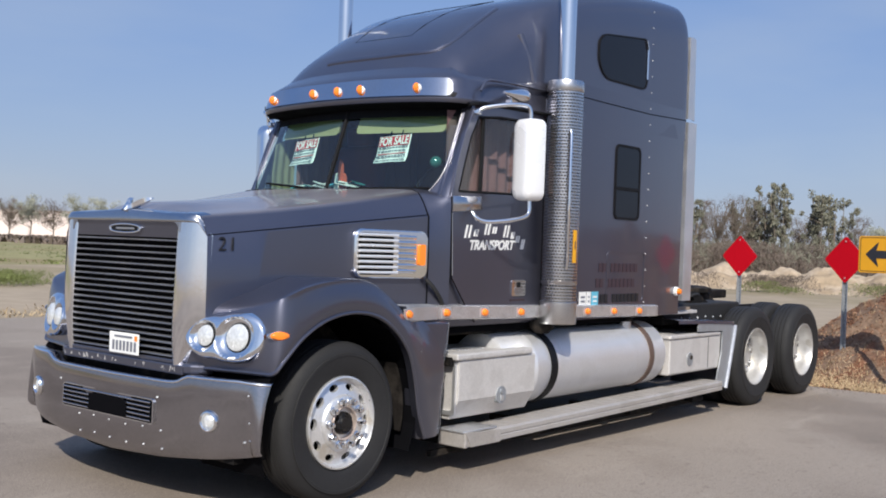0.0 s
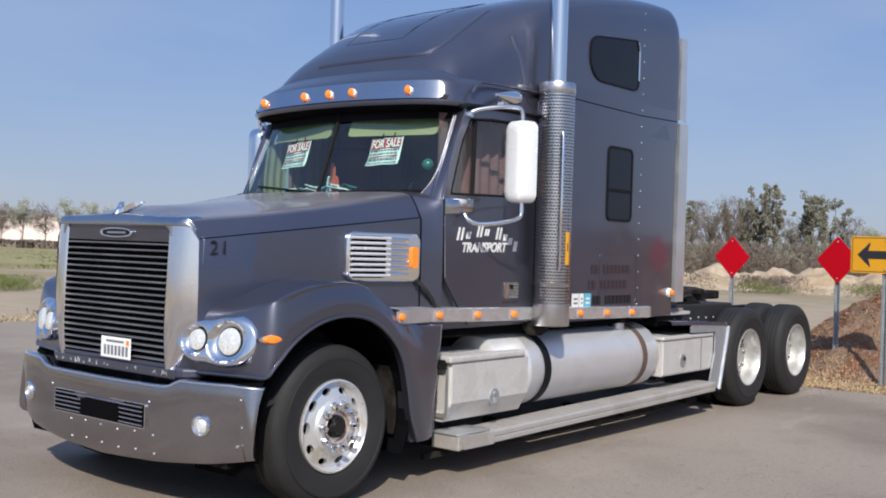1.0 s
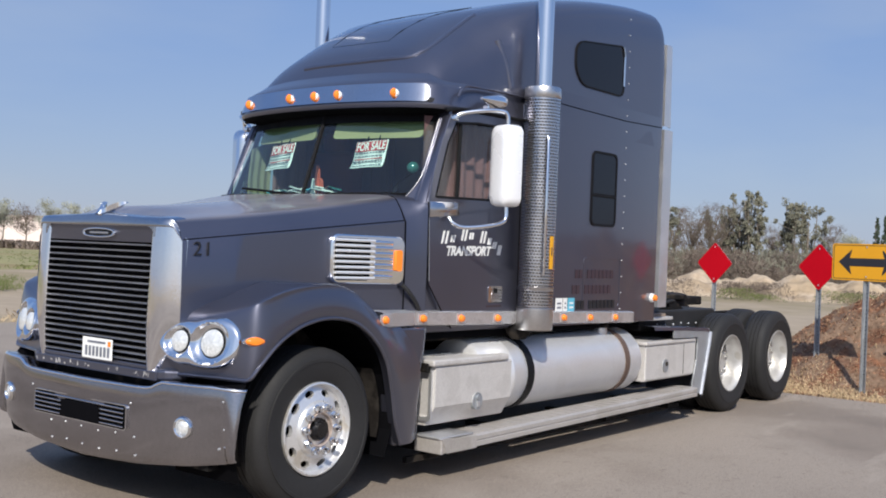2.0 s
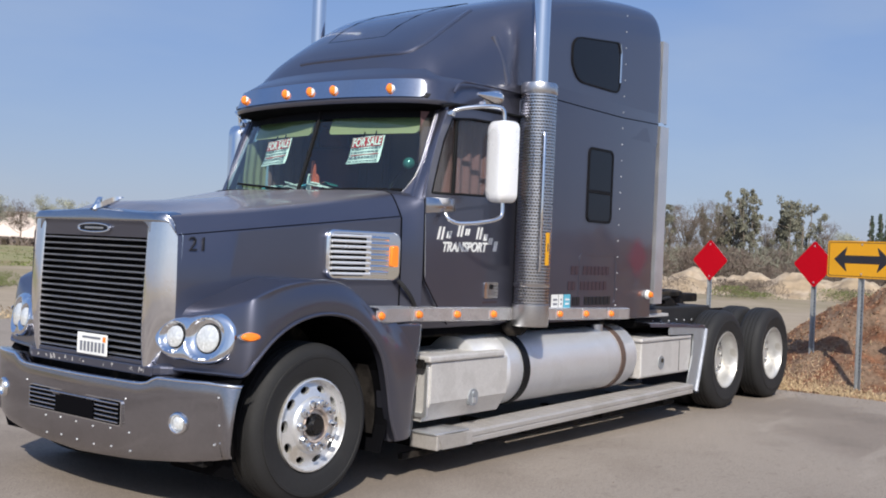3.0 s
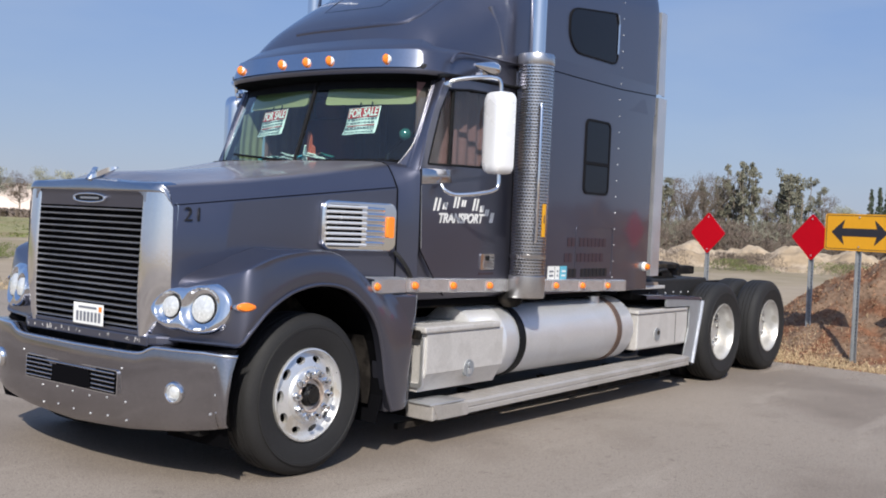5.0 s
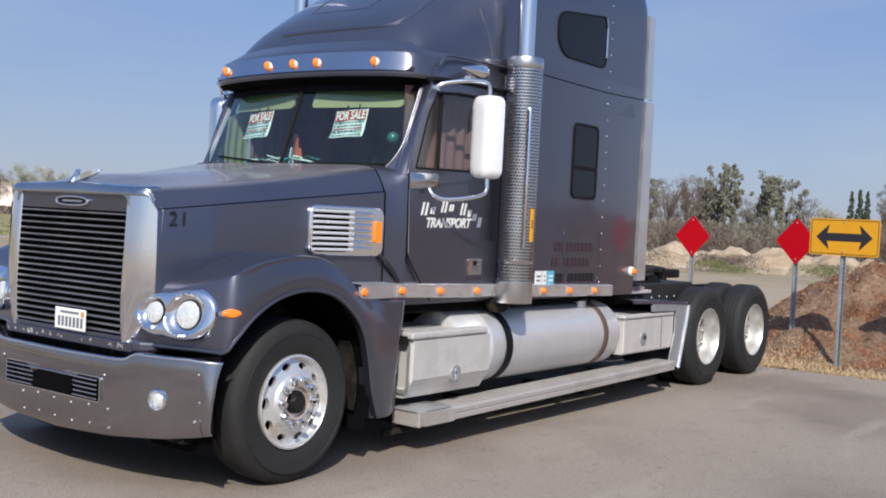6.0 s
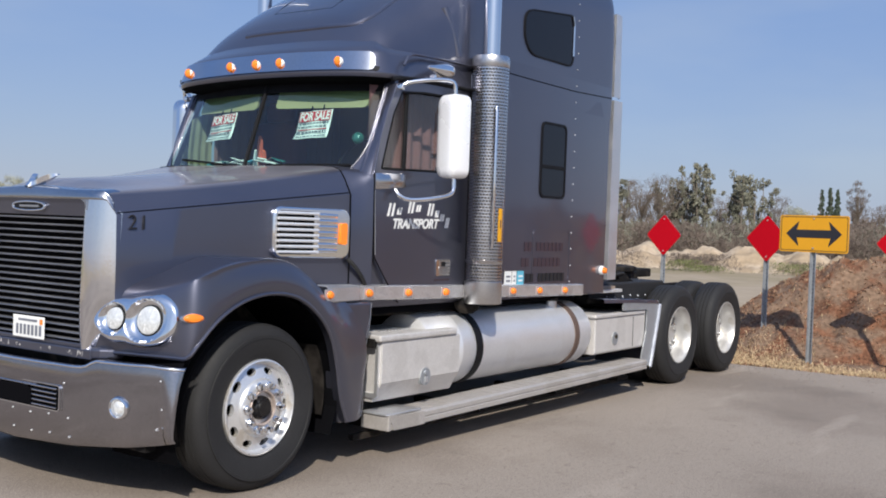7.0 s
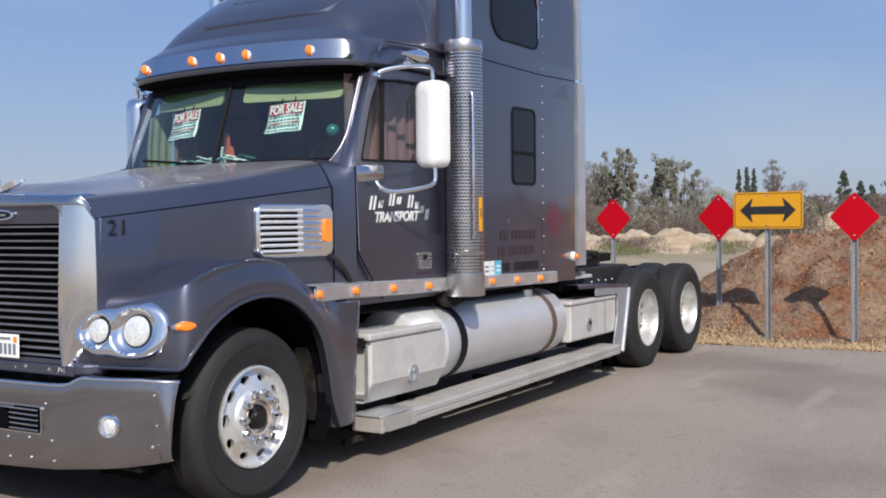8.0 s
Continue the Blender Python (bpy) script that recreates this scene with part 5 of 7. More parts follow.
            for z, c, x0, x1 in ((1.425, LETTER_FADED, 3.06, 3.70), (1.295, LETTER_FADED, 3.02, 3.68), (1.165, LETTER_DARK, 3.10, 3.78)):
                k = 0
                x = x0
                one = mesh_of(boxed(-0.024, 0.024, -0.0025, 0.0025, -0.036, 0.036), "number_bar", c, False)
                while x < x1 - 0.04:
                    if k != 2:
                        part("number_bar", one, None, sl, at=(x + 0.024, 0.1655, z))
                    x += 0.066
                    k += 1
        t = part("tail_marker", lathe([(0.030, 0.0), (0.031, -0.03), (0.024, -0.055), (0.0005, -0.060)] if side == 0 else [(0.030, 0.0), (0.031, 0.03), (0.024, 0.055), (0.0005, 0.060)], 18, (4.46, y(0.0), 1.21), "y"), AMBER, sl, "amber round clearance lamp", smooth=True)
        part("lamp_bezel", lathe([(0.044, 0.0), (0.040, -0.022 if side == 0 else 0.022), (0.031, -0.028 if side == 0 else 0.028)], 18, (4.46, y(0.0), 1.21), "y"), LETTER, t)


def build_trim(side):
    """Polished sill strip with amber lamps, from the fender to the sleeper's end."""
    def zc(x):
        return 1.117 - 0.0215 * (x - 0.6)
    for x0, x1, nm in ((0.50, 0.915, "fender_sill"), (0.925, 2.16, "cab_sill"), (2.34, 4.06, "sleeper_sill")):
        y0 = 0.030 if nm == "fender_sill" else 0.135
        rows = []
        for k in range(9):
            x = x0 + (x1 - x0) * k / 8
            z = zc(x)
            yy = y0 + (0.085 * (k / 8) if nm == "fender_sill" else 0)
            rows.append([(x, far(0.20, side), z + 0.055), (x, far(yy + 0.01, side), z + 0.05), (x, far(yy, side), z + 0.042), (x, far(yy, side), z - 0.042), (x, far(yy + 0.01, side), z - 0.05), (x, far(0.20, side), z - 0.055)])
        s = part(nm, loft(rows), ALU if nm == "fender_sill" else SILL, truck, "polished sill strip with amber lamps", smooth=True)
        for x in [q for q in (0.525, 1.03, 1.46, 1.91, 2.85, 3.275, 3.71) if x0 <= q <= x1]:
            sgn = -1 if side == 0 else 1
            b = lathe([(0.028, 0.0), (0.027, sgn * 0.010), (0.020, sgn * 0.024), (0.0005, sgn * 0.029)], 18, (0, 0, 0), "y")
            part("marker_lamp", b, AMBER, s, "amber sill marker lamp", at=(x, far(y0 - 0.001 + (0.006 if nm == "fender_sill" else 0), side), zc(x)), smooth=True)
            part("lamp_plate", boxed(x - 0.05, x + 0.05, far(y0 - 0.003, side), far(y0 + 0.002, side), zc(x) - 0.036, zc(x) + 0.036, 0.002), ALU, s)
    # dark sill below, its near-black colour painting in the gap's shade
    part("under_sill_shade", boxed(1.0, 4.1, far(0.24, side), far(0.30, side), 0.95, 1.03), NEAR_BLACK, truck)


def build_mirror(side):
    out = 0.0 if side == 0 else 0.095
    c = Vector((1.605 - 0.25 * out, far(-0.095 - out, side), 2.197 + 0.7 * out))
    m = Matrix.Translation(c) @ pose(0, 0, 0, 0, 0, -14 if side == 0 else 14)
    rows = []
    o = rounded(-0.102, 0.102, -0.298, 0.282, 0.06, 6)
    dome = ((-0.03, 0.985), (-0.05, 0.95), (-0.064, 0.88), (-0.074, 0.75), (-0.080, 0.5), (-0.082, 0.25)) if side == 0 else ((-0.02, 0.97), (-0.045, 0.88), (-0.065, 0.76), (-0.082, 0.6), (-0.094, 0.4), (-0.100, 0.2))
    for d, k in ((0.07, 0.97), (0.05, 1.0), (0.0, 1.0)) + dome:
        rows.append([(d, a * k, math.copysign(max(0, abs(b) - 0.102 * (1 - k)), b)) for a, b in o + o[:1]])
    bm = loft(rows, close_ends=False)
    bm.verts.ensure_lookup_table()
    bm.faces.new(list(bm.verts)[-len(o) - 1:-1])
    bmesh.ops.remove_doubles(bm, verts=bm.verts, dist=0.0002)
    bmesh.ops.transform(bm, matrix=m, verts=bm.verts)
    # near shell has the glare painted in as white, far shell is chrome
    ms = part("wing_mirror", bm, MIRROR_SHELL if side == 0 else CHROME, truck, "large chrome-backed wing mirror on tube arms", smooth=True)
    g = plate(rounded(-0.093, 0.093, -0.288, 0.272, 0.054, 6), 0.068, 0.072, to=lambda a, d, b: (d, a, b))
    bmesh.ops.transform(g, matrix=m, verts=g.verts)
    part("mirror_glass", g, CHROME, ms)
    def p(x, y, z):
        return (x - 0.25 * out * (y < 0.03), far(y - out * (y < 0.03), side), z + 0.7 * out * (y < 0.03))
    part("upper_arm", tube(smooth_path([p(1.31, 0.16, 2.505), p(1.36, 0.11, 2.54), p(1.46, 0.01, 2.565), p(1.555, -0.065, 2.572), p(1.595, -0.10, 2.55), p(1.605, -0.105, 2.46)], 6), 0.0155, 10), CHROME, ms, smooth=True)
    part("lower_arm", tube(smooth_path([p(1.265, 0.13, 1.805), p(1.275, 0.10, 1.765), p(1.33, 0.05, 1.74), p(1.46, -0.05, 1.755), p(1.57, -0.105, 1.785), p(1.605, -0.115, 1.83), p(1.605, -0.11, 1.94)], 6), 0.0155, 10), CHROME, ms, smooth=True)
    rows = []
    for k in range(17):
        u = k / 16
        xx, zb, zt = 1.088 + 0.335 * u, 1.80 + 0.025 * u, 1.905 + 0.015 * u
        d = 0.156 - 0.030 * math.sin(math.pi * u) ** 0.6
        rows.append([(xx, far(0.17, side), zb - 0.002), (xx, far(d + 0.006, side), zb), (xx, far(d, side), zb + 0.008), (xx, far(d, side), zt - 0.008), (xx, far(d + 0.006, side), zt), (xx, far(0.17, side), zt + 0.002)])
    part("mirror_bracket", loft(rows, close_ends=True), SATIN, ms, "polished mirror bracket", smooth=True)
    part("belt_moulding", plate([(1.325, 1.915), (1.85, 1.955), (1.85, 1.905), (1.32, 1.835)], far(0.143, side), far(0.16, side)), PAINT, ms)
    part("arm_foot", boxed(1.285, 1.34, far(0.125, side), far(0.165, side), 2.485, 2.525, 0.010), CHROME, ms)


def build_exhaust(side):
    x, y = 2.25, far(0.03, side)
    st = part("exhaust_pipe", lathe([(0.058, 2.80), (0.0635, 2.80), (0.0635, 4.25), (0.058, 4.25)], 40, (x, y, 0), "z"), CHROME, truck, "tall chrome exhaust stack with perforated guard", smooth=True)
    part("muffler", lathe([(0.06, 1.02), (0.105, 1.06), (0.105, 2.76), (0.062, 2.80)], 32, (x, y, 0), "z"), MUFFLER, st)
    # perforated guard: every hole is open
    r, z0, z1 = 0.138, 1.16, 2.77
    na, nz = 36, 68
    bm = bmesh.new()
    dz = (z1 - z0) / nz
    da = 2 * math.pi / na
    for k in range(nz):
        for i in range(na):
            a0 = (i + 0.5 * (k % 2)) * da
            cz = z0 + (k + 0.5) * dz

            def v(u, w):
                a = a0 + u * da
                return bm.verts.new((x + r * math.cos(a), y + r * math.sin(a), cz + w * dz))
            o = [v(-0.5, -0.5), v(0.5, -0.5), v(0.5, 0.5), v(-0.5, 0.5)]
            q = [v(-0.36, -0.26), v(0.36, -0.26), v(0.36, 0.26), v(-0.36, 0.26)]
            for j in range(4):
                e = (j + 1) % 4
                bm.faces.new((o[j], o[e], q[e], q[j]))
    g = part("heat_guard", bm, SATIN, st, "perforated bright steel heat guard", smooth=True)
    part("guard_collar", lathe([(0.070, 2.845), (0.135, 2.84), (0.141, 2.825), (0.141, 2.765), (0.136, 2.755)], 40, (x, y, 0), "z"), BASE_STEEL, g, smooth=True)
    part("guard_base", lathe([(0.136, 1.17), (0.141, 1.165), (0.141, 1.01), (0.135, 1.0)], 40, (x, y, 0), "z"), BASE_STEEL, g, smooth=True)
    part("guard_band", lathe([(0.139, 1.33), (0.142, 1.328), (0.142, 1.305), (0.139, 1.30)], 40, (x, y, 0), "z"), SATIN, g, smooth=True)
    a = radians(-128 if side == 0 else 128)
    px, py = x + 0.150 * math.cos(a), y + 0.150 * math.sin(a)
    part("grab_rail", tube([(px, py, 1.42), (px - 0.01, py - (0.012 if side == 0 else -0.012), 1.46), (px - 0.01, py - (0.012 if side == 0 else -0.012), 2.42), (px, py, 2.46)], 0.013, 10), CHROME, g, smooth=True)
    rows = []
    for k in range(7):
        b = radians(-104 + 16 * k / 6) * (1 if side == 0 else -1)
        rows.append([(x + rr * math.cos(b), y + rr * math.sin(b), zz) for rr, zz in ((0.139, 1.465), (0.1435, 1.467), (0.1435, 1.711), (0.139, 1.713))])
    rf = part("reflector", loft(rows, close_ends=True), YELLOW, g, "yellow reflector strip")
    b = radians(-96) * (1 if side == 0 else -1)
    part("reflector_slot", boxed(x + 0.1445 * math.cos(b) - 0.006, x + 0.1445 * math.cos(b) + 0.006, y + 0.1445 * math.sin(b) - 0.002, y + 0.1445 * math.sin(b) + 0.002, 1.57, 1.63, 0.001), RUST, rf)
    part("guard_backplate", boxed(x + 0.06, x + 0.20, far(0.155, side), far(0.17, side), 1.02, 2.82), SATIN, g)
    part("elbow", lathe([(0.0005, -0.075), (0.05, -0.068), (0.09, -0.035), (0.105, 0.01), (0.10, 0.05)], 24, (x, far(0.17, side), 0.985), "z"), CHASSIS, st, smooth=True)
    part("stay", boxed(x - 0.01, x + 0.02, far(0.10, side), far(0.18, side), 2.80, 2.82), SATIN, st)


build_hood()
for s in (0, 1):
    build_fender(s)
build_grille()
build_bumper()
for s in (0, 1):
    build_intake(s)
build_cab()
build_roof_and_sleeper()
for s in (0, 1):
    build_trim(s)
    build_mirror(s)
    build_exhaust(s)


def build_side_gear(side):
    def y(v):
        return far(v, side)

    def lift(x):
        return 0.0125 * (x - 0.83)
    # panel between fender and tool box
    cp = part("cowl_panel", plate([(0.60, 1.06), (1.00, 1.05), (0.985, 0.90), (0.945, 0.75), (0.93, 0.60), (0.94, 0.36), (0.90, 0.29), (0.72, 0.29), (0.66, 0.5)], y(0.085), y(0.16)), PAINT, truck, "painted panel behind the front wheel", smooth=False)
    bevelled(cp, 0.012)
    part("panel_edge", tube([(1.0, y(0.085), 1.05), (0.985, y(0.084), 0.90), (0.948, y(0.083), 0.75), (0.935, y(0.082), 0.60), (0.940, y(0.082), 0.36), (0.915, y(0.08), 0.31)], 0.004, 6), SATIN, cp, smooth=True)
    # running board
    rows = []
    for k in range(13):
        x = 1.15 + 4.04 * k / 12
        d = lift(x)
        rows.append([(x, y(0.24), 0.19 + d), (x, y(0.02), 0.188 + d), (x, y(0.0), 0.195 + d), (x, y(0.0), 0.225 + d), (x, y(0.008), 0.232 + d), (x, y(0.0), 0.24 + d), (x, y(0.0), 0.268 + d), (x, y(0.012), 0.28 + d), (x, y(0.24), 0.28 + d), (x, y(0.24), 0.19 + d)])
    board = loft(rows)
    board.verts.ensure_lookup_table()
    for k in (0, 12):
        board.faces.new([board.verts[k * 10 + i] for i in range(9)])
    st = part("running_board", board, BOARD, truck, "long worn aluminium running board", smooth=True)
    part("board_nose", plate([(1.118, 0.296), (1.15, 0.298), (1.24, 0.29), (1.52, 0.284), (1.52, 0.195), (1.18, 0.195)], y(-0.004), y(0.012)), BOARD, st)
    part("board_end_cap", boxed(1.12, 1.15, y(0.0), y(0.24), 0.19, 0.292, 0.008), BOARD, st)
    part("tread_plate", boxed(1.11, 1.50, y(0.012), y(0.245), 0.292, 0.304, 0.004), ALU, st, "bright step plate")
    for k in range(28):
        x = 1.54 + k * 0.13
        part("tread_rib", boxed(x, x + 0.06, y(0.03), y(0.22), 0.278 + lift(x), 0.2822 + lift(x)), BOARD, st)
    for x in (1.3, 2.4, 3.6, 4.8):
        part("board_bracket", boxed(x, x + 0.06, y(0.12), y(0.75), 0.15, 0.20), CHASSIS, st)
    part("under_rail", boxed(1.0, 5.2, y(0.20), y(0.24), 0.12, 0.16), CHASSIS, st)
    # front tool box
    def prof_box(x0, x1, pts, name, label):
        rows = [[(x, y(a), b) for a, b in pts + pts[:1]] for x in (x0, x1)]
        bm = loft(rows)
        for k in (0, 1):
            n = len(pts) + 1
            bm.verts.ensure_lookup_table()
            bm.faces.new([bm.verts[k * n + i] for i in range(n - 1)])
        bmesh.ops.recalc_face_normals(bm, faces=bm.faces)
        return bevelled(part(name, bm, ALU_DULL, truck, label), 0.012)
    tb = prof_box(1.14, 2.06, [(0.09, 0.765), (0.09, 0.50), (0.17, 0.365), (0.62, 0.365), (0.62, 0.78), (0.10, 0.78)], "tool_box", "dull aluminium tool box with hinged lid")
    lid = part("lid", boxed(1.10, 2.0, y(0.075), y(0.60), 0.78, 0.825, 0.012), ALU_DULL, tb)
    for k in range(16):
        part("lid_rib", boxed(1.30 + 0.04 * (k % 8), 1.325 + 0.04 * (k % 8), y(0.24 + 0.09 * (k // 8)), y(0.30 + 0.09 * (k // 8)), 0.825, 0.830), ALU, lid)
    part("end_frame", ring_plate(rounded(0.11, 0.58, 0.40, 0.76, 0.02), rounded(0.135, 0.555, 0.43, 0.735, 0.02), 1.122, 1.14, to=lambda a, d, b: (d, y(a), b)), ALU, tb)
    part("lid_bracket", boxed(1.085, 1.12, y(0.12), y(0.35), 0.74, 0.80, 0.005), CHASSIS, tb)
    part("wedge_fairing", loft([[(1.86, y(0.22), 0.822), (1.86, y(0.56), 0.822)], [(1.99, y(0.24), 0.905), (1.99, y(0.52), 0.915)], [(2.06, y(0.25), 0.905), (2.06, y(0.50), 0.925)]]), ALU_DULL, tb)
    la = part("latch", plate(rounded(1.575, 1.690, 0.442, 0.566, 0.055), y(0.083), y(0.135)), STEEL, tb, "oval paddle latch")
    part("latch_paddle", lathe([(0.022, 0.0), (0.022, -0.01 if side == 0 else 0.01), (0.0005, -0.012 if side == 0 else 0.012)], 14, (1.635, y(0.083), 0.528), "y"), STEEL, la)
    part("latch_handle", boxed(1.618, 1.652, y(0.073), y(0.084), 0.462, 0.505, 0.004), ALU, la)
    # fuel tank
    r, cy, cz = 0.285, 0.375, 0.645
    prof = [(0.02, 1.72), (r - 0.05, 1.72), (r - 0.012, 1.735), (r, 1.765), (r, 2.08), (r + 0.004, 2.09), (r + 0.004, 2.115), (r, 2.125), (r, 4.15), (r - 0.012, 4.18), (r - 0.05, 4.195), (0.02, 4.195)]
    tk = part("fuel_tank", lathe(prof, 56, (0, y(cy), cz), "x"), TANK, truck, "cylindrical aluminium fuel tank with two straps", smooth=True)
    for x, w, mt in ((2.285, 0.085, BLACK), (3.855, 0.075, RUST)):
        part("strap", lathe([(r - 0.002, x), (r + 0.009, x), (r + 0.009, x + w), (r - 0.002, x + w)], 56, (0, y(cy), cz), "x"), mt, tk, "black tank strap" if mt is BLACK else "rusty tank strap", smooth=True)
    part("filler_neck", lathe([(0.06, 0.0), (0.06, 0.08), (0.05, 0.09), (0.0005, 0.092)], 20, (3.72, y(0.28), cz + r - 0.045), "z"), ALU, tk, smooth=True)
    part("filler_cap", lathe([(0.07, 0.05), (0.07, 0.075), (0.0005, 0.08)], 20, (3.72, y(0.28), cz + r - 0.03), "z"), CHASSIS, tk, smooth=True)
    for x in (2.33, 3.9):
        part("tank_cradle", boxed(x - 0.04, x + 0.04, y(0.55), y(0.80), 0.35, 0.95), CHASSIS, tk)
    # rear tool box
    rb = prof_box(4.26, 5.33, [(0.10, 0.765), (0.10, 0.455), (0.12, 0.44), (0.62, 0.44), (0.62, 0.79), (0.12, 0.79)], "rear_tool_box", "small dull aluminium tool box")
    part("lid", boxed(4.24, 5.30, y(0.085), y(0.62), 0.775, 0.81, 0.01), ALU_DULL, rb)
    part("box_seam", boxed(5.05, 5.056, y(0.0975), y(0.102), 0.47, 0.76), CHASSIS, rb)
    la = part("latch", plate(rounded(4.60, 4.72, 0.512, 0.632, 0.055), y(0.091), y(0.105)), STEEL, rb, "oval paddle latch")
    part("latch_paddle", lathe([(0.020, 0.0), (0.020, -0.01 if side == 0 else 0.01), (0.0005, -0.012 if side == 0 else 0.012)], 14, (4.67, y(0.092), 0.588), "y"), CHASSIS, la)
    # quarter fender ahead of the drive wheels
    rows = []
    for x, z in ((4.36, 0.945), (5.0, 0.925), (5.52, 0.90), (5.575, 0.885), (5.60, 0.85), (5.58, 0.76), (5.47, 0.40), (5.42, 0.24)):
        rows.append([(x, y(0.07), z - 0.03), (x, y(0.075), z), (x, y(0.10), z + 0.006), (x, y(0.68), z + 0.006)])
    q = part("quarter_fender", loft(rows), PAINT, truck, "painted quarter fender ahead of the drive wheels", smooth=True)
    part("fender_edge", tube([(5.60, y(0.07), 0.86), (5.58, y(0.07), 0.76), (5.47, y(0.07), 0.40), (5.42, y(0.07), 0.24)], 0.020, 8), SILL, q, smooth=True)
    part("fender_side", plate([(4.78, 0.925), (5.58, 0.895), (5.575, 0.76), (5.465, 0.40), (5.41, 0.25), (5.21, 0.295), (5.315, 0.6), (5.325, 0.815), (4.78, 0.825)], y(0.075), y(0.09)), STEEL, q)
    fl = part("deck_flap", boxed(4.62, 6.35, y(0.36), y(0.74), 0.87, 1.065, 0.02, 3), RUBBER, q, "black rubber deck flap with fixings")
    for k in range(9):
        part("flap_bolt", lathe([(0.011, 0.0), (0.008, -0.008 if side == 0 else 0.008), (0.0005, -0.010 if side == 0 else 0.010)], 8, (4.80 + k * 0.18, y(0.36), 0.925 + 0.006 * math.sin(k * 2)), "y"), STEEL, fl)
    # rear mud flap
    part("mud_flap", boxed(8.04, 8.06, y(0.22), y(0.66), 0.16, 0.96), RUBBER, truck, "black rubber mud flap")


def build_chassis():
    ch = part("chassis", boxed(-0.55, 8.35, 0.78, 0.86, 0.70, 0.98), CHASSIS, truck, "dark greasy frame rails")
    part("rail", boxed(-0.55, 8.35, W - 0.86, W - 0.78, 0.70, 0.98), CHASSIS, ch)
    for x in (-0.4, 1.6, 3.2, 4.9, 5.6, 6.8, 8.2):
        part("cross_member", boxed(x, x + 0.12, 0.86, W - 0.86, 0.74, 0.94), CHASSIS, ch)
    part("engine_block", boxed(-0.5, 1.6, 0.72, 1.72, 0.55, 1.35, 0.04), CHASSIS, ch)
    part("gearbox", boxed(1.6, 2.9, 0.90, 1.54, 0.45, 1.0, 0.05), CHASSIS, ch)
    for x in (6.14, 7.48):
        part("axle", lathe([(0.08, 0.30), (0.08, 0.9), (0.20, 1.05), (0.20, 1.4), (0.08, 1.54), (0.08, 2.14)], 20, (x, 0, 0.515), "y"), CHASSIS, ch)
    part("front_axle", boxed(-0.07, 0.07, 0.3, W - 0.3, 0.36, 0.48, 0.02), CHASSIS, ch)
    # coupling plate and its ramp
    fw = part("fifth_wheel", lathe([(0.001, 1.20), (0.40, 1.20), (0.46, 1.185), (0.46, 1.14), (0.40, 1.12), (0.001, 1.12)], 36, (6.4, 1.22, 0), "z"), CHASSIS, truck, "greasy black coupling plate")
    part("ramp", boxed(6.75, 7.4, 0.98, 1.46, 1.05, 1.15, 0.02, m=None), CHASSIS, fw)
    part("coupling_base", boxed(6.0, 6.8, 0.88, 1.56, 0.98, 1.12), CHASSIS, fw)
    # clutter behind the sleeper
    dk = part("deck_plate", boxed(4.05, 5.1, 0.25, W - 0.25, 0.985, 1.015, 0.004), ALU_DULL, truck, "worn deck plate behind the sleeper")
    for k in range(5):
        part("deck_slat", boxed(4.62, 5.0, 0.28 + 0.09 * k, 0.34 + 0.09 * k, 1.016 + 0.008 * (k % 3), 1.045 + 0.008 * (k % 3)), PLANK, dk)
    part("hose_bracket", plate([(5.28, 1.0), (5.72, 1.0), (5.75, 1.06), (5.62, 1.10), (5.50, 1.17), (5.42, 1.18), (5.36, 1.14), (5.40, 1.09), (5.30, 1.06)], 0.43, 0.52), CHASSIS, dk)
    for k in range(3):
        part("air_hose", tube(smooth_path([(5.05, 0.62 + 0.06 * k, 1.02), (5.25, 0.46 + 0.08 * k, 1.12 + 0.03 * k), (5.50, 0.44 + 0.1 * k, 1.15 + 0.02 * k), (5.72, 0.6, 1.05), (5.85, 0.8, 1.0)], 5), 0.016, 8), RUBBER, dk, smooth=True)
    # hose near the cowl
    part("hood_latch", tube(smooth_path([(0.86, 0.185, 1.335), (0.90, 0.16, 1.29), (0.97, 0.155, 1.22), (1.02, 0.16, 1.16)], 5), 0.014, 8), RUBBER, truck, "black rubber hood latch", smooth=True)


# ---- wheels ----


def tyre_mesh(r, width):
    """Sidewall with steps, rounded shoulder, grooved tread."""
    w = width
    half = [(0.276, 0.045), (0.282, 0.020), (0.292, 0.012), (0.325, 0.004), (0.36, -0.006), (0.40, -0.010), (0.402, -0.013), (0.42, -0.013), (0.422, -0.009), (r - 0.065, -0.004), (r - 0.045, 0.003), (r - 0.024, 0.016), (r - 0.010, 0.032), (r - 0.003, 0.048), (r, 0.068), (r - 0.007, 0.070), (r - 0.007, 0.077), (r, 0.079), (r + 0.001, 0.112), (r - 0.007, 0.114), (r - 0.007, 0.121), (r + 0.001, 0.123)]
    full = half + [(q, w - a) for q, a in half[::-1]]
    return lathe(full, 72, (0, 0, 0), "y")


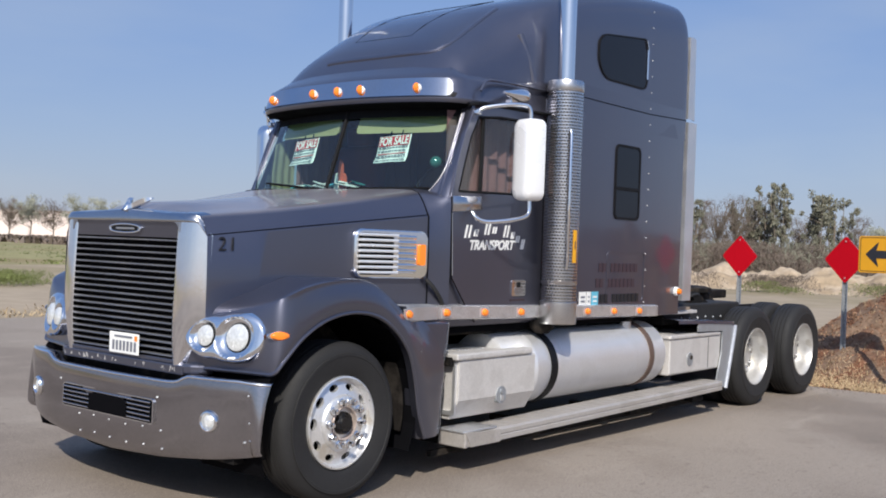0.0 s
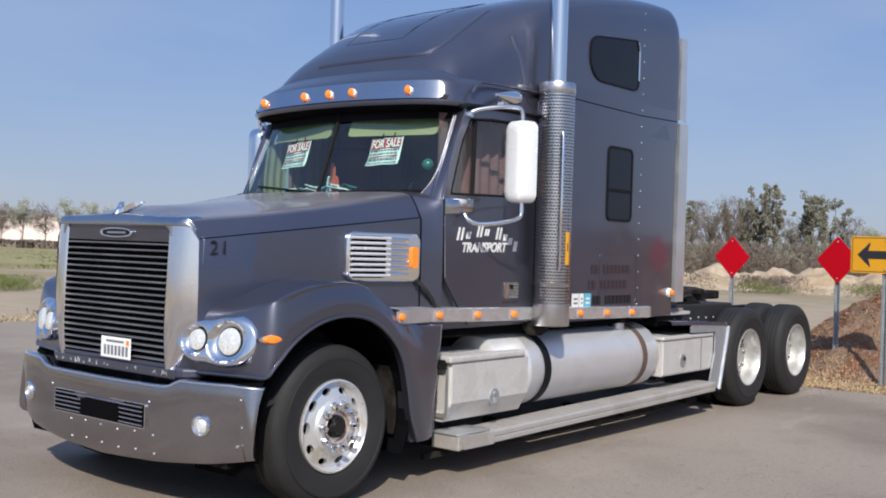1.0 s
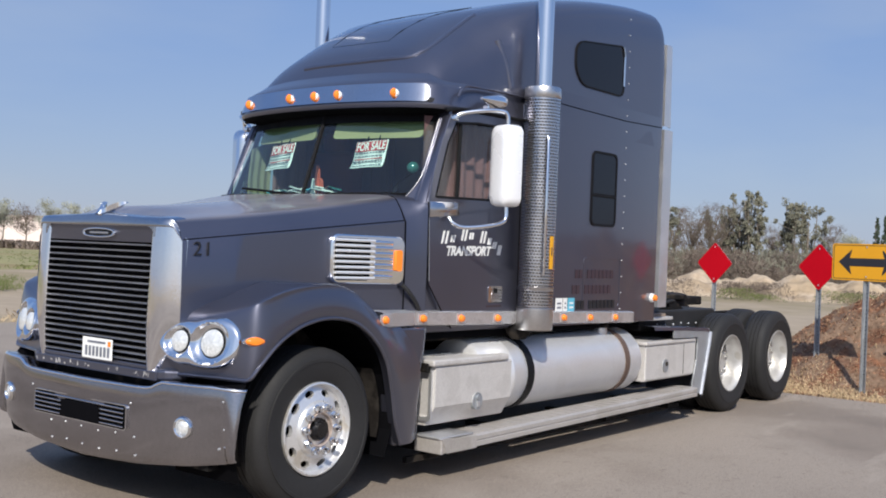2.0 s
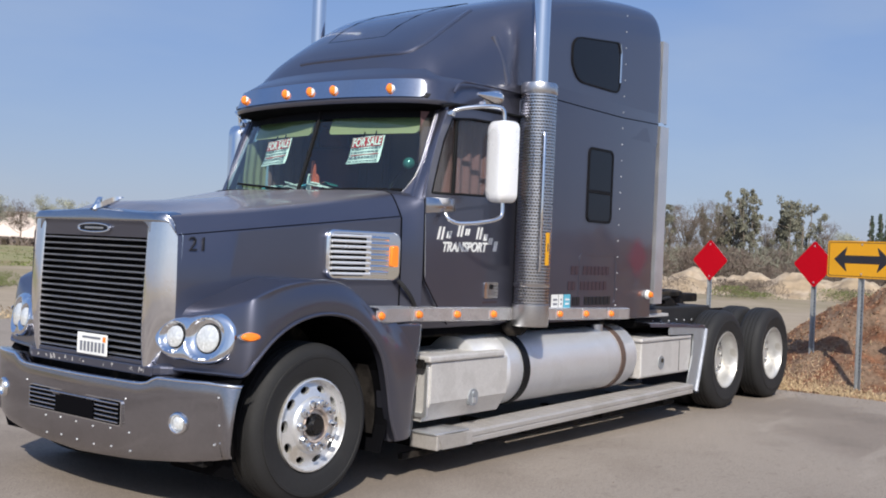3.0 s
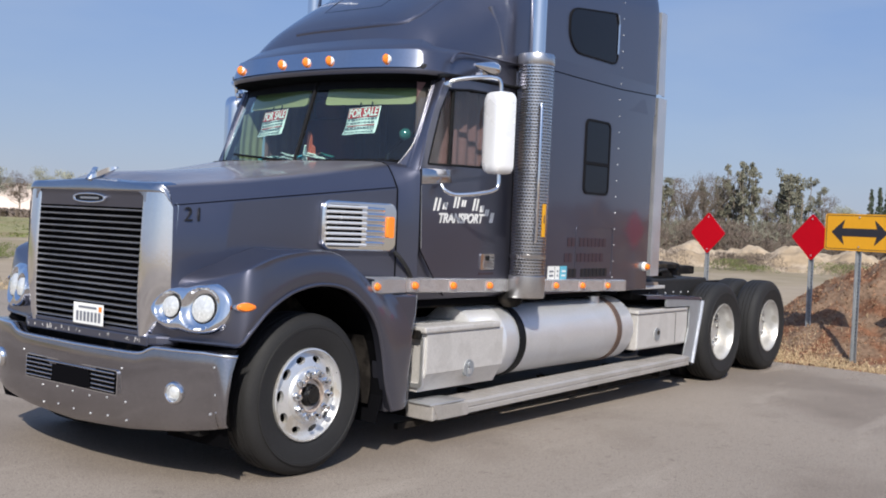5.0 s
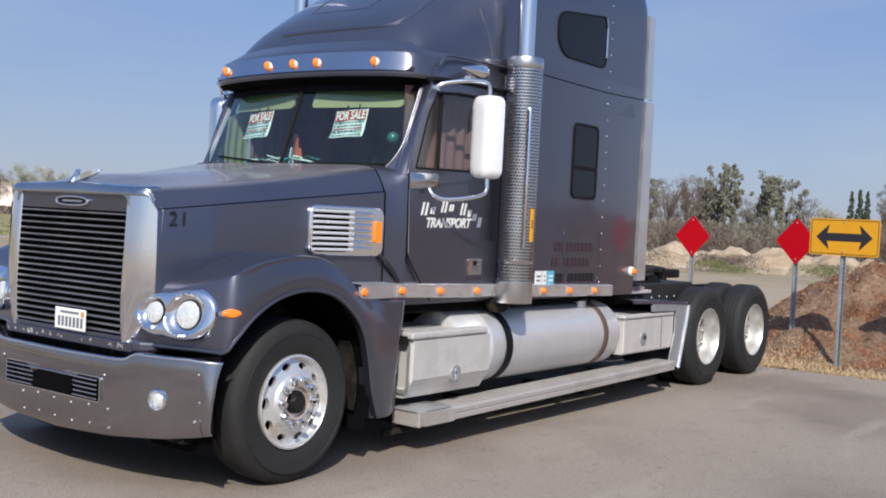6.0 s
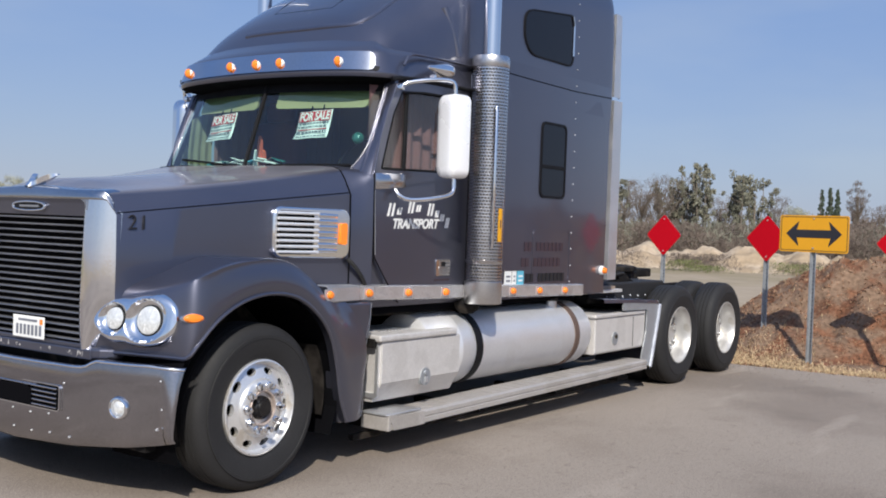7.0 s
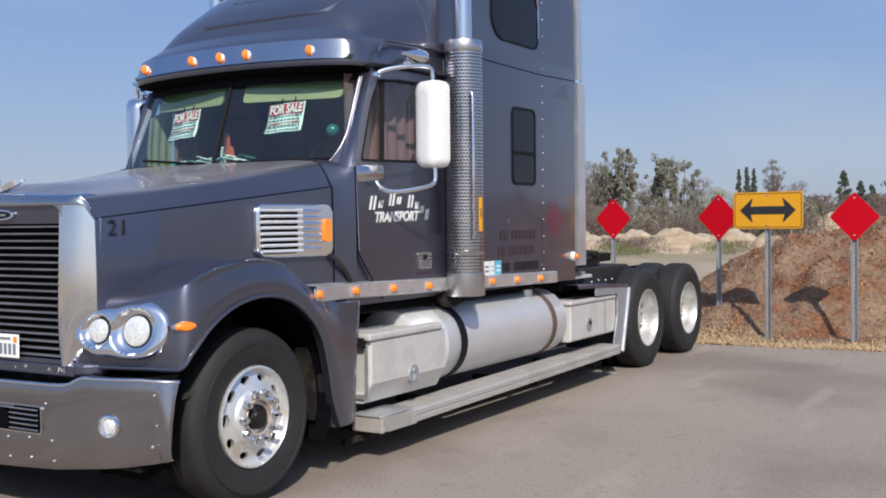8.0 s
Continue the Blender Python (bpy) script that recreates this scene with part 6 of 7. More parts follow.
def disc_with_holes(n, r0, r1, hole_r, a_half, r_half, depth0, depth1, thick):
    """Wheel disc: a ring of sectors, each with an oval hand hole."""
    bm = bmesh.new()
    da = 2 * math.pi / n

    def dep(r):
        return depth0 + (depth1 - depth0) * (r - r0) / (r1 - r0)
    for k in range(n):
        c = da * (k + 0.5)
        out, inn = [], []
        for i in range(24):
            t = 2 * math.pi * i / 24
            q = max(abs(math.cos(t)), abs(math.sin(t)))
            u, v = math.cos(t) / q, math.sin(t) / q
            out.append((c + u * da / 2, (r0 + r1) / 2 + v * (r1 - r0) / 2))
            inn.append((c + math.cos(t) * a_half, hole_r + math.sin(t) * r_half))
        rows = []
        for lst, off in ((out, 0.0), (inn, 0.0), (inn, thick)):
            rows.append([bm.verts.new((r * math.cos(a), dep(r) + off, r * math.sin(a))) for a, r in lst])
        for a, b in zip(rows, rows[1:]):
            for i in range(24):
                j = (i + 1) % 24
                bm.faces.new((a[i], a[j], b[j], b[i]))
    bmesh.ops.remove_doubles(bm, verts=bm.verts, dist=0.0005)
    bmesh.ops.recalc_face_normals(bm, faces=bm.faces)
    return bm


FRONT_TYRE = mesh_of(tyre_mesh(0.485, 0.285), "tyre", RUBBER)
REAR_TYRE = mesh_of(tyre_mesh(0.517, 0.275), "tyre", RUBBER)
FRONT_RIM = mesh_of(merged(lathe([(0.276, 0.06), (0.281, 0.018), (0.279, 0.004), (0.270, 0.000), (0.264, 0.010), (0.260, 0.034), (0.252, 0.042)], 64), disc_with_holes(10, 0.170, 0.254, 0.216, 0.165, 0.021, 0.010, 0.042, 0.03), lathe([(0.170, 0.010), (0.163, -0.004), (0.152, -0.012), (0.110, -0.012), (0.104, -0.006), (0.102, 0.02)], 64), lathe([(0.275, 0.06), (0.26, 0.25), (0.2, 0.25)], 48)), "wheel", RIM)
REAR_RIM = mesh_of(merged(lathe([(0.290, 0.05), (0.300, 0.018), (0.297, 0.004), (0.288, 0.004), (0.280, 0.02), (0.268, 0.05), (0.262, 0.09), (0.258, 0.15), (0.25, 0.165)], 64), disc_with_holes(10, 0.17, 0.252, 0.215, 0.10, 0.020, 0.168, 0.165, -0.02), lathe([(0.17, 0.168), (0.11, 0.165), (0.105, 0.14)], 48)), "wheel", RIM_DULL)
FRONT_HUB = mesh_of(lathe([(0.087, 0.05), (0.086, 0.016), (0.070, 0.012), (0.066, -0.016), (0.058, -0.024), (0.052, -0.022), (0.046, -0.034), (0.0005, -0.036)], 36), "hub", HUB_BLACK)
PILOT_RING = mesh_of(lathe([(0.104, 0.03), (0.104, -0.016), (0.100, -0.020), (0.094, -0.018), (0.088, 0.05)], 40), "pilot_ring", HUB_RING)
REAR_HUB = mesh_of(lathe([(0.105, 0.15), (0.104, 0.13), (0.085, 0.125), (0.08, 0.11), (0.0005, 0.108)], 36), "hub", RIM_DULL)
NUT = mesh_of(merged(lathe([(0.025, 0.0), (0.025, -0.006), (0.019, -0.008)], 12), lathe([(0.0195, -0.004), (0.0195, -0.034), (0.015, -0.046), (0.0005, -0.049)], 8)), "lug_nut", CHROME)
DRUM = mesh_of(lathe([(0.10, 0.09), (0.268, 0.09), (0.268, 0.10), (0.21, 0.17), (0.215, 0.30), (0.10, 0.31)], 40), "brake_drum", CHASSIS)


def build_wheel(x, r, side, rear):
    y0 = 0.055
    lab = "polished rear wheel with deep dish" if rear else "polished front wheel with ten hand holes"
    w = part("rear_wheel" if rear else "front_wheel", REAR_RIM if rear else FRONT_RIM, None, truck, lab, at=(x, far(y0, side), r))
    w.rotation_euler = (0, radians(9 if rear else 20), 0 if side == 0 else math.pi)
    part("tyre", REAR_TYRE if rear else FRONT_TYRE, None, w, at=(0, 0, 0))
    if rear:
        part("inner_tyre", REAR_TYRE, None, w, at=(0, 0.325, 0))
    part("hub", REAR_HUB if rear else FRONT_HUB, None, w)
    if not rear:
        part("pilot_ring", PILOT_RING, None, w, "rust-stained hub pilot ring")
    part("brake_drum", DRUM, None, w, at=(0, 0.10 if rear else 0.02, 0))
    for k in range(10):
        a = 2 * math.pi * (k + 0.5) / 10
        part("lug_nut", NUT, None, w, at=((0.143 if rear else 0.132) * math.cos(a), 0.165 if rear else -0.010, (0.143 if rear else 0.132) * math.sin(a)))


for s in (0, 1):
    build_side_gear(s)
    build_wheel(-0.012, 0.483, s, False)
    build_wheel(6.14, 0.512, s, True)
    build_wheel(7.48, 0.512, s, True)
build_chassis()

# ---- road signs ----


def post_and(name, at, face, label, group=""):
    e = thing(name, at, label, "road sign", group, in_place=False)
    e.rotation_euler = (0, 0, radians(face - 180))
    return e


def channel_post(e, top, low=-0.3):
    """U-section steel post with holes, standing at the thing's origin; the sign faces -x."""
    sec = [(0.0, -0.04), (0.0, -0.028), (0.03, -0.016), (0.03, 0.016), (0.0, 0.028), (0.0, 0.04), (0.006, 0.04), (0.006, 0.031), (0.036, 0.018), (0.036, -0.018), (0.006, -0.031), (0.006, -0.04)]
    bm = bmesh.new()
    a = [bm.verts.new((x, y, low)) for x, y in sec]
    b = [bm.verts.new((x, y, top)) for x, y in sec]
    for i in range(len(sec)):
        j = (i + 1) % len(sec)
        bm.faces.new((a[i], a[j], b[j], b[i]))
    bm.faces.new(b)
    bmesh.ops.recalc_face_normals(bm, faces=bm.faces)
    p = part("post", bm, STEEL, e, "galvanised channel post")
    holes = bmesh.new()
    z = 0.15
    while z < top - 0.1:
        lathe([(0.006, 0.0), (0.006, -0.0012), (0.0003, -0.0014)], 6, (0.030, 0, z), "x", holes)
        z += 0.05
    tagged(part("post_holes", holes, NEAR_BLACK, p), kind="stuff")
    return p


def bolt(e, y, z):
    part("bolt", lathe([(0.012, 0.0), (0.010, -0.006), (0.0005, -0.008)], 10, (-0.012, y, z), "x"), ALU, e)


def diamond_sign(at, face, centre, size=1.0, group="red end-of-road markers"):
    e = post_and("diamond_sign", at, face, "red diamond end-of-road marker on a steel post", group)
    s = 0.457 / math.sqrt(2) * size
    r = 0.035
    pts = []
    for k in range(4):
        a0 = 90 * k
        cx, cz = (s - r * 1.414) * math.cos(radians(a0)), (s - r * 1.414) * math.sin(radians(a0))
        for q in range(5):
            a = radians(a0 - 45 + 90 * q / 4)
            pts.append((cx + r * math.cos(a), centre + cz + r * math.sin(a)))
    part("panel", plate(pts, -0.008, -0.004, to=lambda y, x, z: (x, y, z)), REDSIGN, e, "red reflective diamond panel")
    part("panel_back", plate(pts, -0.004, 0.0, to=lambda y, x, z: (x, y, z)), ALU, e)
    bolt(e, 0, centre + s - 0.075)
    bolt(e, 0, centre - s + 0.075)
    channel_post(e, centre + s - 0.06)
    return e


def arrow_sign(at, face, centre):
    e = post_and("arrow_sign", at, face, "yellow sign with a black double-headed arrow on a steel post")
    w, h = 0.457, 0.2285
    part("panel", plate(rounded(-w, w, centre - h, centre + h, 0.03), -0.008, -0.003, to=lambda y, x, z: (x, y, z)), YELLOW, e, "yellow sign panel")
    part("panel_back", plate(rounded(-w, w, centre - h, centre + h, 0.03), -0.003, 0.0, to=lambda y, x, z: (x, y, z)), ALU, e)
    part("border", ring_plate(rounded(-w + 0.016, w - 0.016, centre - h + 0.016, centre + h - 0.016, 0.025), rounded(-w + 0.024, w - 0.024, centre - h + 0.024, centre + h - 0.024, 0.02), -0.0095, -0.008, to=lambda y, x, z: (x, y, z)), ARROW, e)
    a = [(0.37, 0), (0.20, 0.155), (0.20, 0.135), (0.225, 0.05), (-0.225, 0.05), (-0.20, 0.135), (-0.20, 0.155), (-0.37, 0), (-0.20, -0.155), (-0.20, -0.135), (-0.225, -0.05), (0.225, -0.05), (0.20, -0.135), (0.20, -0.155)]
    part("arrow", plate([(y, centre + z) for y, z in a], -0.0105, -0.008, to=lambda y, x, z: (x, y, z)), ARROW, e, "black double-headed arrow")
    bolt(e, 0, centre + h - 0.04)
    bolt(e, 0, centre - h + 0.05)
    channel_post(e, centre + h - 0.03)
    return e


diamond_sign((11.0, 2.40, 0.0), 168, 1.55)
diamond_sign((9.95, 0.44, 0.08), 166, 1.475)
diamond_sign((9.02, -1.48, 0.10), 173, 1.445, 0.93)
arrow_sign((8.95, -0.47, 0.10), 168, 1.535)

# ---- mulch mound ----


def ridge_height(y):
    return float(np.interp(y, [-16, -12, -8, -5, -3, -1.5, -1.0, -0.57, -0.17, 0.24, 0.66, 1.2, 1.9, 2.6], [0.0, 1.1, 1.8, 1.85, 1.62, 1.38, 1.29, 1.21, 1.10, 0.99, 0.84, 0.50, 0.1, 0.0]))


def mound_height(x, y):
    foot = min(9.75, max(9.02, 9.15 + 0.37 * (-0.25 - y))) + 0.10 * math.sin(y * 2.3)
    u = max(0.0, min(1.0, (x - foot) / 3.0))
    v = max(0.0, min(1.0, (19.0 - x) / 5.0))
    s = 1 - (1 - u) ** 2.1
    rough = 0.26 * noise.noise((x * 1.1, y * 1.1, 3.1)) + 0.20 * noise.noise((x * 3.2, y * 3.2, 7.7)) + 0.08 * noise.noise((x * 8, y * 8, 1.7))
    h = ridge_height(y + 0.45 * max(0.0, 11.5 - x)) * s * v * v * (3 - 2 * v)
    return h + rough * min(1.0, h * 2.2) * (0.5 + 0.5 * min(1, h))


def build_mound():
    nx, ny = 120, 190
    bm = bmesh.new()
    v = [[None] * (ny + 1) for _ in range(nx + 1)]
    for i in range(nx + 1):
        for j in range(ny + 1):
            x, y = 8.6 + (19.4 - 8.6) * (i / nx) ** 1.5, 2.8 - 19.0 * (j / ny) ** 1.35
            v[i][j] = bm.verts.new((x, y, mound_height(x, y) - 0.028 + 0.07 * min(1, max(0, (x - 8.6) / 0.5)) * (1 if y < 1.6 else max(0, 2.6 - y))))
    for i in range(nx):
        for j in range(ny):
            bm.faces.new((v[i][j], v[i + 1][j], v[i + 1][j + 1], v[i][j + 1]))
    tagged(part("mulch_mound", bm, MULCH, smooth=True), "heap of red-brown mulch and soil at the pavement's edge", "mound")


def scatter(name, mat, label, category, n, where, size, flat=0.3, seed=1, upright=False):
    """One mesh of many small slivers or clods, placed by where(rnd) -> point."""
    rnd = random.Random(seed)
    verts, faces = [], []
    for _ in range(n):
        p = Vector(where(rnd))
        s = size * rnd.uniform(0.45, 1.5)
        if upright:
            a, lean = rnd.uniform(0, 2 * math.pi), rnd.uniform(0.1, upright)
            d = Vector((math.cos(a) * lean, math.sin(a) * lean, 1)).normalized()
            w = Vector((-math.sin(a), math.cos(a), 0)) * s * flat
            k = len(verts)
            bend = Vector((math.cos(a), math.sin(a), 0)) * s * 0.25 * lean
            verts += [p - w, p + w, p + d * s * 0.6 + w * 0.7, p + d * s * 0.6 - w * 0.7, p + d * s + bend]
            faces += [(k, k + 1, k + 2, k + 3), (k + 3, k + 2, k + 4)]
        else:
            r = Euler([rnd.uniform(0, 6.3) for _ in range(3)]).to_matrix()
            k = len(verts)
            for q in ((-1, -flat, -flat * 0.5), (1, -flat * 0.7, -flat * 0.4), (0.9, flat, -flat * 0.5), (-0.8, flat * 0.8, -flat * 0.3), (0, 0, flat * 0.9)):
                verts.append(p + r @ (Vector(q) * s * 0.5))
            faces += [(k, k + 3, k + 2, k + 1), (k, k + 1, k + 4), (k + 1, k + 2, k + 4), (k + 2, k + 3, k + 4), (k + 3, k, k + 4)]
    me = bpy.data.meshes.new(name)
    me.from_pydata([tuple(q) for q in verts], [], faces)
    me.materials.append(mat)
    return tagged(new(name, me), label, category, kind="stuff")


build_mound()


def on_mound(rnd):
    x, y = 9.1 + 4.0 * rnd.random() ** 1.3, 1.9 - 9.0 * rnd.random() ** 1.3
    return (x, y, mound_height(x, y) + 0.02)


scatter("mulch_chips", CHIP, "loose bark chips and clods on the mound", "mulch", 42000, on_mound, 0.055, 0.42, 11)
scatter("mulch_straw", STRAW, "dry straw and twigs strewn over the mound", "straw", 3200, on_mound, 0.10, 0.07, 12)


def on_verge(rnd):
    y = 1.9 - 12.0 * rnd.random() ** 1.1
    x = 8.45 + 0.10 * math.sin(y * 2.1) + abs(rnd.gauss(0, 0.52)) * (0.8 + 0.4 * math.sin(y * 1.3)) - 0.05 * rnd.random()
    return (x, y, max(0.0, min(0.05, (x - 8.6) * 0.1)) + mound_height(x, y) - 0.01)


scatter("verge_straw", STRAW, "dry straw-coloured grass along the pavement's edge", "dry grass", 4800, on_verge, 0.065, 0.05, 13, upright=3.4)
scatter("verge_litter", STRAW, "flattened dry grass litter", "dry grass", 22000, on_verge, 0.075, 0.09, 14)
scatter("verge_chips", CHIP, "bark chips and soil fallen among the dry grass", "mulch", 9000, on_verge, 0.045, 0.4, 17)
scatter("far_verge_grass", STRAW, "dry grass along the lot's far edge", "dry grass", 3500, lambda r: (-12 + 26 * r.random(), 13.3 + abs(r.gauss(0, 0.9)), -0.02), 0.085, 0.12, 15, upright=2.6)


# loose grit on the asphalt
scatter("grit", GRIT, "scattered grit and small stones on the asphalt", "grit", 1300, lambda r: (-3.0 + 11.0 * r.random(), -4.5 + 4.4 * r.random() ** 0.8, 0.001), 0.008, 0.55, 41)
scatter("lot_grit", GRIT, "small stones scattered near the lot's edge", "grit", 900, lambda r: (8.4 - abs(r.gauss(0, 0.7)), 1.5 - 7.0 * r.random(), 0.002), 0.014, 0.5, 43)

# ---- rough ground, spoil heaps and weeds ----


def spoil_mound(at, lx, ly, h, turn, seed):
    bm = bmesh.new()
    n = 44
    v = []
    for i in range(n + 1):
        row = []
        for j in range(n + 1):
            u, w = 2 * i / n - 1, 2 * j / n - 1
            r = min(1.0, math.hypot(u, w))
            z = (1 - r * r) ** 1.2 * h * (1 + 0.55 * noise.noise((u * 2.2 + seed, w * 2.2, 0))) + (0.22 * h * noise.noise((u * 5, w * 5, seed)) + 0.10 * h * noise.noise((u * 13, w * 13, seed))) * (1 - r * r)
            row.append(bm.verts.new((u * lx, w * ly, z - 0.05)))
        v.append(row)
    for i in range(n):
        for j in range(n):
            bm.faces.new((v[i][j], v[i + 1][j], v[i + 1][j + 1], v[i][j + 1]))
    ob = part("spoil_mound", bm, SAND, smooth=True)
    ob.location = (*at, 0)
    ob.rotation_euler = (0, 0, radians(turn))
    tagged(ob, "low pale heap of dumped sandy soil", "earth mound", "row of spoil heaps")


def polar(az, d, eye=(-4.5, -4.2)):
    return (eye[0] + d * math.cos(radians(az)), eye[1] + d * math.sin(radians(az)))


for k, (az, d, lx, ly, h) in enumerate(((27.5, 54, 3.5, 2.4, 1.1), (24.4, 52, 3.2, 2.4, 1.05), (21.6, 53, 3.0, 2.4, 1.05), (18.9, 51, 3.3, 2.4, 1.1), (16.4, 50, 2.6, 2.4, 1.1), (14.5, 50, 2.4, 2.0, 0.9), (11.0, 62, 4.5, 3.0, 1.9), (6.5, 60, 5.0, 3.0, 2.0))):
    spoil_mound(polar(az, d), lx * 0.85, ly, h * 0.84, az + 90, k * 3.7)


def weeds_at(az0, az1, d0, d1, n, size, seed, name="weeds", mat=None, label="green weeds growing in rough dirt", lean=1.0, clump=14, flat=0.12):
    rnd = random.Random(seed)
    spots = [polar(rnd.uniform(az0, az1), rnd.uniform(d0, d1)) for _ in range(clump)]

    def where(r):
        c = spots[r.randrange(clump)]
        q = abs(r.gauss(0, 0.5))
        a = r.uniform(0, 6.3)
        return (c[0] + q * 1.7 * math.cos(a), c[1] + q * 1.7 * math.sin(a), -0.03)
    scatter(name, mat or WEED, label, "weeds", n, where, size, flat, seed + 1, upright=lean)


def thicket(name, az0, az1, d0, d1, n, h, size, mat, label, seed, count=70):
    """Low unbroken brush in front of the far trees."""
    rnd = random.Random(seed)
    humps = [(*polar(rnd.uniform(az0, az1), rnd.uniform(d0, d1)), h * rnd.uniform(0.5, 1.1), rnd.uniform(0.8, 1.9)) for _ in range(count)]

    def where(r):
        x, y, hh, w = humps[r.randrange(count)]
        u = r.random() ** 0.7
        a = r.uniform(0, 6.3)
        q = w * math.sqrt(r.random()) * (1.1 - 0.5 * u)
        return (x + q * math.cos(a), y + q * math.sin(a), hh * u)
    scatter(name, mat, label, "brush", n, where, size, 0.10, seed + 1)


thicket("weeds", 14, 28, 46, 48, 1900, 0.5, 0.12, WEED, "low green weeds by the spoil heaps", 21, 4)
thicket("dry_weeds", 13, 29, 47, 49, 5500, 0.85, 0.15, BRUSH, "low dry weeds by the spoil heaps", 23, 9)
thicket("roadside_weeds", 60.4, 66, 31, 33.5, 7000, 0.36, 0.10, WEED, "low green weeds beside the dirt track", 25, 8)
weeds_at(50, 78, 48, 110, 9000, 0.10, 27, "field_grass", WEED, "patches of green grass in the field", clump=240, flat=0.3)
weeds_at(50, 78, 112, 150, 22000, 0.60, 29, "field_brush", BRUSH, "low brown brush along the field", clump=120, flat=0.3)

# ---- trees and far things ----


def tree(at, height, spread, kind, seed, label, trunk_part=0.3, leaves=2600, leaf=0.16):
    """Tapered trunk, limbs, and a crown of many small leaves in uneven clumps."""
    rnd = random.Random(seed)
    e = thing("tree", (at[0], at[1], 0), label, "tree", "far trees", in_place=False)
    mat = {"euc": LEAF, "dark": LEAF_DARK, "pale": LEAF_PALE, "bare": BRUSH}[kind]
    wood = bmesh.new()
    top = Vector((rnd.uniform(-0.2, 0.2), rnd.uniform(-0.2, 0.2), height * (0.95 if kind == "dark" else 0.75)))
    tube(smooth_path([(0, 0, -0.1), (top.x * 0.4 + 0.1, top.y * 0.3, top.z * 0.4), tuple(top)], 4), 0.035 * height * 0.7, 8, wood, taper=0.02)
    clumps = []
    if kind == "dark":
        for k in range(110):
            t = rnd.random()
            z = height * (0.12 + 0.88 * t)
            r = spread * (1 - t) ** 0.8 * rnd.uniform(0.3, 1.0)
            a = rnd.uniform(0, 6.3)
            clumps.append((Vector((r * math.cos(a), r * math.sin(a), z)), spread * (0.12 + 0.22 * (1 - t))))
    elif kind == "euc":
        for k in range(5):
            a, out = rnd.uniform(0, 6.3), spread * rnd.uniform(0.25, 0.95)
            foot = Vector((0.1 * math.cos(a), 0.1 * math.sin(a), height * rnd.uniform(0.05, 0.22)))
            tip = Vector((out * math.cos(a), out * math.sin(a), height * rnd.uniform(0.78, 1.0)))
            bow = foot.lerp(tip, 0.5) + Vector((0.18 * out * math.cos(a), 0.18 * out * math.sin(a), -0.2))
            line = smooth_path([tuple(foot), tuple(bow), tuple(tip)], 5)
            tube(line, 0.010 * height, 6, wood, taper=0.02)
            for q in range(13):
                p = Vector(line[min(len(line) - 1, int(len(line) * rnd.uniform(0.40, 1.0)))])
                clumps.append((p + Vector((rnd.gauss(0, 0.15), rnd.gauss(0, 0.15), rnd.gauss(0, 0.2))), spread * rnd.uniform(0.10, 0.22)))
            for q in range(3):
                p = Vector(line[int(len(line) * rnd.uniform(0.3, 0.8))])
                e2 = p + Vector((rnd.gauss(0, 0.5), rnd.gauss(0, 0.5), rnd.uniform(0.4, 0.9)))
                tube([tuple(p), tuple(p.lerp(e2, 0.5) + Vector((0, 0, -0.06))), tuple(e2)], 0.028, 5, wood, taper=0.01)
                clumps.append((e2, spread * rnd.uniform(0.10, 0.20)))
    else:
        for k in range({"bare": 34}.get(kind, 18)):
            a = rnd.uniform(0, 6.3)
            t = rnd.uniform(trunk_part, 0.9)
            p0 = top * min(1, t * 0.9)
            r = spread * rnd.uniform(0.35, 1.0) * math.sin(math.pi * (0.25 + 0.65 * t))
            p1 = Vector((r * math.cos(a), r * math.sin(a), height * min(0.98, t + rnd.uniform(0.08, 0.25))))
            mid = (p0 + p1) / 2 + Vector((rnd.uniform(-0.2, 0.2), rnd.uniform(-0.2, 0.2), -0.15))
            tube(smooth_path([tuple(p0), tuple(mid), tuple(p1)], 3), 0.012 * height * 0.6, 5, wood, taper=0.012)
            clumps.append((p1, spread * rnd.uniform(0.16, 0.34)))
            clumps.append((mid + Vector((0, 0, 0.3)), spread * rnd.uniform(0.14, 0.28)))
    part("trunk", wood, BARK, e, smooth=True)
    verts, faces = [], []
    for k in range(leaves):
        c, r = clumps[rnd.randrange(len(clumps))]
        d = Vector((rnd.gauss(0, 1), rnd.gauss(0, 1), rnd.gauss(0, 1.5 if kind == "euc" else 0.8))).normalized() * r * rnd.random() ** 0.5
        p = c + d
        s = leaf * rnd.uniform(0.5, 1.4)
        m = Euler([rnd.uniform(0, 6.3) for _ in range(3)]).to_matrix()
        n = len(verts)
        wd = 0.45 if kind != "bare" else 0.12
        verts += [tuple(p + m @ Vector(q)) for q in ((-s, 0, 0), (0, s * wd, s * 0.1), (s, 0, 0), (0, -s * wd, s * 0.1))]
        faces.append((n, n + 1, n + 2, n + 3))
    me = bpy.data.meshes.new("crown")
    me.from_pydata(verts, [], faces)
    me.materials.append(mat)
    part("crown", me, None, e)


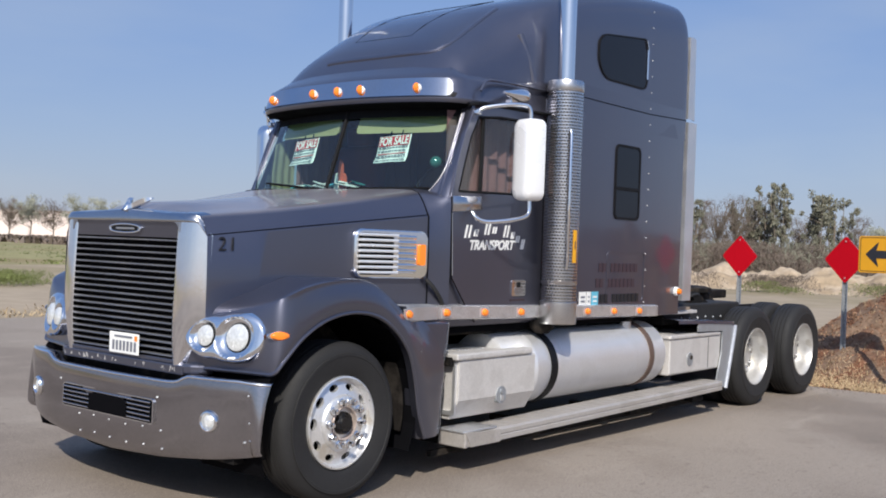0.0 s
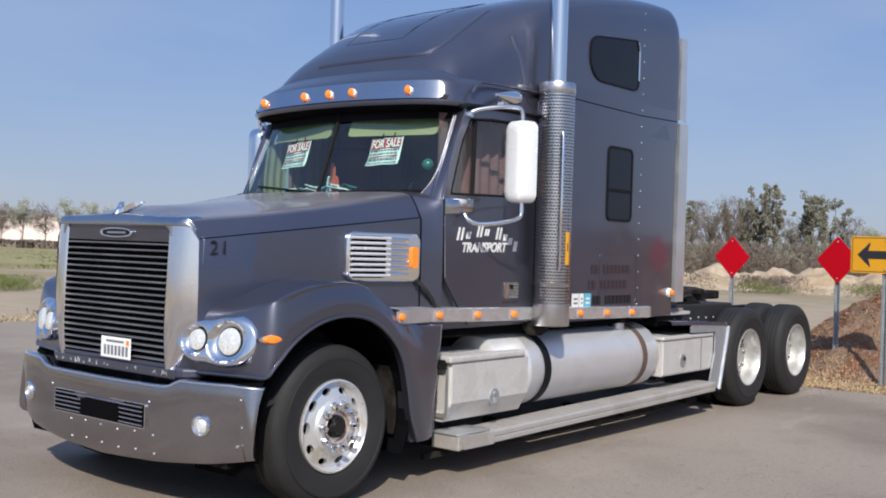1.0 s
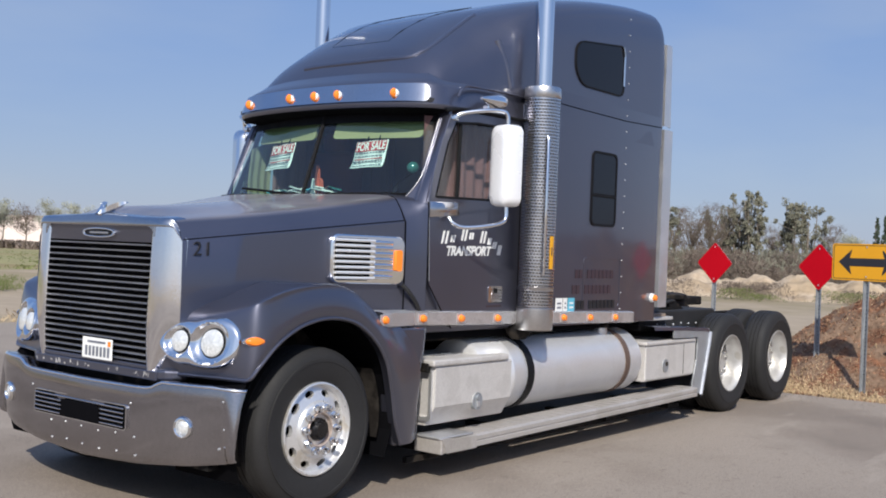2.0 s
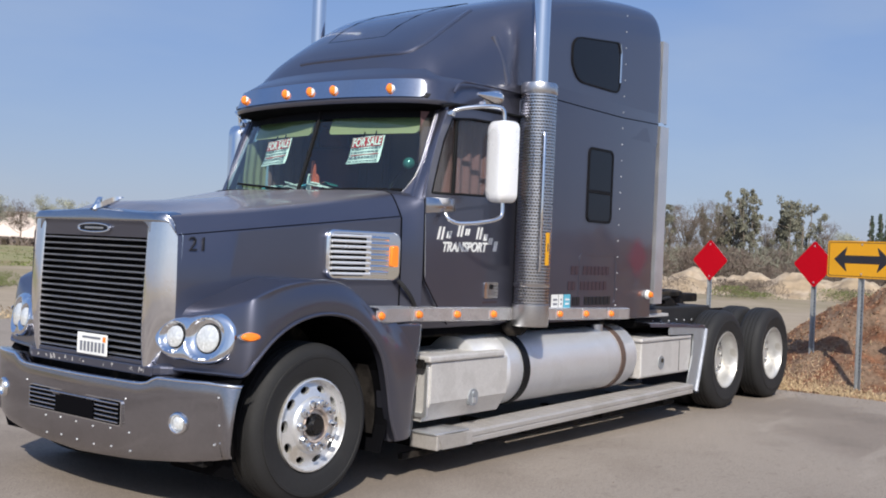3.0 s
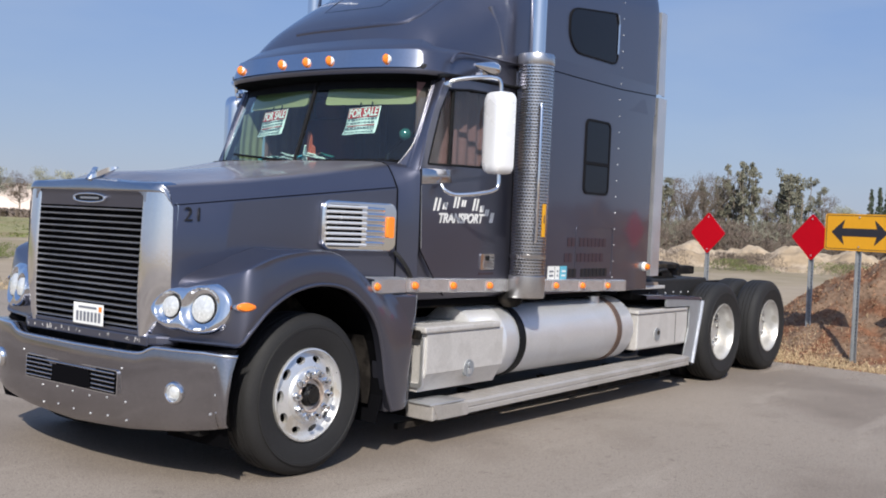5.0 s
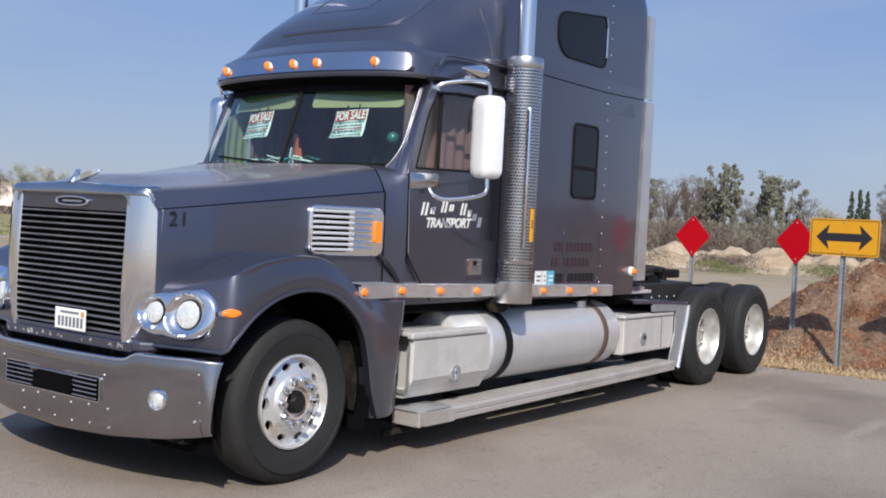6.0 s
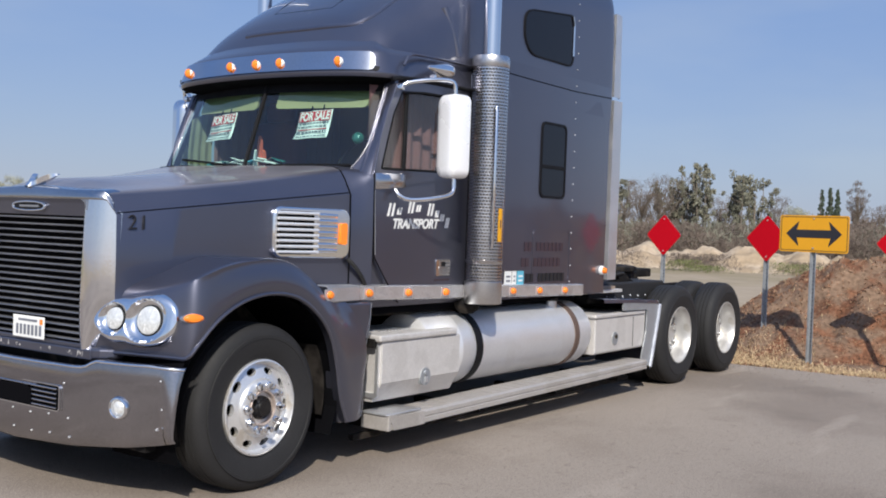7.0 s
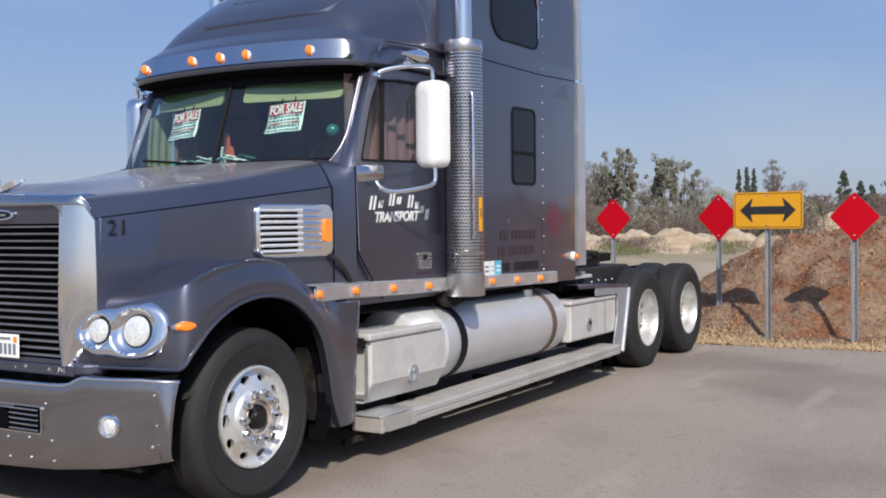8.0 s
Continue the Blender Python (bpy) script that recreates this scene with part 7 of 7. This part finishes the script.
for k, (az, d, h, sp, kind) in enumerate((
        (26.3, 70, 5.2, 1.3, "euc"), (25.6, 72, 5.0, 1.6, "bare"), (24.6, 74, 5.0, 1.9, "bare"), (23.7, 74, 5.4, 1.8, "bare"), (23.1, 76, 5.6, 1.5, "euc"), (22.3, 75, 6.3, 1.2, "euc"), (21.4, 74, 6.0, 1.2, "euc"), (22.8, 78, 5.6, 2.2, "bare"), (20.4, 78, 4.2, 1.6, "bare"), (19.6, 74, 5.7, 1.5, "euc"), (18.9, 74, 6.0, 1.5, "euc"), (17.9, 76, 4.2, 1.4, "bare"), (16.9, 74, 3.4, 1.6, "pale"),
        (15.6, 120, 6.8, 0.7, "dark"), (15.2, 120, 7.0, 0.8, "dark"), (14.85, 120, 6.8, 0.7, "dark"), (13.9, 110, 7.2, 1.4, "bare"), (12.9, 115, 5.0, 2.2, "bare"), (10.5, 110, 6.0, 1.3, "dark"), (9.7, 112, 5.0, 1.3, "dark"), (9.2, 110, 4.5, 1.5, "dark"), (7.9, 100, 7.4, 2.2, "dark"), (6.6, 100, 6.4, 2.4, "dark"),
        (62.6, 170, 5.8, 2.8, "pale"), (61.6, 165, 5.6, 2.4, "bare"), (60.6, 170, 6.2, 3.2, "pale"), (59.5, 168, 5.6, 2.8, "bare"), (58.2, 160, 6.0, 3.4, "pale"), (57.0, 165, 5.8, 3.0, "pale"), (64.0, 170, 6.0, 3.2, "pale"), (63.3, 172, 5.6, 2.6, "bare"), (65.4, 170, 5.6, 3.2, "pale"))):
    lab = {"euc": "eucalyptus-like tree with thin grey-green crown", "bare": "bare winter tree with grey-brown twigs", "dark": "dark narrow far-off conifer tree", "pale": "round tree with pale green crown"}[kind]
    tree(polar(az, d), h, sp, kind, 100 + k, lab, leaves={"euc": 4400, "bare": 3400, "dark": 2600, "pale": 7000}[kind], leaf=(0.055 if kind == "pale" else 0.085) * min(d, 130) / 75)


thicket("grey_thicket", 12, 29, 57, 70, 42000, 2.2, 0.26, BRUSH, "tangled grey-brown brush behind the spoil heaps", 31)
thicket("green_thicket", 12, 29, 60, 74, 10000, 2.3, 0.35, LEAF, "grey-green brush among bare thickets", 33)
thicket("far_thicket", 2, 16, 84, 104, 30000, 3.2, 0.4, BRUSH, "distant grey-brown brush", 35)
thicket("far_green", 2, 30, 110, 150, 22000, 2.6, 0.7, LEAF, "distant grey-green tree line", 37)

# long pale building beyond the field
hall = thing("warehouse", (*polar(62, 250), 0), "long pale pink warehouse beyond the field", "building")
hc = Vector((*polar(62, 250), 0))
m = Matrix.Translation(hc) @ pose(0, 0, 0, 0, 0, -28)
part("wall", boxed(-60, 60, 0, 18, -0.1, 5.5, m=m), WALLPINK, hall)
part("roof", boxed(-60.4, 60.4, -0.4, 18.4, 5.5, 5.7, m=m), ROOFING, hall)
for k in range(12):
    part("wall_pilaster", boxed(-55 + k * 10, -54.2 + k * 10, -0.3, 0, 0, 5.5, m=m), WALLPINK, hall)
    part("loading_door", boxed(-51 + k * 10, -47.5 + k * 10, -0.06, 0.05, 0, 3.0, m=m), WALLPINK, hall)
